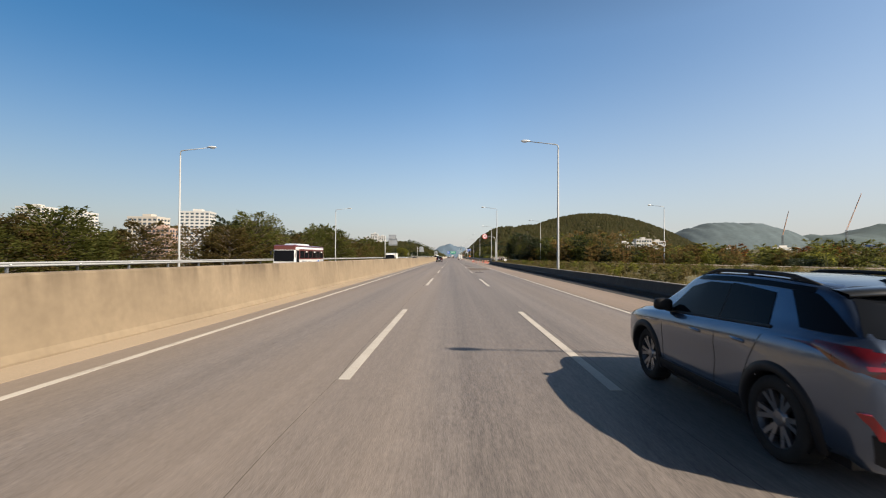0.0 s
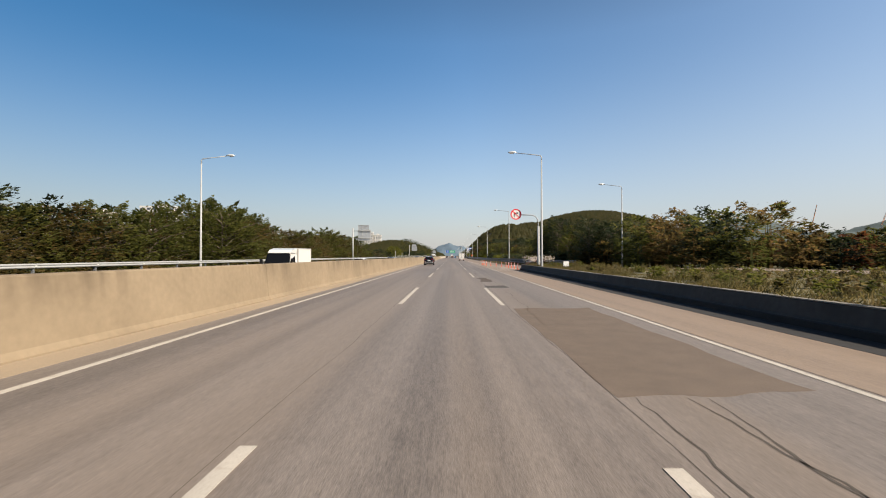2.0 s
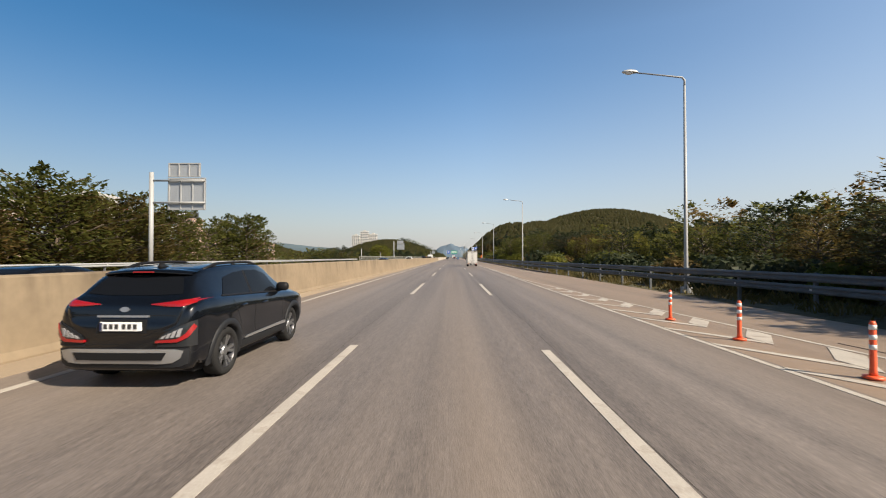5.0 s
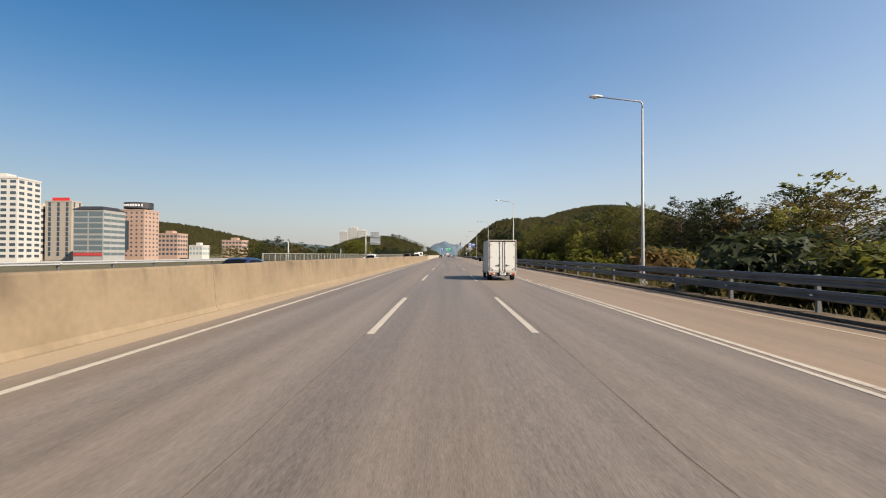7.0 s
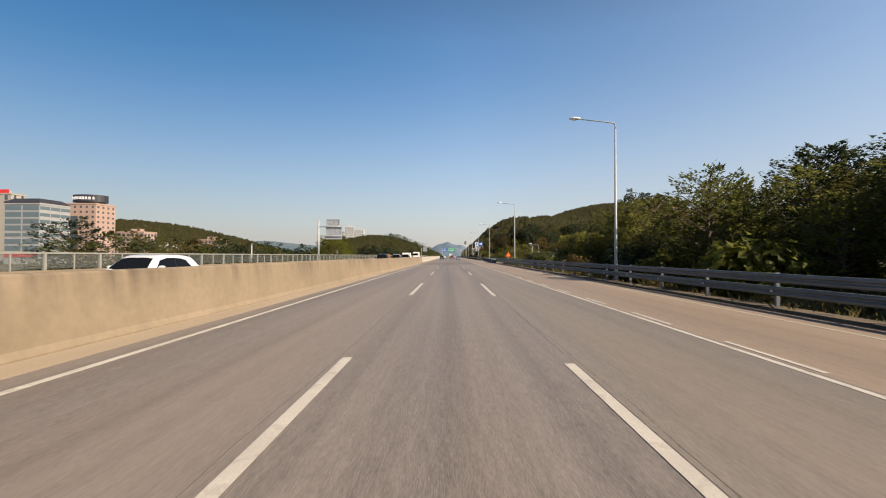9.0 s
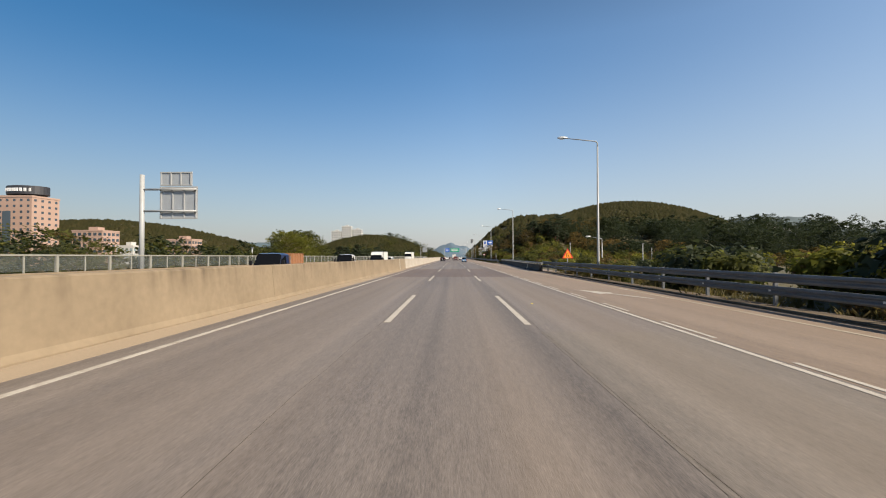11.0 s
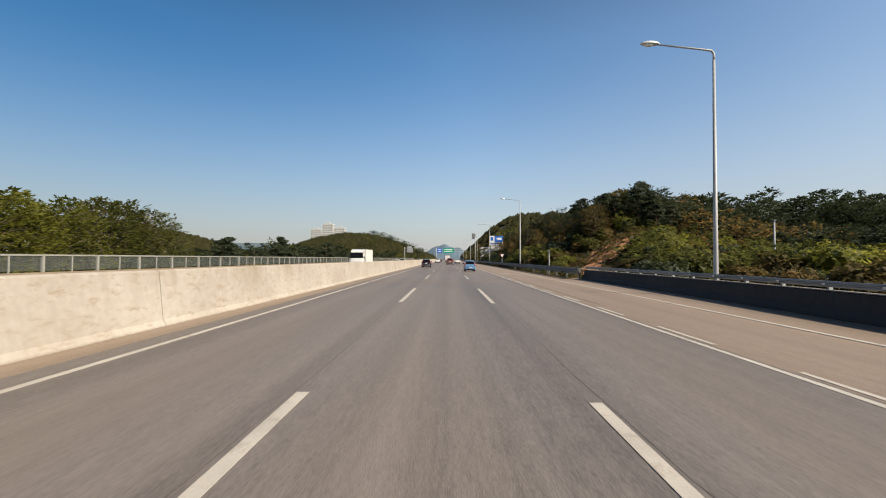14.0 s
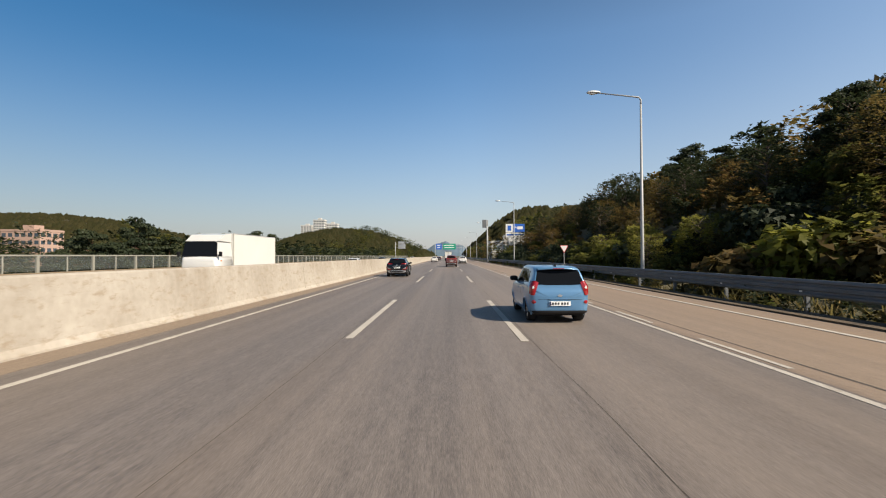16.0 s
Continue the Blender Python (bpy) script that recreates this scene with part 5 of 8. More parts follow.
tall = building("office_tower", "tall beige building with a red roof sign", -294, 531, 20, 10, 41, -4, 12, 3, W_BEIGE, GLASS_B, ratio=(0.3, 0.85))
bm = bmesh.new()
box(bm, -5, 8, -4.7, -4.3, 46.1, 48.4)
part("roof_sign", bm, plain("sign_red", (0.55, 0.03, 0.03), 0.5), tall, "red roof sign")
for k, (x, top) in enumerate(((-313, 37), (-324, 29), (-334, 21))):
    building("terraced_block", "cream block with stepped balconies", x, 536, 10.6, 20, top, -4, max(5, int(top / 4)), 3, W_CREAM, GLASS_B, ratio=(0.7, 0.5))
building("low_block", "small pink apartment block beside the hotel", -258, 606, 22, 16, 20, -4, 6, 6, W_PINK, GLASS_B)
building("low_block", "white low building beside the trees", -228, 600, 12, 12, 9, -4, 3, 4, W_WHITE, GLASS_L)
building("low_block", "pink low block behind trees", -214, 640, 20, 14, 15, -4, 5, 6, W_PINK, GLASS_B)
building("low_block", "pink low block in the distance", -420, 700, 46, 16, 10, -4, 3, 10, W_PINK, GLASS_B)
for x, y, top in ((-192, 1020, 43), (-176, 1024, 51), (-160, 1030, 46)):
    building("apartment_tower", "far white apartment tower on the hill", x, y, 15, 12, top, 2, 15, 4, W_WHITE, GLASS_B)
for x, y, w, top in ((268, 720, 26, 24), (300, 728, 24, 30), (326, 735, 22, 27)):
    building("low_block", "white low building at the foot of the hill", x, y, w, 14, top, -1, 5, 6, W_WHITE, GLASS_B)
building("factory", "blue and white sheet metal factory", 420, 470, 34, 16, 12, -1, 3, 6, W_BLUE, GLASS_L)
building("factory", "white sheet metal shed", 380, 540, 30, 16, 13, -1, 3, 6, W_WHITE, GLASS_L)
building("low_block", "white low building among trees", 330, 560, 18, 14, 13, -1, 4, 4, W_WHITE, GLASS_L)
building("low_block", "white roadside building behind a board", 24, 590, 14, 12, 6.5, -0.5, 2, 4, W_WHITE, GLASS_L)


def crane(x, y, mast, jib, ang):
    th = thing("crane", "far lattice crane with a raised boom", "crane", pose(x, y, -0.5), "cranes")
    bm = bmesh.new()
    for sx in (-1, 1):
        for sy in (-1, 1):
            tube(bm, [(sx, sy, 0), (sx * 0.8, sy * 0.8, mast)], 0.22, 5)
    for k in range(int(mast / 3)):
        tube(bm, [(-1, -1, 3 * k), (1, -1, 3 * k + 3)], 0.14, 4)
        tube(bm, [(1, 1, 3 * k), (-1, 1, 3 * k + 3)], 0.14, 4)
    part("mast", bm, STEEL_D, th)
    bm = bmesh.new()
    ex, ez = math.cos(ang) * jib, math.sin(ang) * jib
    for s in (-0.7, 0.7):
        tube(bm, [(0, s, mast), (ex, s * 0.4, mast + ez)], 0.25, 5)
    tube(bm, [(0, 0, mast + 1.8), (ex, 0, mast + ez)], 0.2, 5)
    part("boom", bm, mat("crane_orange", (0.55, 0.25, 0.12), 0.6, 0.1), th)
    return th


crane(520, 615, 40, 52, radians(68))
crane(455, 640, 34, 34, radians(76))

# ---- road signs ----
S_WHITE = plain("sign_face_white", (0.640, 0.640, 0.624), 0.4)
S_RED = plain("sign_face_red", (0.60, 0.025, 0.03), 0.4)
S_BLACK = plain("sign_face_black", (0.02, 0.02, 0.02), 0.4)
S_GREEN = plain("sign_face_green", (0.0, 0.23, 0.14), 0.4)
S_BLUE = plain("sign_face_blue", (0.02, 0.10, 0.42), 0.4)
S_ORANGE = plain("sign_face_orange", (0.85, 0.28, 0.02), 0.4)


def disc(bm, r, y, seg=40, r0=0.0, thick=0.02):
    outer = [bm.verts.new((r * math.cos(2 * math.pi * k / seg), y, r * math.sin(2 * math.pi * k / seg))) for k in range(seg)]
    if r0:
        inner = [bm.verts.new((r0 * math.cos(2 * math.pi * k / seg), y, r0 * math.sin(2 * math.pi * k / seg))) for k in range(seg)]
        fs = [bm.faces.new((outer[k], outer[(k + 1) % seg], inner[(k + 1) % seg], inner[k])) for k in range(seg)]
    else:
        fs = [bm.faces.new(outer)]
    r = bmesh.ops.extrude_face_region(bm, geom=fs)
    for v in r["geom"]:
        if isinstance(v, bmesh.types.BMVert):
            v.co.y += thick


def poly_plate(bm, pts, y, thick=0.012):
    f = bm.faces.new([bm.verts.new((x, y, z)) for x, z in pts])
    r = bmesh.ops.extrude_face_region(bm, geom=[f])
    for v in r["geom"]:
        if isinstance(v, bmesh.types.BMVert):
            v.co.y += thick


ns = thing("turn_ban_sign", "round red ringed turn ban sign on a curved pole", "road sign", pose(9.15, 112.64, 0.5))
bm = bmesh.new()
tube(bm, [(0, 0, -0.4), (0, 0, 0.3), (0, 0, 4.35)], [0.125, 0.12, 0.12], 14)
part("pole", bm, STEEL_P, ns, smooth=True)
bm = bmesh.new()
tube(bm, [(0, 0, 4.3), (-0.02, 0, 4.75), (-0.12, 0, 5.12), (-0.34, 0, 5.38), (-0.7, 0, 5.5), (-1.85, 0, 5.53)], 0.055, 10)
part("arm", bm, STEEL_P, ns, smooth=True)
bm = bmesh.new()
disc(bm, 0.56, 0, thick=0.03)
plate = part("sign_plate", bm, S_WHITE, ns)
plate.matrix_basis = pose(-2.36, -0.06, 5.58)
bm = bmesh.new()
disc(bm, 0.57, -0.012, r0=0.45, thick=0.012)
part("red_ring", bm, S_RED, plate, "red ring")
bm = bmesh.new()
box(bm, -0.045, 0.045, -0.020, -0.008, -0.46, 0.46, m=Matrix.Rotation(radians(-45), 4, "Y"))
part("red_bar", bm, S_RED, plate, "red diagonal bar")
bm = bmesh.new()
poly_plate(bm, [(-0.22, -0.28), (-0.13, -0.28), (-0.12, -0.02), (-0.05, 0.06), (0.10, 0.09), (0.10, 0.0), (0.27, 0.14), (0.10, 0.27), (0.10, 0.19), (-0.08, 0.16), (-0.20, 0.05)], -0.018, 0.008)
part("arrow", bm, S_BLACK, plate, "black bent arrow")


def sign_back(x, y, arm, z0, z1, w, pole_h, base):
    """A large sign seen from behind: pole, two arms, two ribbed boards."""
    th = thing("direction_sign", "grey back of a large direction sign on a pole", "road sign", pose(x, y, base), "sign backs")
    bm = bmesh.new()
    tube(bm, [(0, 0, -0.5), (0, 0, pole_h)], [0.2, 0.17], 14)
    part("pole", bm, STEEL_P, th, smooth=True)
    for z in (z0 + 0.6, z0 + (z1 - z0) * 0.62):
        bm = bmesh.new()
        tube(bm, [(0, 0, z), (arm + w, 0, z)], 0.08, 8)
        part("arm", bm, STEEL_P, th, smooth=True)
    zm = z0 + (z1 - z0) * 0.70
    for a, b, ww in ((z0, zm - 0.05, w), (zm, z1, w * 0.86)):
        bm = bmesh.new()
        box(bm, arm + (0 if ww == w else 0.05), arm + ww, 0.16, 0.2, a, b, 0.01)
        board = part("board", bm, mat("sign_back_grey", (0.33, 0.35, 0.37), 0.5, 0.08, 1, 10, 0.02, metal=0.3), th, "grey sheet metal board")
        bm = bmesh.new()
        for k in range(4):
            xx = arm + 0.12 + (ww - 0.24) * k / 3
            box(bm, xx - 0.04, xx + 0.04, 0.09, 0.158, a + 0.05, b - 0.05)
        for zz in (a + 0.06, b - 0.06):
            box(bm, arm + 0.06, arm + ww - 0.02, 0.10, 0.155, zz - 0.05, zz + 0.05)
        part("ribs", bm, STEEL_P, board, "pale steel ribs")
    return th


sign_back(-24.7, 177.0, 1.25, 6.0, 9.9, 3.2, 9.1, -0.45)
sign_back(-24.35, 324.0, 1.3, 5.15, 8.85, 3.0, 8.6, -0.45)
sign_back(-24.4, 620.0, 1.3, 5.6, 9.0, 3.4, 8.8, -0.45)

# warning sign: a red edged triangle with a narrowing road
ws = thing("warning_sign", "orange triangular road narrows warning sign with red border", "road sign", pose(12.6, 339.7, -0.25))
bm = bmesh.new()
tube(bm, [(0, 0.06, -0.3), (0, 0.06, 2.3)], 0.04, 10)
part("post", bm, STEEL_P, ws, smooth=True)
bm = bmesh.new()
poly_plate(bm, [(-0.62, 1.75), (0.62, 1.75), (0.0, 2.85)], 0, 0.02)
tri_plate = part("sign_plate", bm, S_RED, ws, "red border")
bm = bmesh.new()
poly_plate(bm, [(-0.47, 1.83), (0.47, 1.83), (0.0, 2.67)], -0.008, 0.006)
part("sign_face", bm, S_ORANGE, tri_plate, "orange face")
bm = bmesh.new()
poly_plate(bm, [(-0.16, 1.9), (-0.08, 1.9), (-0.07, 2.4), (-0.12, 2.4)], -0.014, 0.005)
poly_plate(bm, [(0.10, 1.9), (0.20, 1.9), (0.06, 2.15), (0.05, 2.4), (0.0, 2.4), (0.02, 2.12)], -0.014, 0.005)
part("symbol", bm, S_BLACK, tri_plate, "black narrowing lines")

# board with blue and white panels
bd = thing("roadside_board", "blue and white roadside board on two posts", "sign board", pose(18.8, 536.0, -0.3))
for x in (-1.9, 1.9):
    bm = bmesh.new()
    tube(bm, [(x, 0.15, -0.3), (x, 0.15, 10)], 0.14, 10)
    part("post", bm, STEEL_P, bd, smooth=True)
for x0, x1, z0, z1, m_ in ((-2.6, -0.6, 8.5, 10.8, S_WHITE), (-0.55, 2.6, 8.5, 10.8, S_BLUE), (-2.6, 2.6, 7.2, 8.4, S_WHITE), (-1.8, 2.6, 5.0, 7.1, S_WHITE)):
    bm = bmesh.new()
    box(bm, x0, x1, -0.05, 0.05, z0, z1, 0.01)
    pn = part("panel", bm, m_, bd)
    bars = {2.0: ((x0 + 0.5, x1 - 0.5, 8.95, 10.35),), 3.15: ((x0 + 0.5, x0 + 1.0, 9.75, 10.0), (x0 + 1.1, x1 - 0.5, 9.3, 10.1)), 5.2: ((x0 + 0.3, x1 - 0.3, 7.6, 8.0),)}
    for a0, a1, c0, c1 in bars.get(round(x1 - x0, 2), ()):
        bm = bmesh.new()
        box(bm, a0, a1, -0.07, -0.055, c0, c1)
        part("writing_bar", bm, S_BLUE if m_ is S_WHITE else S_WHITE, pn, "plain bar")
hd = thing("hoarding", "white sheet metal hoarding behind the bushes", "hoarding", pose(23.7, 537.5, -0.3))
for k in range(4):
    bm = bmesh.new()
    box(bm, -1.9 + 0.96 * k, -0.96 + 0.96 * k, -0.03, 0.03, 2.2, 7.4 - 0.12 * (k % 2), 0.008)
    part("sheet", bm, S_WHITE, hd)
for x in (-1.7, 0.0, 1.7):
    bm = bmesh.new()
    tube(bm, [(x, 0.12, -1.5), (x, 0.12, 7.2)], 0.07, 8)
    part("post", bm, STEEL_P, hd)
tb = thing("roadside_mast", "tall pale mast with a dark narrow box on top", "mast", pose(9.6, 525.0, -0.2))
bm = bmesh.new()
tube(bm, [(0.5, 0.1, -0.3), (0.5, 0.1, 10.0)], [0.16, 0.12], 10)
part("pole", bm, STEEL_P, tb, smooth=True)
bm = bmesh.new()
box(bm, -0.7, 0.3, -0.25, 0.25, 9.0, 11.0, 0.04)
part("box", bm, STEEL_D, tb, "dark grey box")
bm = bmesh.new()
box(bm, 0.3, 0.75, -0.12, 0.12, 9.6, 10.9, 0.03)
part("bracket", bm, STEEL_P, tb)

# overhead direction signs far ahead
og = thing("overhead_sign", "green and blue overhead direction signs on a gantry", "road sign", pose(0, 700, 0))
for x in (-8.2, 12.0):
    bm = bmesh.new()
    tube(bm, [(x, 0.2, 0), (x, 0.2, 9.5)], 0.2, 10)
    part("post", bm, STEEL_P, og, smooth=True)
bm = bmesh.new()
for z in (6.9, 8.6):
    tube(bm, [(-8.2, 0.2, z), (12, 0.2, z)], 0.1, 8)
part("beam", bm, STEEL_P, og)
for x0, x1, m_ in ((-7.6, -4.0, S_BLUE), (-3.0, 5.0, S_GREEN)):
    bm = bmesh.new()
    box(bm, x0, x1, -0.05, 0.05, 5.9, 9.6, 0.02)
    pn = part("panel", bm, m_, og)
    for r_ in range(2):
        bm = bmesh.new()
        box(bm, x0 + 0.7, x1 - 0.9, -0.08, -0.055, 8.3 - 1.4 * r_, 8.8 - 1.4 * r_)
        part("writing_bar", bm, S_WHITE, pn)
yg = thing("give_way_sign", "small red edged triangular sign beside the rail", "road sign", pose(11.1, 454.0, -0.2))
bm = bmesh.new()
tube(bm, [(0, 0.05, -0.3), (0, 0.05, 2.6)], 0.04, 8)
part("post", bm, STEEL_P, yg)
bm = bmesh.new()
poly_plate(bm, [(-0.40, 2.85), (0, 2.14), (0.40, 2.85)], 0, 0.02)
gp = part("sign_plate", bm, S_RED, yg, "red border")
bm = bmesh.new()
poly_plate(bm, [(-0.345, 2.82), (0, 2.205), (0.345, 2.82)], -0.008, 0.006)
part("sign_face", bm, S_WHITE, gp, "white face")

# small posts and poles beside the road
pb = thing("marker_post", "white marker post with a grey cap", "post", pose(11.85, 415.8, -0.2))
bm = bmesh.new()
tube(bm, [(0, 0, -0.3), (0, 0, 2.5)], 0.052, 10)
part("pole", bm, STEEL_P, pb, smooth=True)
bm = bmesh.new()
box(bm, -0.08, 0.08, -0.08, 0.08, 2.5, 2.9, 0.02)
part("cap", bm, STEEL_D, pb)
for x, y, h, r in ((29.7, 404.6, 5.2 - ground_z(29.7, 404.6), 0.09), (50.9, 406, 3.8 - ground_z(50.9, 406), 0.09), (63.8, 416.7, 4.7 - ground_z(63.8, 416.7), 0.09), (26, 352, 3.6, 0.08), (-27.5, 350, 5.0, 0.1), (-24.5, 260, 4.4, 0.1), (-26, 300, 4.4, 0.1)):
    th = thing("pole", "slim pale utility pole beside the road", "pole", pose(x, y, ground_z(x, y)), "slim poles")
    bm = bmesh.new()
    tube(bm, [(0, 0, -0.4), (0, 0, h)], [r, r * 0.8], 8)
    part("shaft", bm, STEEL_P, th, smooth=True)
    bm = bmesh.new()
    box(bm, -r * 1.3, r * 1.3, -r * 1.3, r * 1.3, h, h + 0.12, 0.01)
    part("cap", bm, STEEL_D, th)
km = thing("distance_marker", "small white distance marker on the verge", "road sign", pose(10.6, 107.0, 0.55))
bm = bmesh.new()
tube(bm, [(0, 0.03, -0.2), (0, 0.03, 0.6)], 0.03, 8)
part("post", bm, STEEL_P, km)
bm = bmesh.new()
box(bm, -0.25, 0.25, -0.02, 0.02, 0.2, 0.65, 0.01)
part("plate", bm, S_WHITE, km)

# orange lane posts in the gore
POST_O = mat("post_orange", (0.75, 0.10, 0.03), 0.5, 0.1, 3, 20, 0.02)


def lane_post():
    th = thing("lane_post", "orange flexible lane post with pale reflective bands", "lane post", group="lane posts")
    bm = bmesh.new()
    tube(bm, [(0, 0, 0.02), (0, 0, 0.05), (0, 0, 0.06)], [0.13, 0.12, 0.06], 14)
    part("foot", bm, POST_O, th, smooth=True)
    bm = bmesh.new()
    tube(bm, [(0, 0, 0.05), (0, 0, 0.12), (0, 0, 0.78), (0, 0, 0.82)], [0.055, 0.042, 0.040, 0.025], 14)
    tube_ob = part("tube", bm, POST_O, th, smooth=True)
    for z in (0.42, 0.56, 0.70):
        bm = bmesh.new()
        tube(bm, [(0, 0, z), (0, 0, z + 0.07)], 0.0435, 14)
        part("band", bm, S_WHITE, tube_ob, "pale reflective band", smooth=True)
    return th


lp = lane_post()
lp.matrix_basis = pose(8.2, 121.0, -0.005)
for k in range(1, 12):
    copy_thing(lp, pose(8.2 - 2.2 * smoothstep(132, 147, 121.0 + 2.93 * k), 121.0 + 2.93 * k, -0.005))



# ---- vehicles ----
from mathutils.bvhtree import BVHTree

def car_paint(name, col, metal=0.35, rough=0.32, spec=0.5):
    m = mat(name, col, rough, 0.04, 0.8, 90, 0.0, metal=metal, coat=0.8, spec=spec)
    m.node_tree.nodes["Principled BSDF"].inputs["Coat Roughness"].default_value = 0.06
    return m


P_BLACK = car_paint("paint_black", (0.003, 0.004, 0.006), 0.0, 0.25, 0.1)
P_SILVER = car_paint("paint_grey", (0.088, 0.115, 0.168), 0.85, 0.24)
P_BLUE = car_paint("paint_light_blue", (0.084, 0.196, 0.343), 0.2)
P_NAVY = car_paint("paint_navy", (0.015, 0.025, 0.08))
P_WHITE = car_paint("paint_white", (0.560, 0.560, 0.544), 0.0, 0.35)
P_RED = car_paint("paint_dark_red", (0.115, 0.026, 0.020), 0.1)
FRAME_W = mat("frame_cream", (0.400, 0.380, 0.336), 0.5, 0.12, 2.0, 14, 0.03)
RUST_D = mat("rusty_rubber", (0.050, 0.038, 0.032), 0.8, 0.35, 3, 25, 0.1)
BOX_W = mat("box_white", (0.542, 0.535, 0.507), 0.55, 0.05, 0.5, 12, 0.03)
TYRE = mat("tyre", (0.018, 0.018, 0.018), 0.85, 0.25, 6, 60, 0.2)
RIM = plain("rim_alloy", (0.34, 0.35, 0.36), 0.3, 0.9)
RIM_D = plain("rim_dark", (0.05, 0.05, 0.055), 0.35, 0.6)
RIM_G = plain("rim_grey", (0.22, 0.22, 0.23), 0.3, 0.8)
LENS_G = plain("grey_lens", (0.24, 0.24, 0.25), 0.12, 0, 0.5)
BLACKP = plain("black_plastic", (0.009, 0.009, 0.010), 0.55)
GREYP = plain("grey_plastic", (0.011, 0.012, 0.014), 0.6)
SILVERP = plain("satin_silver", (0.34, 0.34, 0.34), 0.35, 0.7)
TAIL = plain("tail_light_red", (0.24, 0.007, 0.009), 0.15, 0, 0.5)
TAILD = plain("tail_light_dark", (0.075, 0.004, 0.006), 0.12, 0, 0.6)
P_GLOSSK = car_paint("gloss_black", (0.008, 0.009, 0.010), 0.1)
LAMPC = plain("clear_lamp", (0.60, 0.58, 0.55), 0.15, 0, 0.5)
AMBER = plain("amber_lamp", (0.8, 0.18, 0.02), 0.2)
CGLASS = plain("car_glass", (0.006, 0.007, 0.009), 0.06, 0.0, 0.0)
for m_, q in ((CGLASS, 0.07), (BLACKP, 0.2), (TYRE, 0.15), (GREYP, 0.3)):
    m_.node_tree.nodes["Principled BSDF"].inputs["Specular IOR Level"].default_value = q
PLATE_W = plain("plate_white", (0.78, 0.79, 0.78), 0.4)
PLATE_K = plain("plate_ink", (0.03, 0.03, 0.03), 0.5)


def lathe_x(bm, prof, seg=24, x_sign=1):
    """Revolves (x, r) round the x axis."""
    rings = []
    for x, r in prof:
        rings.append([bm.verts.new((x * x_sign, r * math.cos(2 * math.pi * k / seg), r * math.sin(2 * math.pi * k / seg))) for k in range(seg)])
    for a, b in zip(rings, rings[1:]):
        for k in range(seg):
            bm.faces.new((a[k], a[(k + 1) % seg], b[(k + 1) % seg], b[k]))
    return rings


def wheel(parent, x, y, r, w, side, spokes=5, rim_mat=None):
    bm = bmesh.new()
    ri = r * 0.70
    lathe_x(bm, [(-w / 2, ri), (-w / 2, r * 0.93), (-w / 2 + 0.03, r), (w / 2 - 0.03, r), (w / 2, r * 0.93), (w / 2, ri), (w / 2 - 0.03, ri - 0.01)], 28, side)
    th = part("wheel", bm, TYRE, parent, "black rubber tyre", smooth=True)
    th.location = (x, y, r)
    bm = bmesh.new()
    lathe_x(bm, [(w / 2 - 0.005, ri + 0.004), (w / 2 - 0.03, ri - 0.02), (w / 2 - 0.10, ri - 0.03)], 28, side)
    part("rim", bm, RIM_D, th, "dark wheel rim", smooth=True)
    bm = bmesh.new()
    lathe_x(bm, [(w / 2 - 0.06, 0.085), (w / 2 - 0.03, 0.06), (w / 2 - 0.025, 0.001)], 14, side)
    for k in range(spokes):
        for off in (-0.13, 0.13):
            a = 2 * math.pi * k / spokes
            b0, b1 = a + off * 0.6, a + off * 1.5
            d0, d1 = Vector((0, math.cos(b0), math.sin(b0))), Vector((0, math.cos(b1), math.sin(b1)))
            t0 = Vector((0, -d0.z, d0.y))
            p, q = d0 * 0.06, d1 * (ri - 0.015)
            vs = []
            for c, hw, xx in ((p, 0.019, w / 2 - 0.045), (q, 0.021 if spokes < 7 else 0.018, w / 2 - 0.02)):
                for s in (-1, 1):
                    vs.append(bm.verts.new(c + t0 * hw * s + Vector(((xx) * side, 0, 0))))
                    vs.append(bm.verts.new(c + t0 * hw * s + Vector(((xx - 0.04) * side, 0, 0))))
            for f in ((0, 2, 6, 4), (0, 4, 5, 1), (2, 3, 7, 6)):
                bm.faces.new([vs[i] for i in f])
    part("spokes", bm, rim_mat or RIM, th, "machined alloy twin spokes")
    bm = bmesh.new()
    lathe_x(bm, [(w / 2 - 0.11, ri - 0.01), (w / 2 - 0.112, 0.001)], 20, side)
    part("brake_disc", bm, BLACKP, th, "dark inner wheel")
    return th


def loft(bm, stations, prof):
    """stations: (y, zb, zs, w); prof: fractions of half width and height, right half from sill to centre."""
    rows = []
    for y, zb, zs, w in stations:
        pts = [(fx * w, zb + fz * (zs - zb)) for fx, fz in prof]
        full = pts + [(-x, z) for x, z in pts[-2::-1]]
        rows.append([bm.verts.new((x, y, z)) for x, z in full])
    n = len(rows[0])
    for a, b in zip(rows, rows[1:]):
        for k in range(n):
            bm.faces.new((a[k], a[(k + 1) % n], b[(k + 1) % n], b[k]))
    bm.faces.new(rows[0][::-1])
    bm.faces.new(rows[-1])
    return rows


BODY_PROF = [(0.88, 0.0), (0.97, 0.10), (1.0, 0.35), (1.0, 0.62), (0.975, 0.82), (0.94, 0.96), (0.86, 1.0), (0.0, 1.025)]


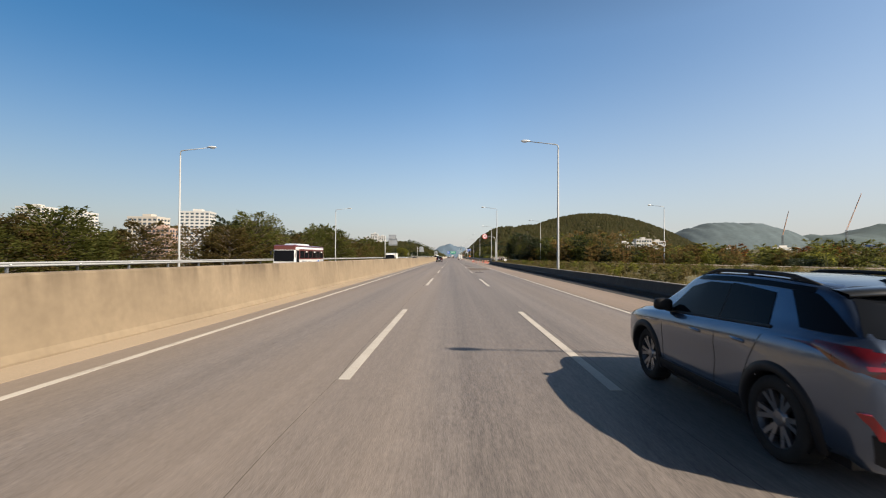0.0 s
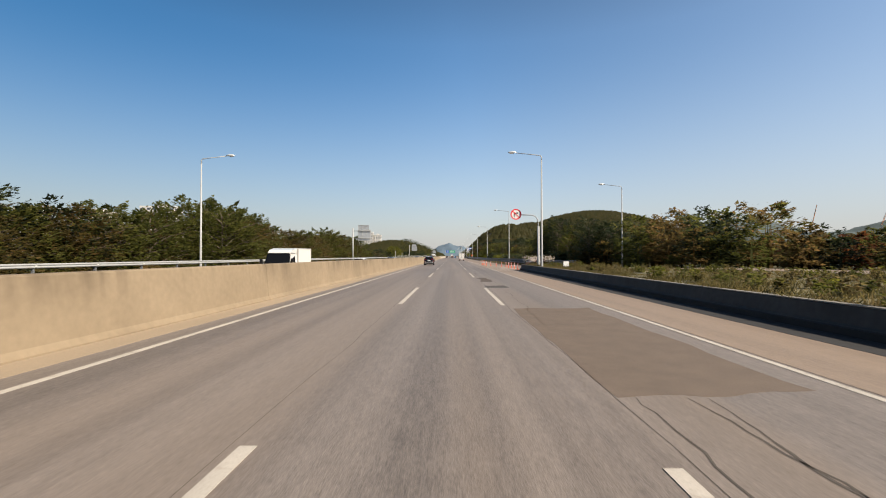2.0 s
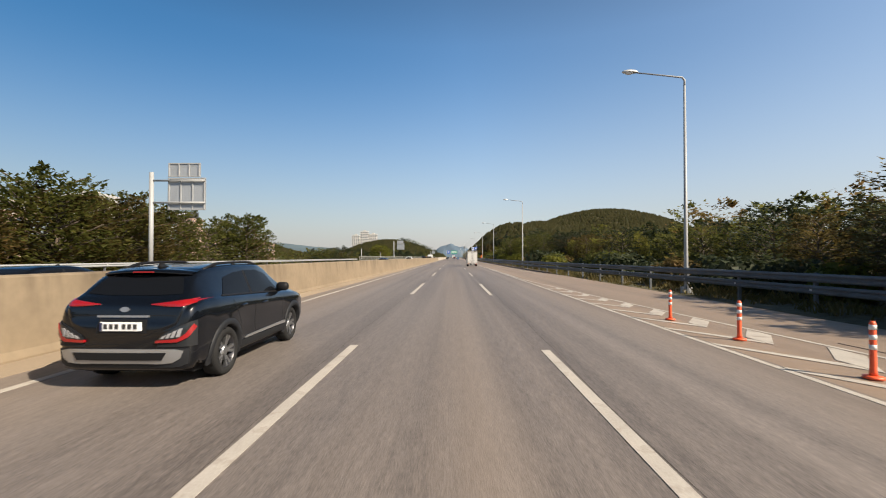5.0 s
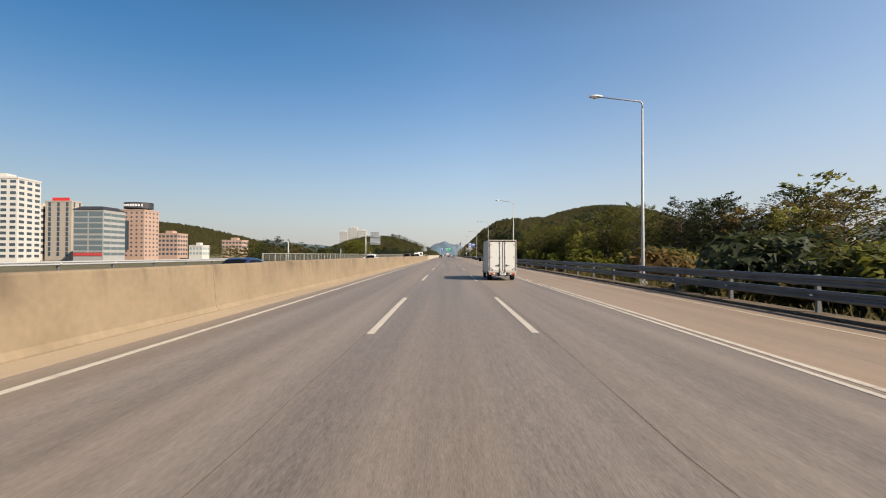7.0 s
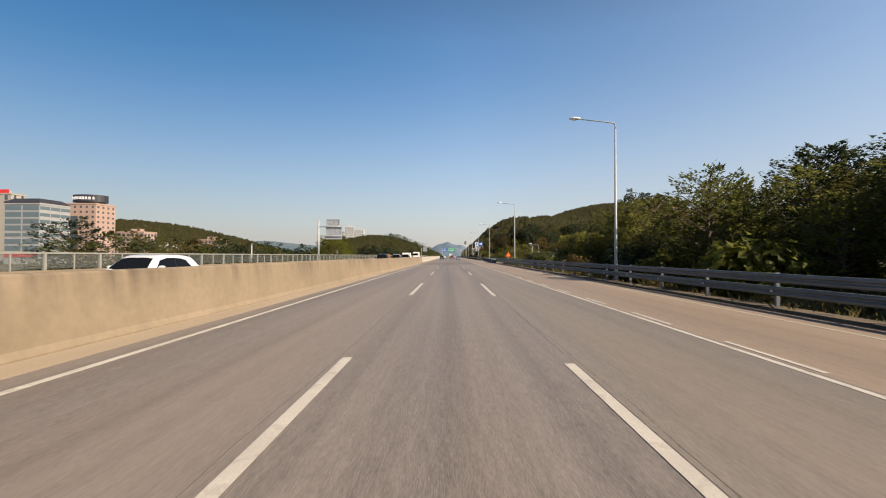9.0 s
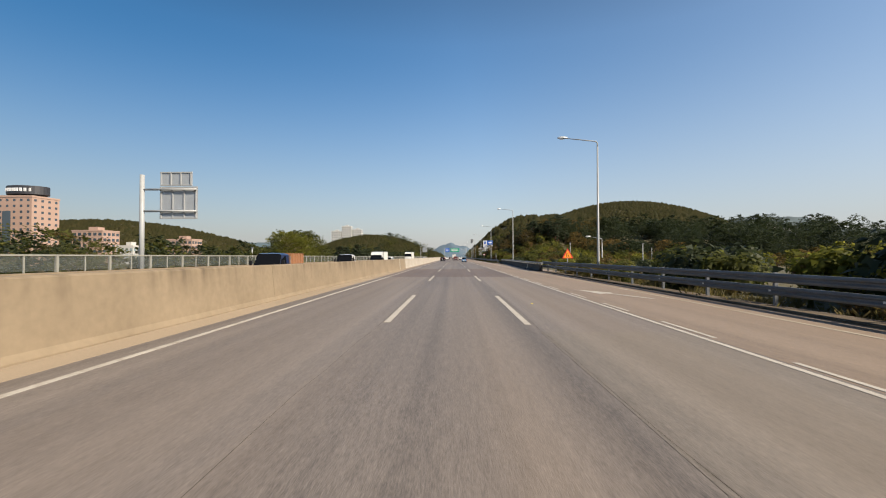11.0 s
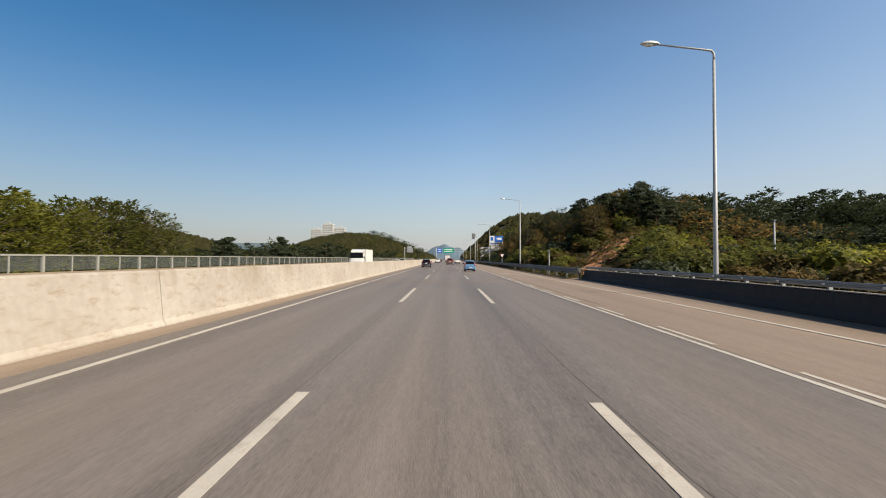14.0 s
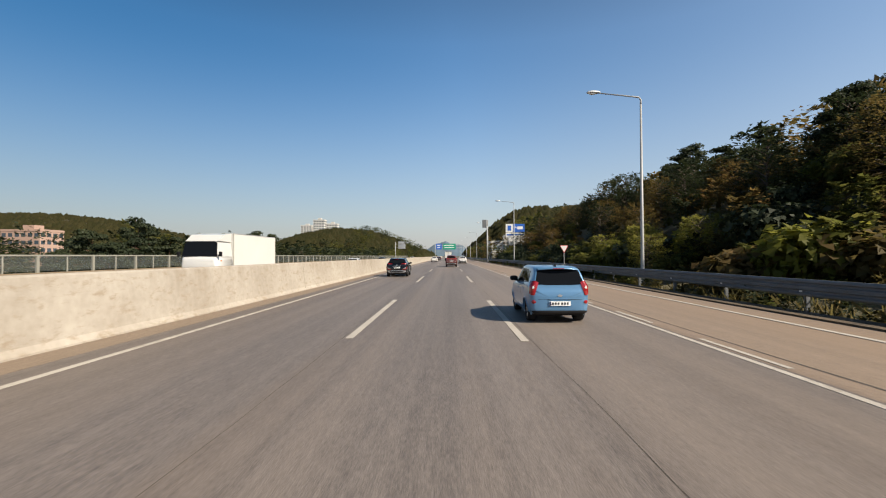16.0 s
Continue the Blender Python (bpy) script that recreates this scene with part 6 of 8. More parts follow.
def plate(parent, x, y, z, w=0.52, h=0.11, facing=-1, rx=0):
    bm = bmesh.new()
    box(bm, -w / 2, w / 2, -0.008, 0.008, -h / 2, h / 2, 0.004)
    pl = part("number_plate", bm, PLATE_W, parent, "white number plate")
    pl.matrix_basis = pose(x, y, z, rx, 0, 0)
    for k in range(6):
        x0 = -w * 0.40 + w * 0.135 * k + (0.02 if k > 2 else 0)
        bm = bmesh.new()
        box(bm, x0, x0 + w * 0.085, facing * 0.011 - 0.002, facing * 0.011 + 0.002, -h * 0.28, h * 0.28)
        part("plate_bar", bm, PLATE_K, pl, "dark bar")
    bm = bmesh.new()
    box(bm, -w / 2 + 0.004, -w / 2 + 0.035, facing * 0.0105 - 0.002, facing * 0.0105 + 0.002, -h / 2 + 0.006, h / 2 - 0.006)
    part("plate_band", bm, P_NAVY, pl, "blue band")
    return pl


def tracks(keys, y):
    """Smooth values between stations; keys: (y, a, b, ...)."""
    k = np.array(keys, float)
    ys, vs = k[:, 0], k[:, 1:]
    m = np.gradient(vs, ys, axis=0)
    i = int(np.clip(np.searchsorted(ys, y) - 1, 0, len(ys) - 2))
    h = ys[i + 1] - ys[i]
    u = (y - ys[i]) / h
    d = (vs[i + 1] - vs[i]) / h
    m0, m1 = m[i].copy(), m[i + 1].copy()
    for c in range(vs.shape[1]):
        if d[c] == 0:
            m0[c] = m1[c] = 0
        else:
            m0[c] = np.clip(m0[c] / d[c], 0, 2.2) * d[c]
            m1[c] = np.clip(m1[c] / d[c], 0, 2.2) * d[c]
    return (2 * u ** 3 - 3 * u ** 2 + 1) * vs[i] + (u ** 3 - 2 * u ** 2 + u) * h * m0 + (3 * u ** 2 - 2 * u ** 3) * vs[i + 1] + (u ** 3 - u ** 2) * h * m1


def resample(pts, n):
    p = [Vector(q) for q in pts]
    d = [0.0]
    for a, b in zip(p, p[1:]):
        d.append(d[-1] + (b - a).length)
    out = []
    for i in range(n + 1):
        s = d[-1] * i / n
        k = min(max(1, sum(1 for x in d[1:] if x < s - 1e-9) + 1), len(p) - 1)
        f = (s - d[k - 1]) / max(1e-9, d[k] - d[k - 1])
        out.append(p[k - 1].lerp(p[k], f))
    return out


class Shell:
    """The pressed outer skin of a car, with fitted panels cut to lie on it."""

    def __init__(self, keys, W, wheels, r, scoop=0.022):
        self.hw = hw = W / 2
        self.keys = keys
        y0, y1 = keys[0][0], keys[-1][0]
        ys = []
        y = y0
        while y < y1 - 0.004:
            ys.append(y)
            e = min(y - y0, y1 - y)
            y += 0.012 if e < 0.06 else 0.03 if e < 0.3 else 0.055
        ys.append(y1)
        bm = bmesh.new()
        rows = []
        for y in ys:
            zb, zsh, w, zr, wr = tracks(keys, y)
            w, wr = w * hw, wr * hw
            H = zsh - zb
            k = min(1.0, max(0.05, (zr - zsh) / 0.35))
            mid = math.exp(-((y + 0.05) / 0.75) ** 4)
            flare = sum(math.exp(-((y - q) / 0.42) ** 4) for q in wheels) * 0.012
            half = [(0.80 * w, zb), (0.94 * w, zb + 0.025), (0.982 * w, zb + 0.12), (w - 0.35 * scoop * mid + flare * 0.5, zb + 0.32 * H), (w - scoop * mid + flare, zb + 0.50 * H), (w - 0.4 * scoop * mid + flare, zb + 0.64 * H), (w * 1.0 + 0.2 * flare, zb + 0.74 * H), (0.992 * w, zb + 0.86 * H), (0.965 * w, zb + 0.96 * H), (0.93 * w, zsh)]
            zt = zr - 0.065 * k
            for f in (0.04, 0.3, 0.6, 0.9, 1.0):
                half.append((0.915 * w + (wr - 0.915 * w) * f, zsh + (zt - zsh) * f))
            half += [(0.965 * wr, zr - 0.035 * k), (0.86 * wr, zr - 0.012 * k), (0.5 * wr, zr - 0.002 * k), (0.0, zr)]
            full = half + [(-x, z) for x, z in half[-2::-1]]
            rows.append([bm.verts.new((x, y, z)) for x, z in full])
        n = len(rows[0])
        for a, b in zip(rows, rows[1:]):
            for q in range(n):
                bm.faces.new((a[q], a[(q + 1) % n], b[(q + 1) % n], b[q]))
        # rounded ends
        for row, sgn in ((rows[0], -1), (rows[-1], 1)):
            c = Vector((0, row[0].co.y, (min(v.co.z for v in row) + max(v.co.z for v in row)) / 2))
            prev = row
            for f, dy in ((0.93, 0.012), (0.75, 0.028), (0.4, 0.036)):
                cur = [bm.verts.new((v.co.x * f, v.co.y + sgn * dy, c.z + (v.co.z - c.z) * f)) for v in row]
                for q in range(n):
                    vs = (prev[q], prev[(q + 1) % n], cur[(q + 1) % n], cur[q])
                    bm.faces.new(vs if sgn > 0 else vs[::-1])
                prev = cur
            bm.faces.new(prev if sgn < 0 else prev[::-1])
        bmesh.ops.recalc_face_normals(bm, faces=bm.faces)
        self.tree = BVHTree.FromBMesh(bm)
        dead = []
        for f in bm.faces:
            c = f.calc_center_median()
            if abs(c.x) > hw * 0.6:
                for q in wheels:
                    if math.hypot(c.y - q, c.z - r) < r + 0.065:
                        dead.append(f)
        bmesh.ops.delete(bm, geom=list(set(dead)), context="FACES")
        self.bm = bm

    def at(self, side, u, z):
        """A point of the skin seen from one side: rear and front (u = x), left and right (u = y), top (u = x, z = y)."""
        o, d = {"rear": ((u, -9, z), (0, 1, 0)), "front": ((u, 9, z), (0, -1, 0)), "left": ((-9, u, z), (1, 0, 0)), "right": ((9, u, z), (-1, 0, 0)), "top": ((u, z, 9), (0, 0, -1))}[side]
        p, nrm, i, dist = self.tree.ray_cast(Vector(o), Vector(d))
        if p is None:
            p, nrm, i, dist = self.tree.find_nearest(Vector((o[0] * (abs(d[0]) < 0.5), o[1] * (abs(d[1]) < 0.5), o[2] * (abs(d[2]) < 0.5))))
            nrm = -Vector(d)
        if nrm.dot(Vector(d)) > 0:
            nrm = -nrm
        return p, nrm

    def panel(self, side, low, high, off=0.006, n=12, m=4, skirt=0.03, bulge=0.0):
        """A fitted panel between two outlines, off the skin, with a turned-in edge."""
        bm = bmesh.new()
        a, b = resample([(x, z, 0) for x, z in low], n), resample([(x, z, 0) for x, z in high], n)
        grid = []
        for j in range(m + 1):
            row = []
            for i in range(n + 1):
                q = a[i].lerp(b[i], j / m)
                p, nr = self.at(side, q.x, q.y)
                e = off + bulge * math.sin(math.pi * j / m) * math.sin(math.pi * i / n)
                row.append((bm.verts.new(p + nr * e), p - nr * skirt))
            grid.append(row)
        for r0, r1 in zip(grid, grid[1:]):
            for i in range(n):
                bm.faces.new((r0[i][0], r0[i + 1][0], r1[i + 1][0], r1[i][0]))
        ring = grid[0] + [g[-1] for g in grid[1:]] + grid[-1][-2::-1] + [g[0] for g in grid[-2:0:-1]]
        inner = [bm.verts.new(p) for v, p in ring]
        outer = [bm.verts.new(v.co) for v, p in ring]
        for i in range(len(ring)):
            k = (i + 1) % len(ring)
            if (ring[i][0].co - ring[k][0].co).length > 1e-6:
                bm.faces.new((outer[i], inner[i], inner[k], outer[k]))
        bmesh.ops.recalc_face_normals(bm, faces=bm.faces)
        return bm


def flip(pts, s):
    return [(s * x, z) for x, z in pts]


def car(name, label, at, style, W, wheels, r, paint, clad=None, tail="slim", category="car", spoiler=True, rails=False, plate_z=0.78, roof_mat=None, fin=True, rim_mat=None, spokes=5, floating=None):
    """A car that points along +y."""
    th = thing(name, label, category, at)
    hw = W / 2
    keys, win = style["keys"], style["windows"]
    sk = Shell(keys, W, wheels, r)
    y0, y1 = keys[0][0], keys[-1][0]
    body = part("body", sk.bm, paint, th, smooth=True)

    def fit(nm, side, low, high, m, lb="", off=0.006, parent=None, n=12, mm=4, skirt=0.03, bulge=0.0):
        return part(nm, sk.panel(side, low, high, off, n, mm, skirt, bulge), m, parent or th, lb, smooth=True)

    belt = lambda y: float(tracks(keys, y)[1])
    roof = lambda y: float(tracks(keys, y)[3])
    # glass
    zb, zt, xb, xt = style["rear_glass"]
    fit("rear_window", "rear", [(-xb * hw, zb + 0.02), (-xb * hw * 0.5, zb), (xb * hw * 0.5, zb), (xb * hw, zb + 0.02)], [(-xt * hw, zt - 0.03), (-xt * hw * 0.5, zt), (xt * hw * 0.5, zt), (xt * hw, zt - 0.03)], CGLASS, "dark tinted rear window", n=16, mm=6)
    zb, zt, xb, xt = style["screen"]
    fit("windscreen", "front", [(-xb * hw, zb + 0.04), (-xb * hw * 0.5, zb), (xb * hw * 0.5, zb), (xb * hw, zb + 0.04)], [(-xt * hw, zt - 0.03), (-xt * hw * 0.5, zt), (xt * hw * 0.5, zt), (xt * hw, zt - 0.03)], CGLASS, "dark windscreen", n=16, mm=6)
    for s, side in ((-1, "left"), (1, "right")):
        for a, b, a1, b1, top in win:
            lo = [(a, belt(a) + 0.035), ((a + b) / 2, belt((a + b) / 2) + 0.03), (b, belt(b) + 0.03)]
            hi = [(a1, top[0]), ((a1 + b1) / 2, top[1]), (b1, top[2])]
            fit("side_window", side, lo, hi, CGLASS, "dark tinted glass", n=10, mm=4)
        a, b = win[0][0] - 0.04, win[-1][1] + 0.03
        fit("belt_trim", side, [(a, belt(a) + 0.008), (b, belt(b) + 0.008)], [(a, belt(a) + 0.032), (b, belt(b) + 0.030)], BLACKP, off=0.01, mm=1)
        for (p, q) in zip(win, win[1:]):
            fit("pillar_trim", side, [(p[1] + 0.004, belt(p[1]) + 0.035), (q[0] - 0.004, belt(q[0]) + 0.035)], [(p[3] + 0.004, p[4][2]), (q[2] - 0.004, q[4][0])], BLACKP, off=0.005, n=2)
        if floating:
            fit("roof_edge", side, [(-1.40, 1.425), (-0.9, 1.452), (-0.36, 1.465), (0.34, 1.455)], [(-1.40, 1.468), (-0.9, 1.497), (-0.36, 1.515), (0.30, 1.50)], floating, "gloss black roof edge", off=0.007, n=16, mm=2)
            fit("rear_quarter", side, [(-1.90, belt(-1.9) + 0.06), (-1.70, belt(-1.7) + 0.045), (-1.44, belt(-1.44) + 0.05)], [(-1.66, 1.30), (-1.45, 1.42), (-1.18, 1.435)], floating, "gloss black rear quarter panel", off=0.007, n=12, mm=6)
        # shut lines
        for ya, z0, yb, z1 in style["seams"]:
            fit("door_seam", side, [(ya - 0.006, z0), (yb - 0.006, z1)], [(ya + 0.006, z0), (yb + 0.006, z1)], BLACKP, off=0.0012, n=10, mm=1, skirt=0.01)
        for yh, zh in style["handles"]:
            fit("door_handle", side, [(yh - 0.10, zh - 0.018), (yh + 0.10, zh - 0.012)], [(yh - 0.10, zh + 0.014), (yh + 0.10, zh + 0.018)], paint, off=0.012, n=6, mm=3, bulge=0.022)
        # mirror
        ym = style["mirror"]
        p, nr = sk.at(side, ym, belt(ym) + 0.03)
        bm = bmesh.new()
        bmesh.ops.create_uvsphere(bm, u_segments=14, v_segments=10, radius=1.0)
        for v in bm.verts:
            q = v.co
            v.co = Vector((p.x + s * 0.115 + 0.115 * math.copysign(abs(q.x) ** 0.7, q.x), ym + 0.075 * math.copysign(abs(q.y) ** 0.8, q.y) - s * 0 + 0.02, p.z + 0.075 + 0.078 * math.copysign(abs(q.z) ** 0.65, q.z)))
        box(bm, min(p.x - s * 0.03, p.x + s * 0.08), max(p.x - s * 0.03, p.x + s * 0.08), ym - 0.01, ym + 0.06, p.z - 0.01, p.z + 0.035)
        part("mirror", bm, BLACKP if clad or style is HATCH else paint, th, smooth=True)
        # sills
        ya, yb = wheels[0] + r + 0.09, wheels[1] - r - 0.09
        zs0 = keys[5][1]
        fit("sill", side, [(ya, zs0 + 0.0), (yb, zs0 + 0.0)], [(ya, zs0 + 0.15), (yb, zs0 + 0.15)], clad or paint, off=0.014, n=10)
        if clad is GREYP:
            fit("sill_strip", side, [(ya + 0.12, zs0 + 0.165), (yb - 0.02, zs0 + 0.175)], [(ya + 0.2, zs0 + 0.195), (yb - 0.02, zs0 + 0.225)], SILVERP, "satin silver sill strip", off=0.016, n=8, mm=2)
        for yw in wheels:
            px = [sk.at(side, yw + math.cos(radians(a)) * (r + 0.12), max(r + math.sin(radians(a)) * (r + 0.12), zs0 + 0.02)) for a in range(-10, 191, 10)]
            wx = sum(abs(p.x) for p, q in px) / len(px)
            r1 = r + (0.125 if clad else 0.085)
            bm = bmesh.new()
            rings = []
            for a in range(-14, 195, 8):
                c, sn = math.cos(radians(a)), math.sin(radians(a))
                ring = []
                for rr, dx in ((r1, -0.01), (r1 - 0.006, 0.012), (r + 0.05, 0.018), (r + 0.032, 0.006), (r + 0.03, -0.10)):
                    yy, zz = yw + c * rr, max(0.16, r + sn * rr)
                    p, q = sk.at(side, yy, max(zz, zs0 + 0.03))
                    xx = abs(p.x) if abs(p.x) > hw * 0.6 else wx
                    ring.append(bm.verts.new((s * (xx + dx), yy, zz)))
                rings.append(ring)
            for p, q in zip(rings, rings[1:]):
                for k in range(4):
                    bm.faces.new((p[k], p[k + 1], q[k + 1], q[k]))
            bmesh.ops.recalc_face_normals(bm, faces=bm.faces)
            part("wheel_arch", bm, clad or paint, th, smooth=True)
            bm = bmesh.new()
            lathe_x(bm, [(wx - 0.30, 0.01), (wx - 0.30, r + 0.045), (wx - 0.02, r + 0.045)], 24, s)
            for v in bm.verts:
                v.co.y += yw
                v.co.z = max(0.2, v.co.z + r)
            part("wheel_well", bm, BLACKP, th)
            wheel(th, s * (wx - 0.105), yw, r, 0.22, s, spokes, rim_mat)
        # headlights
        hz = keys[-3][2] - 0.02
        fit("headlight", "front", flip([(hw * 0.45, hz - 0.11), (hw * 0.88, hz - 0.08)], s), flip([(hw * 0.42, hz - 0.02), (hw * 0.90, hz + 0.035)], s), LAMPC, "clear headlight", off=0.008, n=8, mm=3, bulge=0.01)
        if not style.get("plain_rear"):
            rear_lamps(fit, s, side, hw, tail, clad, paint, th, y0)
    # front
    gz = keys[-3][2] - 0.1
    gr = fit("grille", "front", [(-hw * 0.55, gz - 0.28), (hw * 0.55, gz - 0.28)], [(-hw * 0.62, gz - 0.08), (hw * 0.62, gz - 0.08)], BLACKP, "black grille", off=0.008)
    fit("front_lip", "front", [(-hw * 0.8, keys[-2][1] - 0.02), (hw * 0.8, keys[-2][1] - 0.02)], [(-hw * 0.82, keys[-2][1] + 0.06), (hw * 0.82, keys[-2][1] + 0.06)], clad or BLACKP, off=0.012, mm=2)
    plate(th, 0, y1 + 0.05, 0.5, facing=1)
    # rear
    bz = style.get("bumper", (0.30, 0.52))
    bp = fit("rear_bumper", "rear", [(-hw * 0.88, bz[0] + 0.04), (-hw * 0.78, bz[0]), (hw * 0.78, bz[0]), (hw * 0.88, bz[0] + 0.04)], [(-hw * 0.90, bz[1]), (-hw * 0.75, bz[1] + 0.01), (hw * 0.75, bz[1] + 0.01), (hw * 0.90, bz[1])], clad or BLACKP, "lower rear bumper", off=0.014, n=18, bulge=0.02)
    if clad:
        sp = fit("skid_plate", "rear", [(-hw * 0.80, 0.41), (-hw * 0.70, 0.35), (hw * 0.70, 0.35), (hw * 0.80, 0.41)], [(-hw * 0.84, 0.50), (-hw * 0.72, 0.525), (hw * 0.72, 0.525), (hw * 0.84, 0.50)], SILVERP, "satin silver skid plate", off=0.03, n=16, bulge=0.012)
        fit("slot", "rear", [(-hw * 0.58, 0.395), (hw * 0.58, 0.395)], [(-hw * 0.64, 0.485), (hw * 0.64, 0.485)], BLACKP, off=0.046, parent=sp, n=12, mm=2)
    p, nr = sk.at("rear", 0, plate_z)
    fit("plate_recess", "rear", [(-0.32, plate_z - 0.085), (0.32, plate_z - 0.085)], [(-0.30, plate_z + 0.085), (0.30, plate_z + 0.085)], BLACKP if clad else paint, off=0.004, n=6)
    plate(th, 0, p.y - 0.02, plate_z)
    fit("plate_garnish", "rear", [(-hw * 0.36, plate_z + 0.105), (hw * 0.36, plate_z + 0.105)], [(-hw * 0.36, plate_z + 0.13), (hw * 0.36, plate_z + 0.13)], SILVERP if clad else paint, off=0.02, mm=2)
    zbd = plate_z + 0.20
    fit("badge", "rear", [(-0.065, zbd), (-0.03, zbd - 0.028), (0.03, zbd - 0.028), (0.065, zbd)], [(-0.065, zbd + 0.002), (-0.03, zbd + 0.03), (0.03, zbd + 0.03), (0.065, zbd + 0.002)], SILVERP, "plain oval badge", off=0.01, n=8, mm=2)
    for z in style.get("rear_seams", ()):
        fit("tailgate_seam", "rear", [(-hw * 0.72, z - 0.004), (hw * 0.72, z - 0.004)], [(-hw * 0.72, z + 0.004), (hw * 0.72, z + 0.004)], BLACKP, off=0.0015, n=16, mm=1, skirt=0.01)
    if spoiler:
        ys_, zs_ = style["spoiler"]
        bm = bmesh.new()
        prev = None
        for i in range(13):
            u = -1 + i / 6
            x = u * hw * 0.66
            drop = 0.035 * u * u
            tip = ys_ - 0.27 + 0.10 * abs(u) ** 2.5
            cur = [bm.verts.new((x, y, z - drop)) for y, z in ((ys_ + 0.12, zs_ + 0.004), (ys_ - 0.05, zs_ - 0.002), (tip, zs_ - 0.03), (tip + 0.004, zs_ - 0.055), (ys_ - 0.02, zs_ - 0.06))]
            if prev:
                for k in range(4):
                    bm.faces.new((prev[k], prev[k + 1], cur[k + 1], cur[k]))
            prev = cur
        bmesh.ops.recalc_face_normals(bm, faces=bm.faces)
        spl = part("spoiler", bm, roof_mat or paint, th, smooth=True)
        bm = bmesh.new()
        box(bm, -0.14, 0.14, ys_ - 0.275, ys_ - 0.262, zs_ - 0.052, zs_ - 0.034, 0.004)
        part("brake_light", bm, TAIL, spl, "slim red brake light")
    if roof_mat:
        ya, yb = style["roof"]
        fit("roof_panel", "top", [(-hw * 0.64, ya), (-hw * 0.64, yb)], [(hw * 0.64, ya), (hw * 0.64, yb)], roof_mat, "gloss black roof", off=0.004, n=14, mm=8)
    if rails:
        ya, yb = style["roof"]
        for s in (-1, 1):
            bm = bmesh.new()
            pts = []
            for i in range(13):
                y = ya + 0.12 + (yb - ya - 0.2) * i / 12
                p, nr = sk.at("top", s * hw * 0.635, y)
                e = 0.042 * min(1, 6 * min(i, 12 - i) / 12) - 0.01
                pts.append((p.x, p.y, p.z + e))
            tube(bm, pts, 0.02, 8)
            for i in (2, 6, 10):
                q = pts[i]
                box(bm, q[0] - 0.012, q[0] + 0.012, q[1] - 0.04, q[1] + 0.04, q[2] - 0.06, q[2])
            part("roof_rail", bm, BLACKP, th, smooth=True)
    if fin:
        yf = style["roof"][0] + 0.12
        zf = roof(yf)
        bm = bmesh.new()
        box(bm, -0.03, 0.03, yf - 0.08, yf + 0.12, zf - 0.01, zf + 0.06, 0.02)
        for v in bm.verts:
            if v.co.z > zf + 0.03:
                v.co.x *= 0.3
                v.co.y = yf - 0.06 + (v.co.y - yf + 0.08) * 0.35
        part("antenna", bm, BLACKP, th, "shark-fin antenna")
    if not clad:
        bm = bmesh.new()
        tube(bm, [(hw * 0.62, y0 + 0.04, 0.25), (hw * 0.62, y0 + 0.3, 0.25)], 0.035, 12)
        part("exhaust", bm, BLACKP, th)
    bm = bmesh.new()
    box(bm, -hw * 0.8, hw * 0.8, y0 + 0.3, y1 - 0.3, 0.17, 0.34)
    part("underbody", bm, BLACKP, th)
    return th


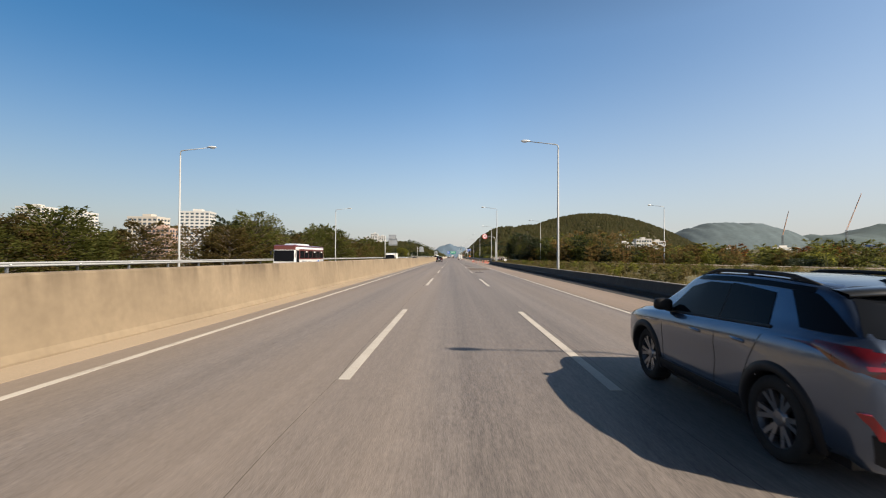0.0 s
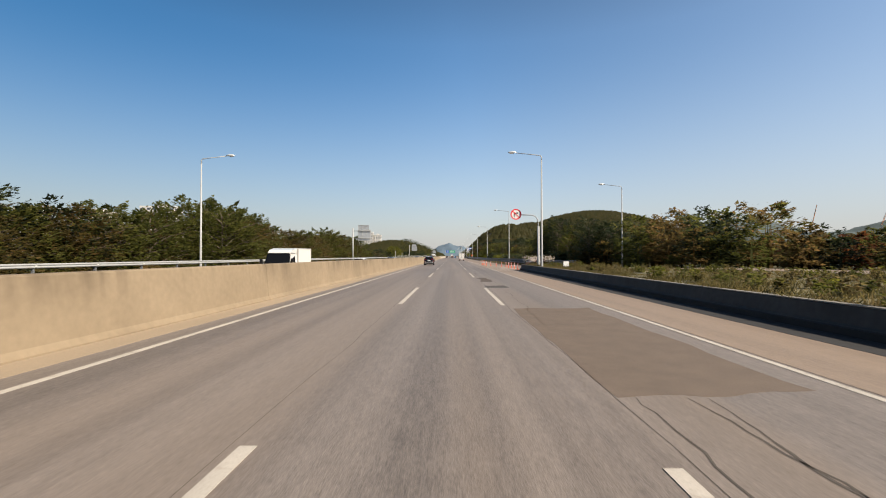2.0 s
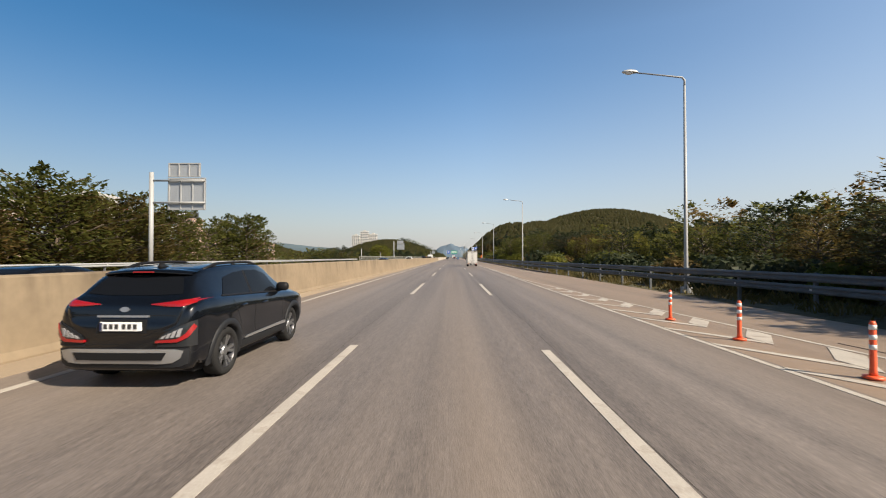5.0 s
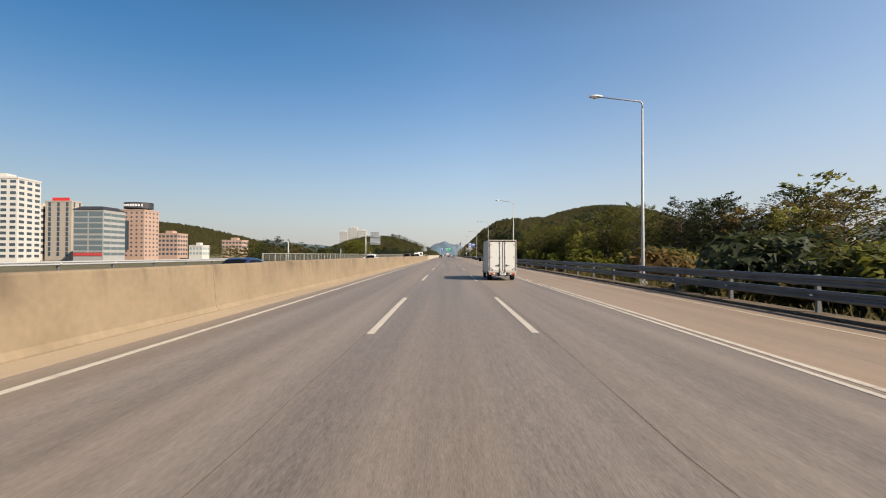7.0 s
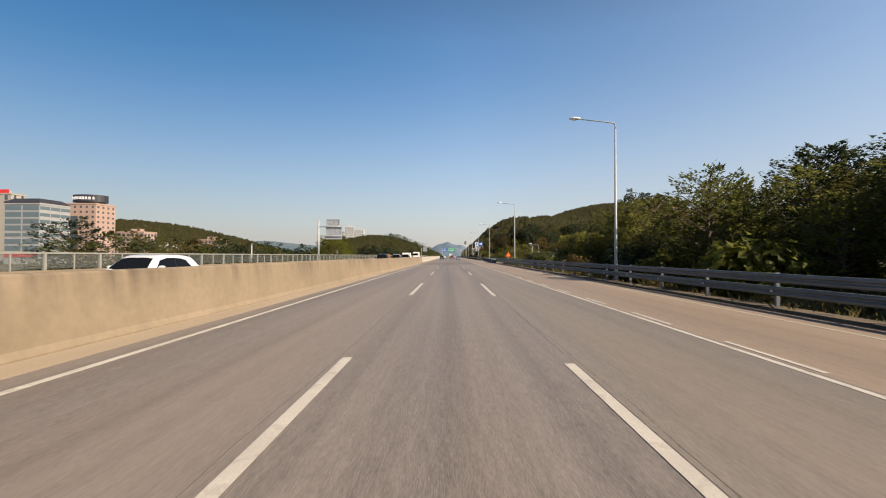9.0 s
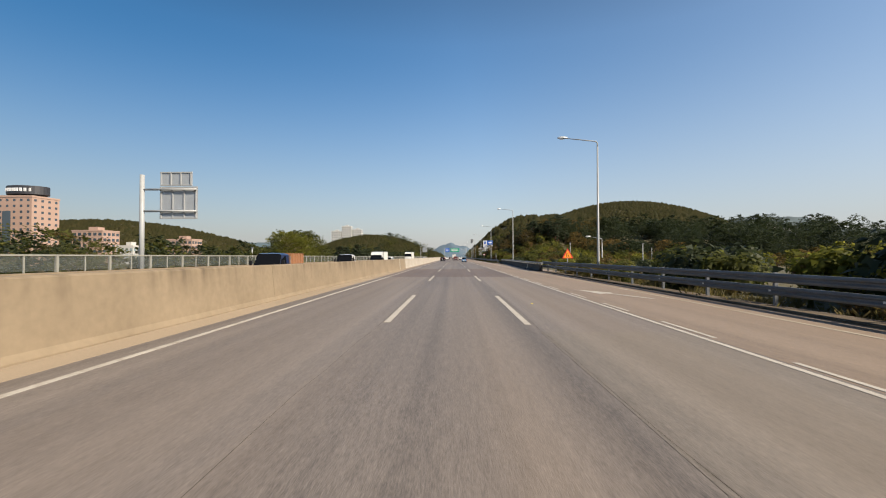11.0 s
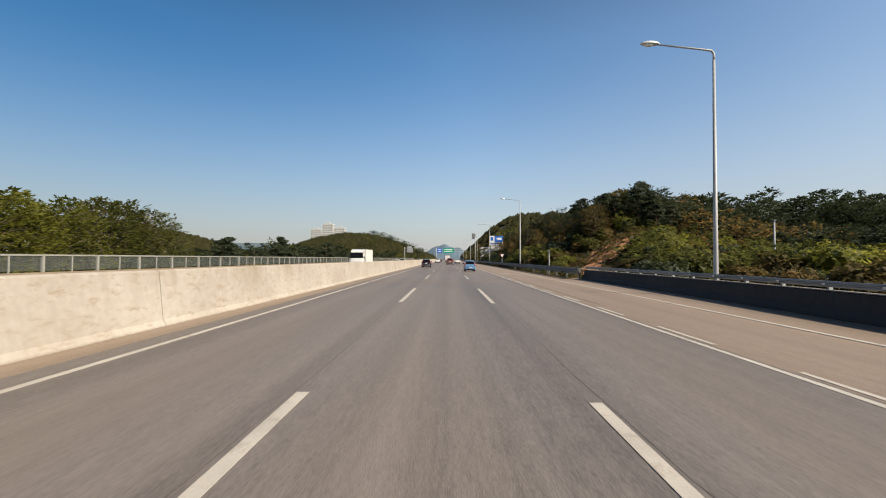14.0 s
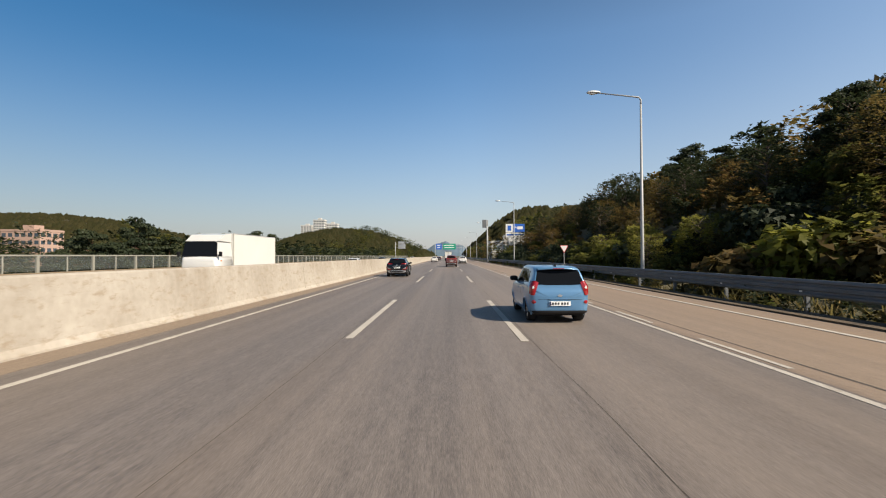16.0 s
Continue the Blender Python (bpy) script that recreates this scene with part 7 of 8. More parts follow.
def rear_lamps(fit, s, side, hw, tail, clad, paint, th, y0):
    if tail == "slim":
        fit("tail_light", "rear", flip([(hw * 0.36, 1.055), (hw * 0.62, 1.035), (hw * 0.80, 1.035), (hw * 0.905, 1.075)], s), flip([(hw * 0.36, 1.064), (hw * 0.62, 1.09), (hw * 0.80, 1.115), (hw * 0.91, 1.13)], s), TAIL, "slim red tail light", off=0.012, bulge=0.012)
        fit("lamp_surround", "rear", flip([(hw * 0.50, 0.55), (hw * 0.955, 0.55)], s), flip([(hw * 0.56, 0.70), (hw * 0.78, 0.80), (hw * 0.955, 0.87)], s), clad or paint, off=0.012, n=10, bulge=0.01)
        low = fit("tail_light", "rear", flip([(hw * 0.50, 0.615), (hw * 0.78, 0.625), (hw * 0.88, 0.68), (hw * 0.93, 0.77)], s), flip([(hw * 0.55, 0.68), (hw * 0.70, 0.75), (hw * 0.82, 0.80), (hw * 0.94, 0.835)], s), P_GLOSSK, "dark lower lamp cluster", off=0.026, n=14, bulge=0.008)
        fit("light_edge", "rear", flip([(hw * 0.49, 0.605), (hw * 0.78, 0.61), (hw * 0.895, 0.67), (hw * 0.945, 0.79)], s), flip([(hw * 0.50, 0.635), (hw * 0.77, 0.65), (hw * 0.865, 0.715), (hw * 0.925, 0.83)], s), TAIL, "red light edge", off=0.036, parent=low, n=14, mm=2)
        for k in range(4):
            a, b = 0.56 + 0.065 * k, 0.605 + 0.065 * k
            fit("reverse_light", "rear", flip([(hw * a, 0.652 + 0.006 * k), (hw * b, 0.654 + 0.008 * k)], s), flip([(hw * (a + 0.03), 0.685 + 0.028 * k), (hw * (b + 0.03), 0.70 + 0.027 * k)], s), LENS_G, "clear lens segment", off=0.038, parent=low, n=2, mm=2, skirt=0.01)
    elif tail == "wide":
        tl = fit("tail_light", "rear", flip([(hw * 0.40, 0.965), (hw * 0.66, 0.915), (hw * 0.86, 0.90), (hw * 0.965, 0.945)], s), flip([(hw * 0.40, 1.015), (hw * 0.66, 1.05), (hw * 0.86, 1.07), (hw * 0.97, 1.085)], s), TAILD, "dark red wrap-around tail light", off=0.012, n=14, bulge=0.012)
        fit("tail_light", side, [(y0 + 0.10, 0.925), (y0 + 0.24, 0.955), (y0 + 0.46, 1.055)], [(y0 + 0.10, 1.08), (y0 + 0.24, 1.085), (y0 + 0.46, 1.085)], TAILD, "dark red wrap-around tail light", off=0.012, n=10, bulge=0.008)
        fit("light_bar", "rear", flip([(hw * 0.45, 0.965), (hw * 0.9, 0.945)], s), flip([(hw * 0.45, 0.985), (hw * 0.9, 0.975)], s), TAIL, "bright red bar", off=0.026, parent=tl, n=10, mm=2)
        fit("reverse_light", "rear", flip([(hw * 0.52, 1.0), (hw * 0.80, 1.0)], s), flip([(hw * 0.52, 1.02), (hw * 0.80, 1.025)], s), LAMPC, "clear strip", off=0.026, parent=tl, n=8, mm=2)
        fit("reflector", "rear", flip([(hw * 0.80, 0.50), (hw * 0.87, 0.50)], s), flip([(hw * 0.90, 0.66), (hw * 0.945, 0.66)], s), TAIL, "slanted red reflector", off=0.03, n=3)
    else:
        tl = fit("tail_light", "rear", flip([(hw * 0.82, 0.73), (hw * 0.92, 0.73), (hw * 0.965, 0.78)], s), flip([(hw * 0.68, 1.06), (hw * 0.80, 1.10), (hw * 0.94, 1.09)], s), TAIL, "tall curved red tail light", off=0.014, n=8, mm=6, bulge=0.02)
        fit("reverse_light", "rear", flip([(hw * 0.83, 0.90), (hw * 0.88, 0.90)], s), flip([(hw * 0.81, 0.96), (hw * 0.87, 0.96)], s), LAMPC, "pale lens", off=0.036, parent=tl, n=3, mm=3)
        fit("fog_light", "rear", flip([(hw * 0.78, 0.55), (hw * 0.82, 0.515), (hw * 0.88, 0.515), (hw * 0.91, 0.55)], s), flip([(hw * 0.78, 0.57), (hw * 0.82, 0.605), (hw * 0.88, 0.605), (hw * 0.91, 0.57)], s), TAIL, "round red fog light", off=0.016, n=8, bulge=0.012)


SUV = dict(
    keys=[(-2.12, 0.27, 0.80, 0.80, 0.86, 0.74), (-2.09, 0.25, 0.95, 0.88, 1.02, 0.80), (-2.02, 0.24, 1.05, 0.945, 1.11, 0.80), (-1.90, 0.27, 1.09, 0.975, 1.20, 0.78), (-1.70, 0.25, 1.10, 0.99, 1.40, 0.72), (-1.52, 0.25, 1.10, 1.0, 1.485, 0.70), (-1.2, 0.24, 1.09, 1.0, 1.53, 0.71), (-0.5, 0.24, 1.06, 0.985, 1.56, 0.715), (0.1, 0.24, 1.03, 0.985, 1.555, 0.71), (0.45, 0.24, 1.02, 0.985, 1.50, 0.69), (0.85, 0.24, 1.0, 0.985, 1.28, 0.74), (1.2, 0.25, 0.985, 0.99, 1.06, 0.82), (1.4, 0.25, 0.97, 0.99, 1.02, 0.82), (1.75, 0.28, 0.92, 0.96, 0.97, 0.78), (2.0, 0.32, 0.84, 0.89, 0.89, 0.70), (2.08, 0.38, 0.74, 0.80, 0.78, 0.62), (2.12, 0.46, 0.62, 0.70, 0.66, 0.55)],
    windows=[(-1.28, -0.42, -1.08, -0.44, (1.36, 1.42, 1.44)), (-0.34, 0.78, -0.36, 0.42, (1.44, 1.44, 1.36))],
    rear_glass=(1.165, 1.41, 0.69, 0.57), screen=(1.07, 1.45, 0.74, 0.60), roof=(-1.50, 0.42), spoiler=(-1.50, 1.50), mirror=0.66,
    seams=[(-0.38, 0.36, -0.38, 1.06), (0.72, 0.36, 0.80, 1.0), (-0.86, 0.60, -1.12, 1.08)], handles=[(-0.78, 0.93), (-0.02, 0.90)], rear_seams=(0.58, 0.93))
# taller tail, blacked-out rear quarter
SUV_B = dict(SUV, windows=[(-1.10, -0.37, -1.02, -0.38, (1.40, 1.43, 1.45)), (-0.34, 0.78, -0.36, 0.42, (1.44, 1.44, 1.36))], rear_glass=(1.13, 1.43, 0.80, 0.64))
HATCH = dict(
    keys=[(-1.80, 0.26, 0.80, 0.84, 0.86, 0.78), (-1.77, 0.24, 0.98, 0.91, 1.05, 0.82), (-1.70, 0.27, 1.02, 0.96, 1.20, 0.80), (-1.60, 0.25, 1.04, 0.985, 1.36, 0.77), (-1.45, 0.24, 1.04, 1.0, 1.44, 0.76), (-1.2, 0.23, 1.03, 1.0, 1.475, 0.76), (-0.5, 0.22, 1.0, 0.99, 1.495, 0.76), (0.1, 0.22, 0.97, 0.99, 1.485, 0.75), (0.4, 0.22, 0.96, 0.99, 1.43, 0.73), (0.8, 0.22, 0.95, 0.985, 1.2, 0.76), (1.1, 0.23, 0.93, 0.98, 1.0, 0.82), (1.4, 0.26, 0.88, 0.94, 0.93, 0.78), (1.65, 0.30, 0.78, 0.84, 0.82, 0.66), (1.76, 0.38, 0.66, 0.74, 0.70, 0.58), (1.80, 0.45, 0.58, 0.66, 0.62, 0.5)],
    windows=[(-1.30, -0.42, -1.20, -0.44, (1.33, 1.37, 1.385)), (-0.34, 0.72, -0.36, 0.36, (1.385, 1.385, 1.30))],
    rear_glass=(0.99, 1.385, 0.80, 0.68), screen=(1.03, 1.38, 0.74, 0.62), roof=(-1.42, 0.36), spoiler=(-1.46, 1.455), mirror=0.58,
    seams=[(-0.38, 0.32, -0.38, 0.99), (0.66, 0.32, 0.72, 0.94), (-0.80, 0.55, -1.05, 1.02)], handles=[(-0.74, 0.86), (-0.04, 0.84)], rear_seams=(0.62,), bumper=(0.25, 0.33))
SEDAN = dict(
    keys=[(-2.42, 0.28, 0.74, 0.78, 0.80, 0.72), (-2.38, 0.26, 0.92, 0.86, 0.985, 0.76), (-2.28, 0.29, 0.97, 0.92, 1.04, 0.78), (-2.0, 0.26, 0.99, 0.97, 1.07, 0.80), (-1.85, 0.25, 0.99, 0.98, 1.10, 0.78), (-1.4, 0.24, 0.985, 1.0, 1.30, 0.71), (-1.0, 0.23, 0.97, 1.0, 1.405, 0.69), (-0.4, 0.22, 0.95, 0.99, 1.45, 0.69), (0.2, 0.22, 0.93, 0.99, 1.445, 0.69), (0.55, 0.22, 0.92, 0.99, 1.38, 0.68), (1.0, 0.22, 0.91, 0.985, 1.15, 0.74), (1.35, 0.23, 0.895, 0.985, 0.97, 0.82), (1.9, 0.26, 0.82, 0.95, 0.88, 0.78), (2.25, 0.30, 0.72, 0.86, 0.78, 0.68), (2.38, 0.38, 0.62, 0.76, 0.67, 0.58), (2.42, 0.44, 0.55, 0.68, 0.59, 0.5)],
    windows=[(-1.30, -0.32, -1.0, -0.34, (1.28, 1.34, 1.345)), (-0.24, 0.92, -0.26, 0.50, (1.345, 1.34, 1.27))],
    rear_glass=(1.12, 1.36, 0.66, 0.58), screen=(0.99, 1.36, 0.74, 0.60), roof=(-0.95, 0.50), spoiler=(-1.0, 1.4), mirror=0.78,
    seams=[(-0.28, 0.32, -0.28, 0.94), (0.86, 0.32, 0.92, 0.9), (-0.95, 0.55, -1.2, 0.97)], handles=[(-0.80, 0.83), (0.1, 0.81)], rear_seams=(0.62,), bumper=(0.30, 0.42))

car("black_suv", "glossy black compact SUV with grey plastic cladding", pose(-4.10, 148.75, 0) @ Matrix.Scale(1.03, 4), SUV, 1.80, (-1.30, 1.30), 0.335, P_BLACK, GREYP, rails=True, plate_z=0.80)
car("grey_suv", "dark metallic grey SUV with black roof and dark red tail lights", pose(3.33, 20.43, 0), SUV_B, 1.82, (-1.28, 1.28), 0.355, P_SILVER, BLACKP, tail="wide", rails=True, plate_z=0.76, roof_mat=P_GLOSSK, spokes=6, rim_mat=RIM_G, floating=CGLASS)
car("blue_hatchback", "light blue small hatchback with tall red tail lights", pose(3.07, 425.2, 0) @ Matrix.Diagonal((1, 1, 0.975, 1)), HATCH, 1.53, (-1.20, 1.18), 0.29, P_BLUE, None, tail="tall", plate_z=0.52)
car("black_sedan", "black sedan on the slip road", pose(12.35, 132.4, 0.012, 0, 0, 6.5), SEDAN, 1.86, (-1.45, 1.45), 0.33, P_BLACK, None, tail="wide", spoiler=False, plate_z=0.80)
# oncoming cars
car("white_suv", "white SUV in the oncoming lanes", pose(-11.6, 259.0, 0, 0, 0, 180) @ Matrix.Diagonal((1.05, 1.05, 1.12, 1)), SUV, 1.80, (-1.30, 1.30), 0.335, P_WHITE, None)
car("white_suv", "white SUV beside the fence", pose(-11.9, 371.0, 0, 0, 0, 180) @ Matrix.Diagonal((1.05, 1.05, 1.1, 1)), SUV, 1.80, (-1.30, 1.30), 0.335, P_WHITE, None)
car("black_sedan", "black sedan in the oncoming lanes", pose(-12.0, 153.5, 0, 0, 0, 180), SEDAN, 1.86, (-1.45, 1.45), 0.33, P_BLACK, None, spoiler=False)
car("navy_sedan", "dark blue sedan in the oncoming lanes", pose(-11.8, 217.0, 0, 0, 0, 180) @ Matrix.Diagonal((1, 1, 1.05, 1)), SEDAN, 1.86, (-1.45, 1.45), 0.33, P_NAVY, None, spoiler=False)
car("white_sedan", "white sedan in the oncoming lanes", pose(-12.0, 124.0, 0, 0, 0, 180), SEDAN, 1.86, (-1.45, 1.45), 0.33, P_WHITE, None, spoiler=False)
# traffic far ahead
car("black_suv", "glossy black SUV ahead in the fast lane", pose(-4.0, 451.2, 0), SUV, 1.80, (-1.30, 1.30), 0.335, P_BLACK, GREYP, rails=True, plate_z=0.76)
car("white_suv", "white SUV far ahead in the slow lane", pose(3.4, 512, 0), SUV, 1.80, (-1.30, 1.30), 0.335, P_WHITE, None)
car("white_sedan", "white sedan far ahead in the fast lane", pose(-3.7, 540, 0), SEDAN, 1.86, (-1.45, 1.45), 0.33, P_WHITE, None, spoiler=False)
car("black_sedan", "black sedan far ahead", pose(-3.7, 600, 0), SEDAN, 1.86, (-1.45, 1.45), 0.33, P_BLACK, None, spoiler=False)
car("red_suv", "dark red off-road car far ahead", pose(0.75, 484, 0) @ Matrix.Diagonal((1, 1, 1.18, 1)), SUV, 1.80, (-1.30, 1.30), 0.36, P_RED, BLACKP)
for x, y, rz in ((-12, 470, 180), (-15.8, 520, 180), (-12, 565, 180), (-15.6, 610, 180)):
    car("white_sedan" if y != 520 else "black_sedan", "pale sedan far off in the oncoming lanes" if y != 520 else "black sedan far off in the oncoming lanes", pose(x, y, 0, 0, 0, rz), SEDAN, 1.86, (-1.45, 1.45), 0.33, P_WHITE if y != 520 else P_BLACK, None, spoiler=False)


def cab(th, W, y0, y1, belt, roof, paint, slope=0.5, low=0.35, lean=0.12):
    """A cab-over cab from y0 (back) to y1 (front)."""
    hw = W / 2
    bm = bmesh.new()
    loft(bm, [(y0, low, belt, hw), (y1 - 0.5, low, belt, hw), (y1 - 0.18, low, belt - 0.02, hw * 0.98), (y1 - 0.03, low + 0.04, belt - 0.10, hw * 0.92), (y1, low + 0.12, belt - 0.3, hw * 0.86)], BODY_PROF)
    part("cab_body", bm, paint, th, smooth=True)
    bm = bmesh.new()
    wt = hw * 0.88
    ys_ = [y0, y1 - slope - 0.45, y1 - slope, y1 - 0.12]
    zs_ = [roof - 0.04, roof, roof - 0.05, belt]
    rows = []
    for y, z in zip(ys_, zs_):
        k = (z - belt) / (roof - belt)
        w1 = hw * 0.96 - (hw * 0.96 - wt) * k
        half = [(hw * 0.96, belt - 0.02), (w1, max(belt, z - 0.1 * k)), (w1 * 0.86, z), (0, z + 0.02)]
        rows.append([Vector((x, y, zz)) for x, zz in half + [(-x, zz) for x, zz in half[-2::-1]]])
    glass = {"windscreen": bmesh.new()}
    for i, (a, b) in enumerate(zip(rows, rows[1:])):
        for k in range(6):
            q = (a[k], a[k + 1], b[k + 1], b[k])
            tgt = glass["windscreen"] if (i == 2 and 1 <= k <= 4) else bm
            tgt.faces.new([tgt.verts.new(v) for v in q])
    bm.faces.new([bm.verts.new(v) for v in rows[0]])
    bmesh.ops.remove_doubles(bm, verts=bm.verts, dist=0.001)
    part("cab_roof", bm, paint, th, smooth=False)
    part("windscreen", glass["windscreen"], CGLASS, th, "dark glass")
    for s in (-1, 1):
        bm = bmesh.new()
        xg = s * (hw * 0.945 + 0.012)
        xt = s * (wt * 0.985 + 0.02)
        ya, yb = max(y0 + 0.18, y1 - slope - 0.75), y1 - 0.24
        vs = [bm.verts.new(p) for p in ((xg, ya, belt + 0.03), (xg, yb, belt + 0.03), (xt, y1 - slope - 0.05, roof - 0.2), (xt, ya, roof - 0.18))]
        bm.faces.new(vs)
        part("side_window", bm, CGLASS, th, "dark glass")
        bm = bmesh.new()
        mx = s * (hw + 0.16)
        box(bm, mx - 0.09, mx + 0.09, y1 - 0.22, y1 - 0.10, belt + 0.0, belt + 0.30, 0.03)
        tube(bm, [(s * hw * 0.95, y1 - 0.2, belt + 0.05), (mx, y1 - 0.16, belt + 0.1)], 0.015, 6)
        part("mirror", bm, BLACKP, th)
        bm = bmesh.new()
        box(bm, s * hw * 0.66 - 0.15, s * hw * 0.66 + 0.15, y1 - 0.06, y1 + 0.02, low + 0.16, low + 0.32, 0.02)
        part("headlight", bm, LAMPC, th)
        bm = bmesh.new()
        box(bm, s * hw * 0.995 - 0.012, s * hw * 0.995 + 0.014, y1 - 0.62, y1 - 0.5, belt - 0.32, belt - 0.24, 0.01)
        part("indicator", bm, AMBER, th, "orange side lamp")
    bm = bmesh.new()
    box(bm, -hw * 0.94, hw * 0.94, y1 - 0.1, y1 + 0.05, low - 0.03, low + 0.14, 0.03)
    part("bumper", bm, GREYP if paint is P_WHITE else paint, th)
    bm = bmesh.new()
    box(bm, -hw * 0.5, hw * 0.5, y1 - 0.03, y1 + 0.03, low + 0.2, low + 0.34, 0.01)
    part("grille", bm, BLACKP, th)
    plate(th, 0, y1 + 0.065, low + 0.05, facing=1)


def box_truck(label, at, W=1.76, box_y=(0.0, 3.32), box_z=(0.62, 2.74), cab_len=1.55, r=0.31, belt=1.2, roof=1.98, paint=None, bw=None, deflector=False, low=0.35, slope=0.5, front_w=None):
    """Origin: ground below the back of the box; it points along +y."""
    th = thing("box_truck", label, "truck", at, "box trucks")
    paint = paint or P_WHITE
    hw = (bw or W) / 2
    b0, b1 = box_y
    z0, z1 = box_z
    bm = bmesh.new()
    box(bm, -hw, hw, b0, b1, z0, z1, 0.012)
    cargo = part("cargo_box", bm, BOX_W, th, "white panelled cargo box")
    # pale frame round the box, dark rubber recess round the doors
    t = 0.05
    for x in (-hw, hw):
        for y in (b0, b1):
            bm = bmesh.new()
            box(bm, x - t / 2, x + t / 2, y - t / 2, y + t / 2, z0 - 0.02, z1 + 0.012, 0.01)
            part("corner_post", bm, FRAME_W, cargo, "pale steel corner post")
        bm = bmesh.new()
        box(bm, x - 0.014, x + 0.014, b0, b1, z1 - 0.045, z1 + 0.012, 0.005)
        part("top_trim", bm, STEEL_P, cargo, "pale steel top trim")
        bm = bmesh.new()
        box(bm, x - 0.014, x + 0.014, b0, b1, z0 - 0.02, z0 + 0.07, 0.004)
        part("bottom_trim", bm, SILVERP, cargo, "steel bottom trim")
    bm = bmesh.new()
    box(bm, -hw + 0.026, hw - 0.026, b0 - 0.03, b0 + 0.02, z1 - 0.04, z1 + 0.012, 0.006)
    part("head_rail", bm, FRAME_W, cargo, "pale steel head rail")
    bm = bmesh.new()
    box(bm, -hw + 0.026, hw - 0.026, b0 - 0.014, b0 + 0.004, z0 + 0.09, z1 - 0.042)
    part("door_recess", bm, RUST_D, cargo, "dark rusty door recess")
    bm = bmesh.new()
    box(bm, -hw + 0.026, hw - 0.026, b0 - 0.032, b0 + 0.02, z0 - 0.02, z0 + 0.085, 0.006)
    part("sill_rail", bm, FRAME_W, cargo, "pale steel sill rail")
    bm = bmesh.new()
    box(bm, -0.05, 0.04, b0 - 0.04, b0 - 0.015, z1 - 0.05, z1 - 0.02, 0.006)
    part("marker_lamp", bm, LAMPC, cargo, "small clear marker lamp")
    for s in (-1, 1):
        bm = bmesh.new()
        box(bm, min(s * 0.012, s * (hw - 0.075)), max(s * 0.012, s * (hw - 0.075)), b0 - 0.034, b0 - 0.015, z0 + 0.10, z1 - 0.13, 0.012)
        door = part("rear_door", bm, BOX_W, th, "white rear door")
        bm = bmesh.new()
        box(bm, min(s * 0.006, s * 0.022), max(s * 0.006, s * 0.022), b0 - 0.043, b0 - 0.032, z0 + 0.10, z1 - 0.12, 0.003)
        part("rubber_seal", bm, RUST_D, door, "dark rubber door seal")
        for xx in (0.17,):
            bm = bmesh.new()
            tube(bm, [(s * xx, b0 - 0.058, z0 - 0.01), (s * xx, b0 - 0.058, z1 - 0.05)], 0.016, 10)
            part("lock_rod", bm, STEEL, door, "steel lock rod", smooth=True)
            for zz in (z0 + 0.03, z0 + 0.16, z0 + 0.95, z1 - 0.23, z1 - 0.07):
                bm = bmesh.new()
                box(bm, s * xx - 0.034, s * xx + 0.034, b0 - 0.078, b0 - 0.033, zz - 0.03, zz + 0.03, 0.01)
                part("rod_guide", bm, RUST_D, door, "rusty rod guide")
        for zz in (z0 + 0.27, z0 + 1.0, z1 - 0.31):
            bm = bmesh.new()
            box(bm, min(s * (hw - 0.19), s * (hw - 0.012)), max(s * (hw - 0.19), s * (hw - 0.012)), b0 - 0.052, b0 - 0.033, zz - 0.026, zz + 0.026, 0.008)
            hinge = part("hinge", bm, STEEL_P, door, "pale steel hinge")
            bm = bmesh.new()
            tube(bm, [(s * (hw - 0.055), b0 - 0.055, zz - 0.045), (s * (hw - 0.055), b0 - 0.055, zz + 0.045)], 0.016, 8)
            tube(bm, [(s * (hw - 0.17), b0 - 0.054, zz), (s * (hw - 0.17), b0 - 0.064, zz)], 0.016, 8)
            part("hinge_pin", bm, STEEL_D, door, "dark hinge pin")
        bm = bmesh.new()
        box(bm, min(s * 0.15, s * 0.42), max(s * 0.15, s * 0.42), b0 - 0.092, b0 - 0.072, z0 + 0.455, z0 + 0.485, 0.008)
        tube(bm, [(s * 0.26, b0 - 0.08, z0 + 0.41), (s * 0.26, b0 - 0.08, z0 + 0.55)], 0.016, 8)
        part("door_handle", bm, BLACKP, door, "black locking handle")
        bm = bmesh.new()
        box(bm, min(s * 0.27, s * 0.50), max(s * 0.27, s * 0.50), b0 - 0.045, b0 - 0.033, z0 + 0.41, z0 + 0.46, 0.005)
        part("handle_plate", bm, STEEL_P, door, "steel handle plate")
        bm = bmesh.new()
        tube(bm, [(s * 0.62, b0 - 0.05, z0 + 0.13), (s * 0.70, b0 - 0.06, z0 + 0.20)], [0.012, 0.024], 8)
        part("door_stay", bm, BLACKP, door, "black door stay")
        lx = s * (hw - 0.215)
        bm = bmesh.new()
        box(bm, lx - 0.215, lx + 0.215, b0 - 0.02, b0 + 0.05, z0 - 0.185, z0 - 0.03, 0.012)
        tl = part("tail_light", bm, FRAME_W, th, "rear lamp in a pale steel housing")
        bm = bmesh.new()
        ring = [bm.verts.new((lx - s * 0.02 + 0.165 * math.copysign(abs(math.cos(q)) ** 0.55, math.cos(q)), b0 - 0.045, z0 - 0.108 + 0.056 * math.copysign(abs(math.sin(q)) ** 0.7, math.sin(q)))) for q in [2 * math.pi * k / 28 for k in range(28)]]
        cap = bmesh.ops.extrude_face_region(bm, geom=[bm.faces.new(ring)])
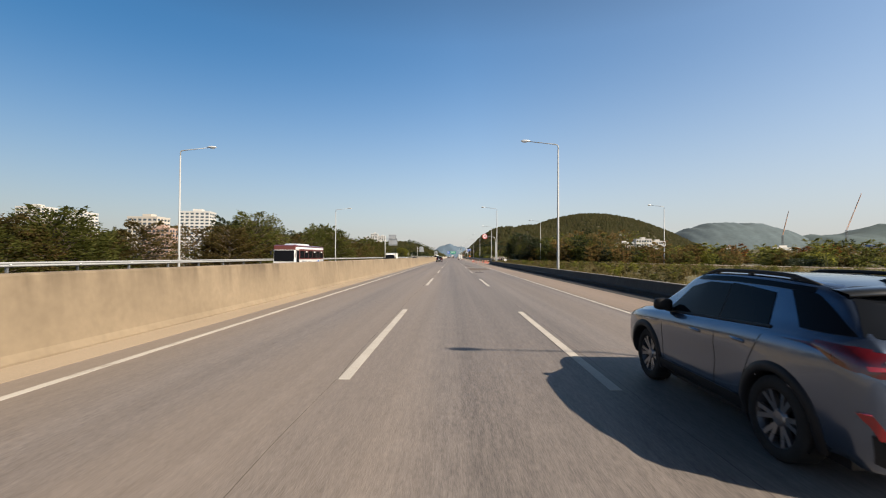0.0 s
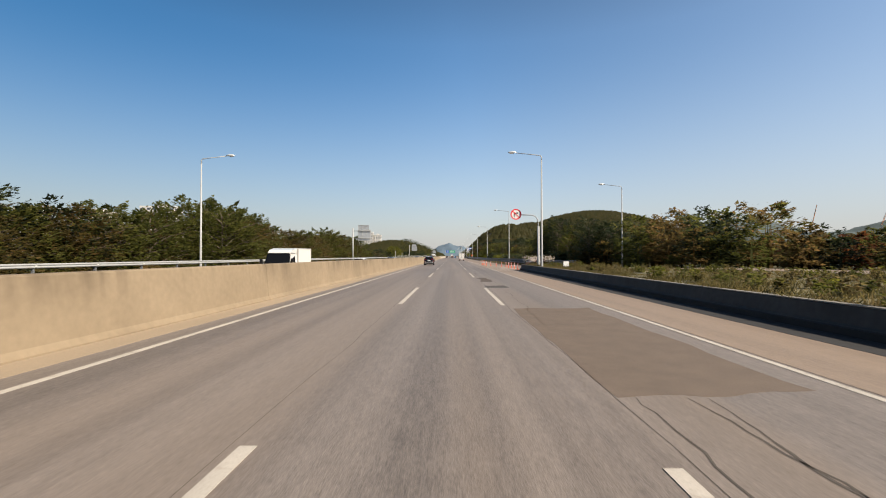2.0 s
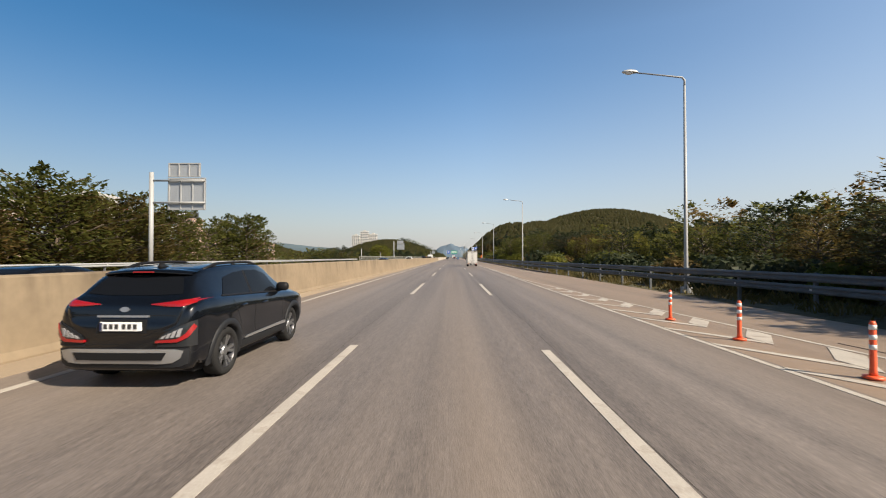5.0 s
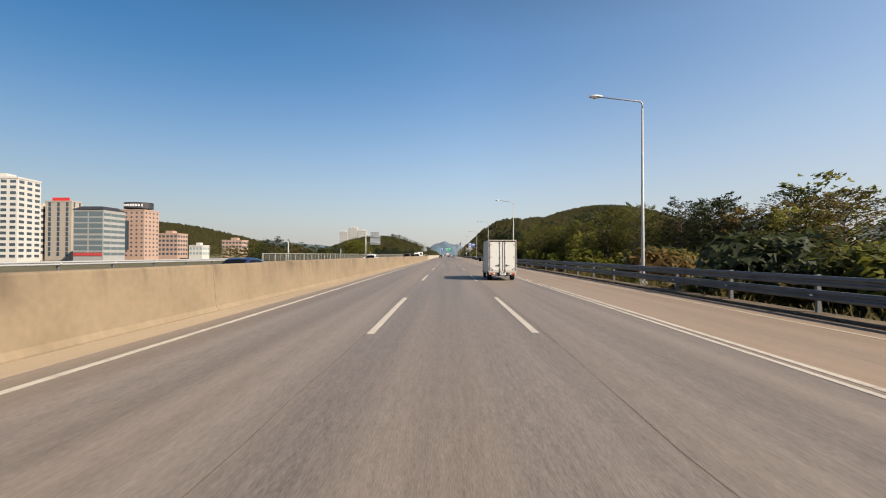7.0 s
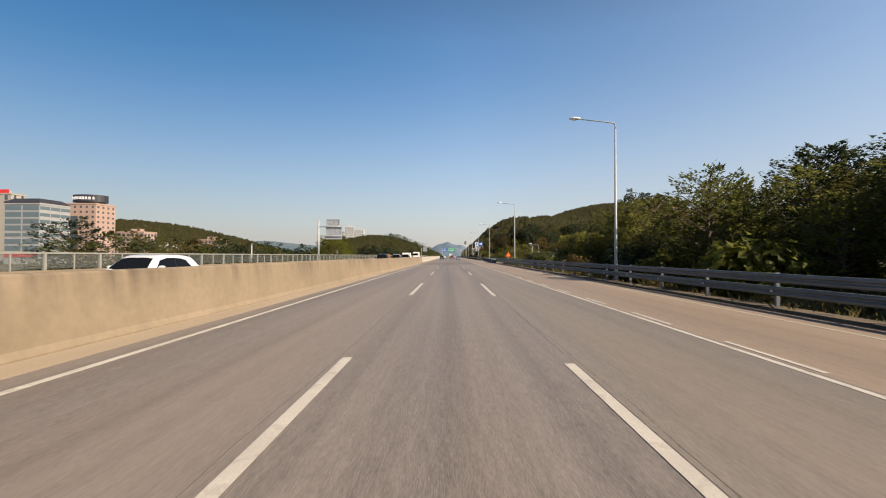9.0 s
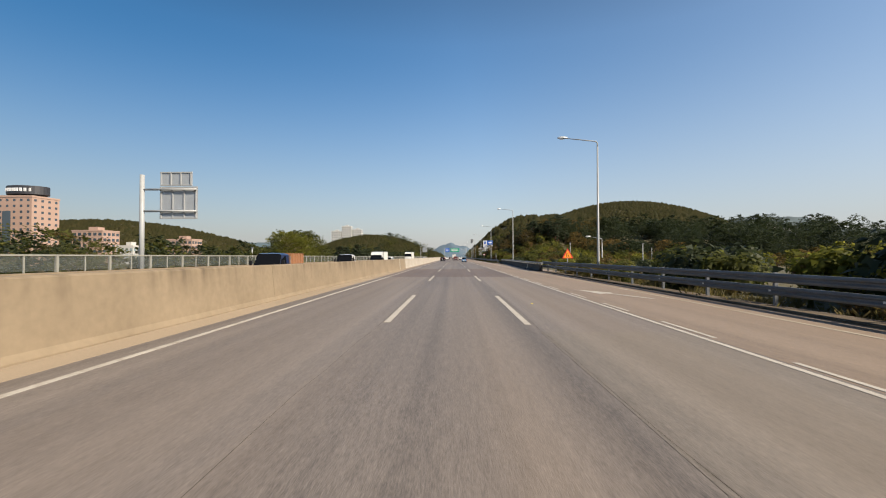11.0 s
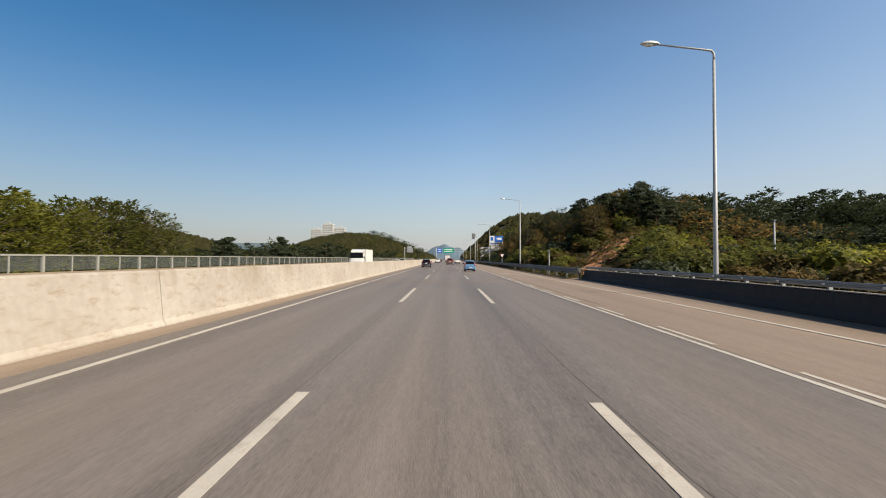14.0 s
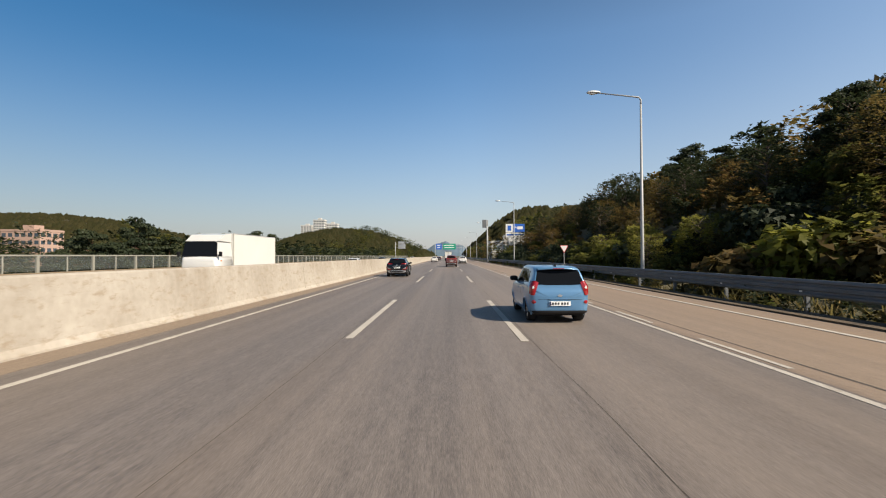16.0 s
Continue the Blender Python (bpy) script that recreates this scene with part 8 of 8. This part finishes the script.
        for v in cap["geom"]:
            if isinstance(v, bmesh.types.BMVert):
                v.co.y += 0.024
        part("red_lens", bm, TAIL, tl, "red oval lens")
        for k in range(3):
            bm = bmesh.new()
            box(bm, lx - s * 0.05 - 0.10, lx - s * 0.05 + 0.10, b0 - 0.052, b0 - 0.044, z0 - 0.137 + 0.027 * k, z0 - 0.122 + 0.027 * k, 0.003)
            part("amber_lens", bm, AMBER, tl, "orange lens strip")
        bm = bmesh.new()
        bmesh.ops.create_uvsphere(bm, u_segments=14, v_segments=8, radius=0.048)
        for v in bm.verts:
            v.co = Vector((v.co.x + lx + s * -0.13 if s > 0 else v.co.x + lx + 0.13, v.co.y * 0.4 + b0 - 0.05, v.co.z + z0 - 0.108))
        part("reverse_light", bm, LAMPC, tl, "round clear lens", smooth=True)
        bm = bmesh.new()
        box(bm, min(s * 0.25, s * 0.40), max(s * 0.25, s * 0.40), b0 + 0.1, b1 + cab_len - 0.2, z0 - 0.22, z0 - 0.03)
        part("chassis_rail", bm, BLACKP, th)
        for yw, tw in ((b0 + 1.0, 0.28), (b1 + (front_w or cab_len * 0.5), 0.20)):
            wheel(th, s * (W / 2 - 0.12), yw, r, tw, s, 6, GREYP)
    plate(th, 0.02, b0 - 0.02, z0 - 0.12, 0.44, 0.15)
    bm = bmesh.new()
    box(bm, -hw * 0.56, hw * 0.56, b0 - 0.06, b0 + 0.02, z0 - 0.335, z0 - 0.29, 0.008)
    part("under_run_bar", bm, STEEL, th, "bent grey steel bar")
    for x in (-0.38, 0.38):
        bm = bmesh.new()
        box(bm, x - 0.03, x + 0.03, b0 - 0.02, b0 + 0.04, z0 - 0.30, z0 - 0.03, 0.006)
        part("bar_bracket", bm, STEEL_D, th)
    bm = bmesh.new()
    box(bm, -0.45, 0.45, b0 + 0.06, b0 + 0.12, z0 - 0.26, z0 - 0.03)
    part("rear_crossmember", bm, BLACKP, th)
    cab(th, W, b1 + 0.08, b1 + 0.08 + cab_len, belt, roof, paint, slope, low)
    if deflector:
        bm = bmesh.new()
        y0 = b1 + 0.1
        poly = [(y0, roof - 0.05), (y0 + cab_len - slope - 0.1, roof - 0.02), (y0 + cab_len * 0.45, z1 - 0.12), (y0, z1 - 0.02)]
        a = [bm.verts.new((-hw * 0.9, y, z)) for y, z in poly]
        b = [bm.verts.new((hw * 0.9, y, z)) for y, z in poly]
        bm.faces.new(a)
        bm.faces.new(b[::-1])
        for k in range(4):
            bm.faces.new((a[k], a[(k + 1) % 4], b[(k + 1) % 4], b[k]))
        part("wind_deflector", bm, paint, th)
    return th


box_truck("white light box truck with two locked rear doors", pose(3.53, 221.65, 0), W=1.80, box_y=(0.0, 4.25), box_z=(0.56, 2.70), cab_len=1.75, front_w=0.5)
box_truck("white box truck with a wind deflector, oncoming", pose(-11.4, 98.8, 0, 0, 0, 180), box_y=(0, 2.7), box_z=(0.62, 2.24), deflector=True, cab_len=1.6, roof=1.94)
box_truck("white box truck with a wind deflector beside the barrier", pose(-11.4, 360.2, 0, 0, 0, 180), box_y=(0, 3.7), box_z=(0.75, 2.47), W=1.80, deflector=True, cab_len=1.8, belt=1.25, roof=2.02)
box_truck("large white lorry with a long box, oncoming", pose(-15.5, 449.5, 0, 0, 0, 180), W=2.35, bw=2.4, box_y=(0, 7.2), box_z=(1.0, 3.3), cab_len=2.1, belt=1.75, roof=2.75, r=0.45, deflector=True, low=0.55, slope=0.35)
box_truck("white lorry far ahead", pose(0.2, 566, 0), W=2.2, bw=2.3, box_y=(0, 6.0), box_z=(1.0, 3.2), cab_len=1.9, belt=1.6, roof=2.5, r=0.42, low=0.5)


def pickup(label, at, paint, load=None):
    th = thing("pickup_truck", label, "truck", at, "light trucks")
    cab(th, 1.72, 2.75, 4.5, 1.2, 1.96, paint)
    bm = bmesh.new()
    box(bm, -0.85, 0.85, 0, 2.65, 0.66, 0.78, 0.01)
    for a in ((-0.86, -0.82, 0, 2.65), (0.82, 0.86, 0, 2.65), (-0.81, 0.81, 0, 0.04), (-0.81, 0.81, 2.6, 2.65)):
        box(bm, *a, 0.79, 1.15)
    part("cargo_bed", bm, paint, th)
    bm = bmesh.new()
    for x in (-0.8, 0.8):
        tube(bm, [(x, 2.6, 0.8), (x, 2.6, 1.75)], 0.03, 6)
    tube(bm, [(-0.8, 2.6, 1.75), (0.8, 2.6, 1.75)], 0.03, 6)
    part("headboard", bm, STEEL_D, th)
    for s in (-1, 1):
        for yw in (0.9, 3.7):
            wheel(th, s * 0.74, yw, 0.31, 0.2, s, 6, GREYP)
    if load:
        bm = bmesh.new()
        box(bm, -0.82, 0.82, 0.1, 2.5, 0.80, 1.9, 0.02)
        ld = part("load", bm, load, th, "brown wooden load")
        for k in range(5):
            bm = bmesh.new()
            box(bm, -0.86, 0.86, 0.15 + 0.5 * k, 0.25 + 0.5 * k, 0.80, 1.96, 0.01)
            part("board", bm, load, ld)
    return th


WOOD = mat("load_wood", (0.24, 0.11, 0.05), 0.7, 0.3, 1.5, 15, 0.2, stretch=(1, 6, 1))
pickup("dark blue light truck with a brown wooden load", pose(-11.6, 321.5, 0, 0, 0, 180), P_NAVY, WOOD)
pickup("white light truck with an open bed", pose(-11.6, 341.0, 0, 0, 0, 180), P_WHITE)


def coach(at):
    th = thing("coach", "red and white coach in the oncoming lanes", "bus", at)
    hw = 1.22
    prof = [(0.97, 0.0), (1.0, 0.06), (1.0, 0.5), (0.99, 0.86), (0.93, 0.97), (0.8, 1.0), (0.0, 1.01)]
    bm = bmesh.new()
    loft(bm, [(0, 0.35, 3.05, hw * 0.96), (0.15, 0.32, 3.15, hw), (10.2, 0.32, 3.15, hw), (10.55, 0.34, 3.0, hw * 0.97), (10.75, 0.42, 2.5, hw * 0.93), (10.8, 0.5, 1.3, hw * 0.92)], prof)
    part("body", bm, P_WHITE, th)
    bm = bmesh.new()
    box(bm, -hw * 0.86, hw * 0.86, 10.68, 10.83, 1.25, 2.55, 0.04)
    part("windscreen", bm, CGLASS, th, "dark windscreen")
    bm = bmesh.new()
    box(bm, -hw * 0.9, hw * 0.9, 10.72, 10.86, 0.4, 0.78, 0.05)
    part("front_panel", bm, P_RED, th, "red lower front")
    bm = bmesh.new()
    box(bm, -hw * 0.93, hw * 0.93, 10.35, 10.72, 2.60, 3.08, 0.05)
    part("brow", bm, P_RED, th, "red brow above the windscreen")
    bm = bmesh.new()
    loft(bm, [(0.1, 3.0, 3.19, hw * 0.97), (10.3, 3.0, 3.19, hw * 0.97), (10.6, 2.9, 3.08, hw * 0.93)], [(1.02, 0.0), (1.02, 0.4), (0.97, 0.8), (0.85, 1.0), (0.0, 1.03)])
    part("roof_skin", bm, P_RED, th, "red roof")
    bm = bmesh.new()
    loft(bm, [(4.4, 3.16, 3.22, 0.75), (4.9, 3.16, 3.40, 0.86), (8.2, 3.16, 3.40, 0.86), (9.0, 3.16, 3.22, 0.75)], [(1.0, 0.0), (0.97, 0.7), (0.85, 1.0), (0.0, 1.05)])
    part("air_conditioner", bm, P_WHITE, th, "white roof air conditioner")
    for s in (-1, 1):
        x = s * (hw + 0.004)
        bm = bmesh.new()
        box(bm, x - 0.012, x + 0.012, 0.25, 9.6, 1.48, 2.72, 0.01)
        part("window_band", bm, P_RED, th, "red window surround")
        for k in range(6):
            bm = bmesh.new()
            xg = s * (hw + 0.018)
            box(bm, xg - 0.008, xg + 0.008, 0.45 + 1.5 * k, 1.85 + 1.5 * k, 1.62, 2.52, 0.006)
            pane = part("side_window", bm, CGLASS, th, "dark window")
            if k % 2 == 0:
                bm = bmesh.new()
                xc = s * (hw + 0.027)
                box(bm, xc - 0.002, xc + 0.002, 0.75 + 1.5 * k, 1.45 + 1.5 * k, 2.34, 2.46)
                part("curtain", bm, S_WHITE, pane, "pale blind")
        bm = bmesh.new()
        box(bm, x - 0.012, x + 0.012, 9.65, 10.45, 0.95, 2.55, 0.01)
        part("door", bm, CGLASS, th, "dark glazed front door")
        bm = bmesh.new()
        xg = s * (hw + 0.010)
        poly = [(1.6, 0.55), (3.3, 0.55), (2.9, 1.2), (2.2, 1.4), (1.9, 1.1)]
        f = bm.faces.new([bm.verts.new((xg, y, z)) for y, z in poly])
        part("blue_shape", bm, S_BLUE, th, "blue painted shape")
        bm = bmesh.new()
        box(bm, x - 0.010, x + 0.010, 0.2, 1.55, 0.5, 1.45, 0.004)
        part("rear_panel", bm, STEEL_P, th, "grey rear side panel")
        for y0, y1, z in ((5.2, 6.6, 1.15), (7.0, 8.6, 1.25), (5.4, 6.2, 0.9)):
            bm = bmesh.new()
            box(bm, x - 0.008, x + 0.009, y0, y1, z - 0.04, z + 0.04, 0.002)
            part("writing_bar", bm, STEEL_D, th, "bar of lettering")
        for yw in (2.2, 8.4):
            wheel(th, s * (hw - 0.14), yw, 0.48, 0.28, s, 8, GREYP)
        bm = bmesh.new()
        box(bm, s * 0.85 - 0.16, s * 0.85 + 0.16, 10.84, 10.88, 0.6, 0.8, 0.02)
        part("headlight", bm, LAMPC, th)
        bm = bmesh.new()
        box(bm, s * 1.4 - 0.08, s * 1.4 + 0.08, 10.7, 10.85, 2.0, 2.45, 0.03)
        tube(bm, [(s * 1.15, 10.6, 2.7), (s * 1.4, 10.78, 2.4)], 0.03, 6)
        part("mirror", bm, BLACKP, th)
    return th


coach(pose(-17.6, 70.9, 0, 0, 0, 180) @ Matrix.Diagonal((0.98, 0.93, 0.88, 1)))
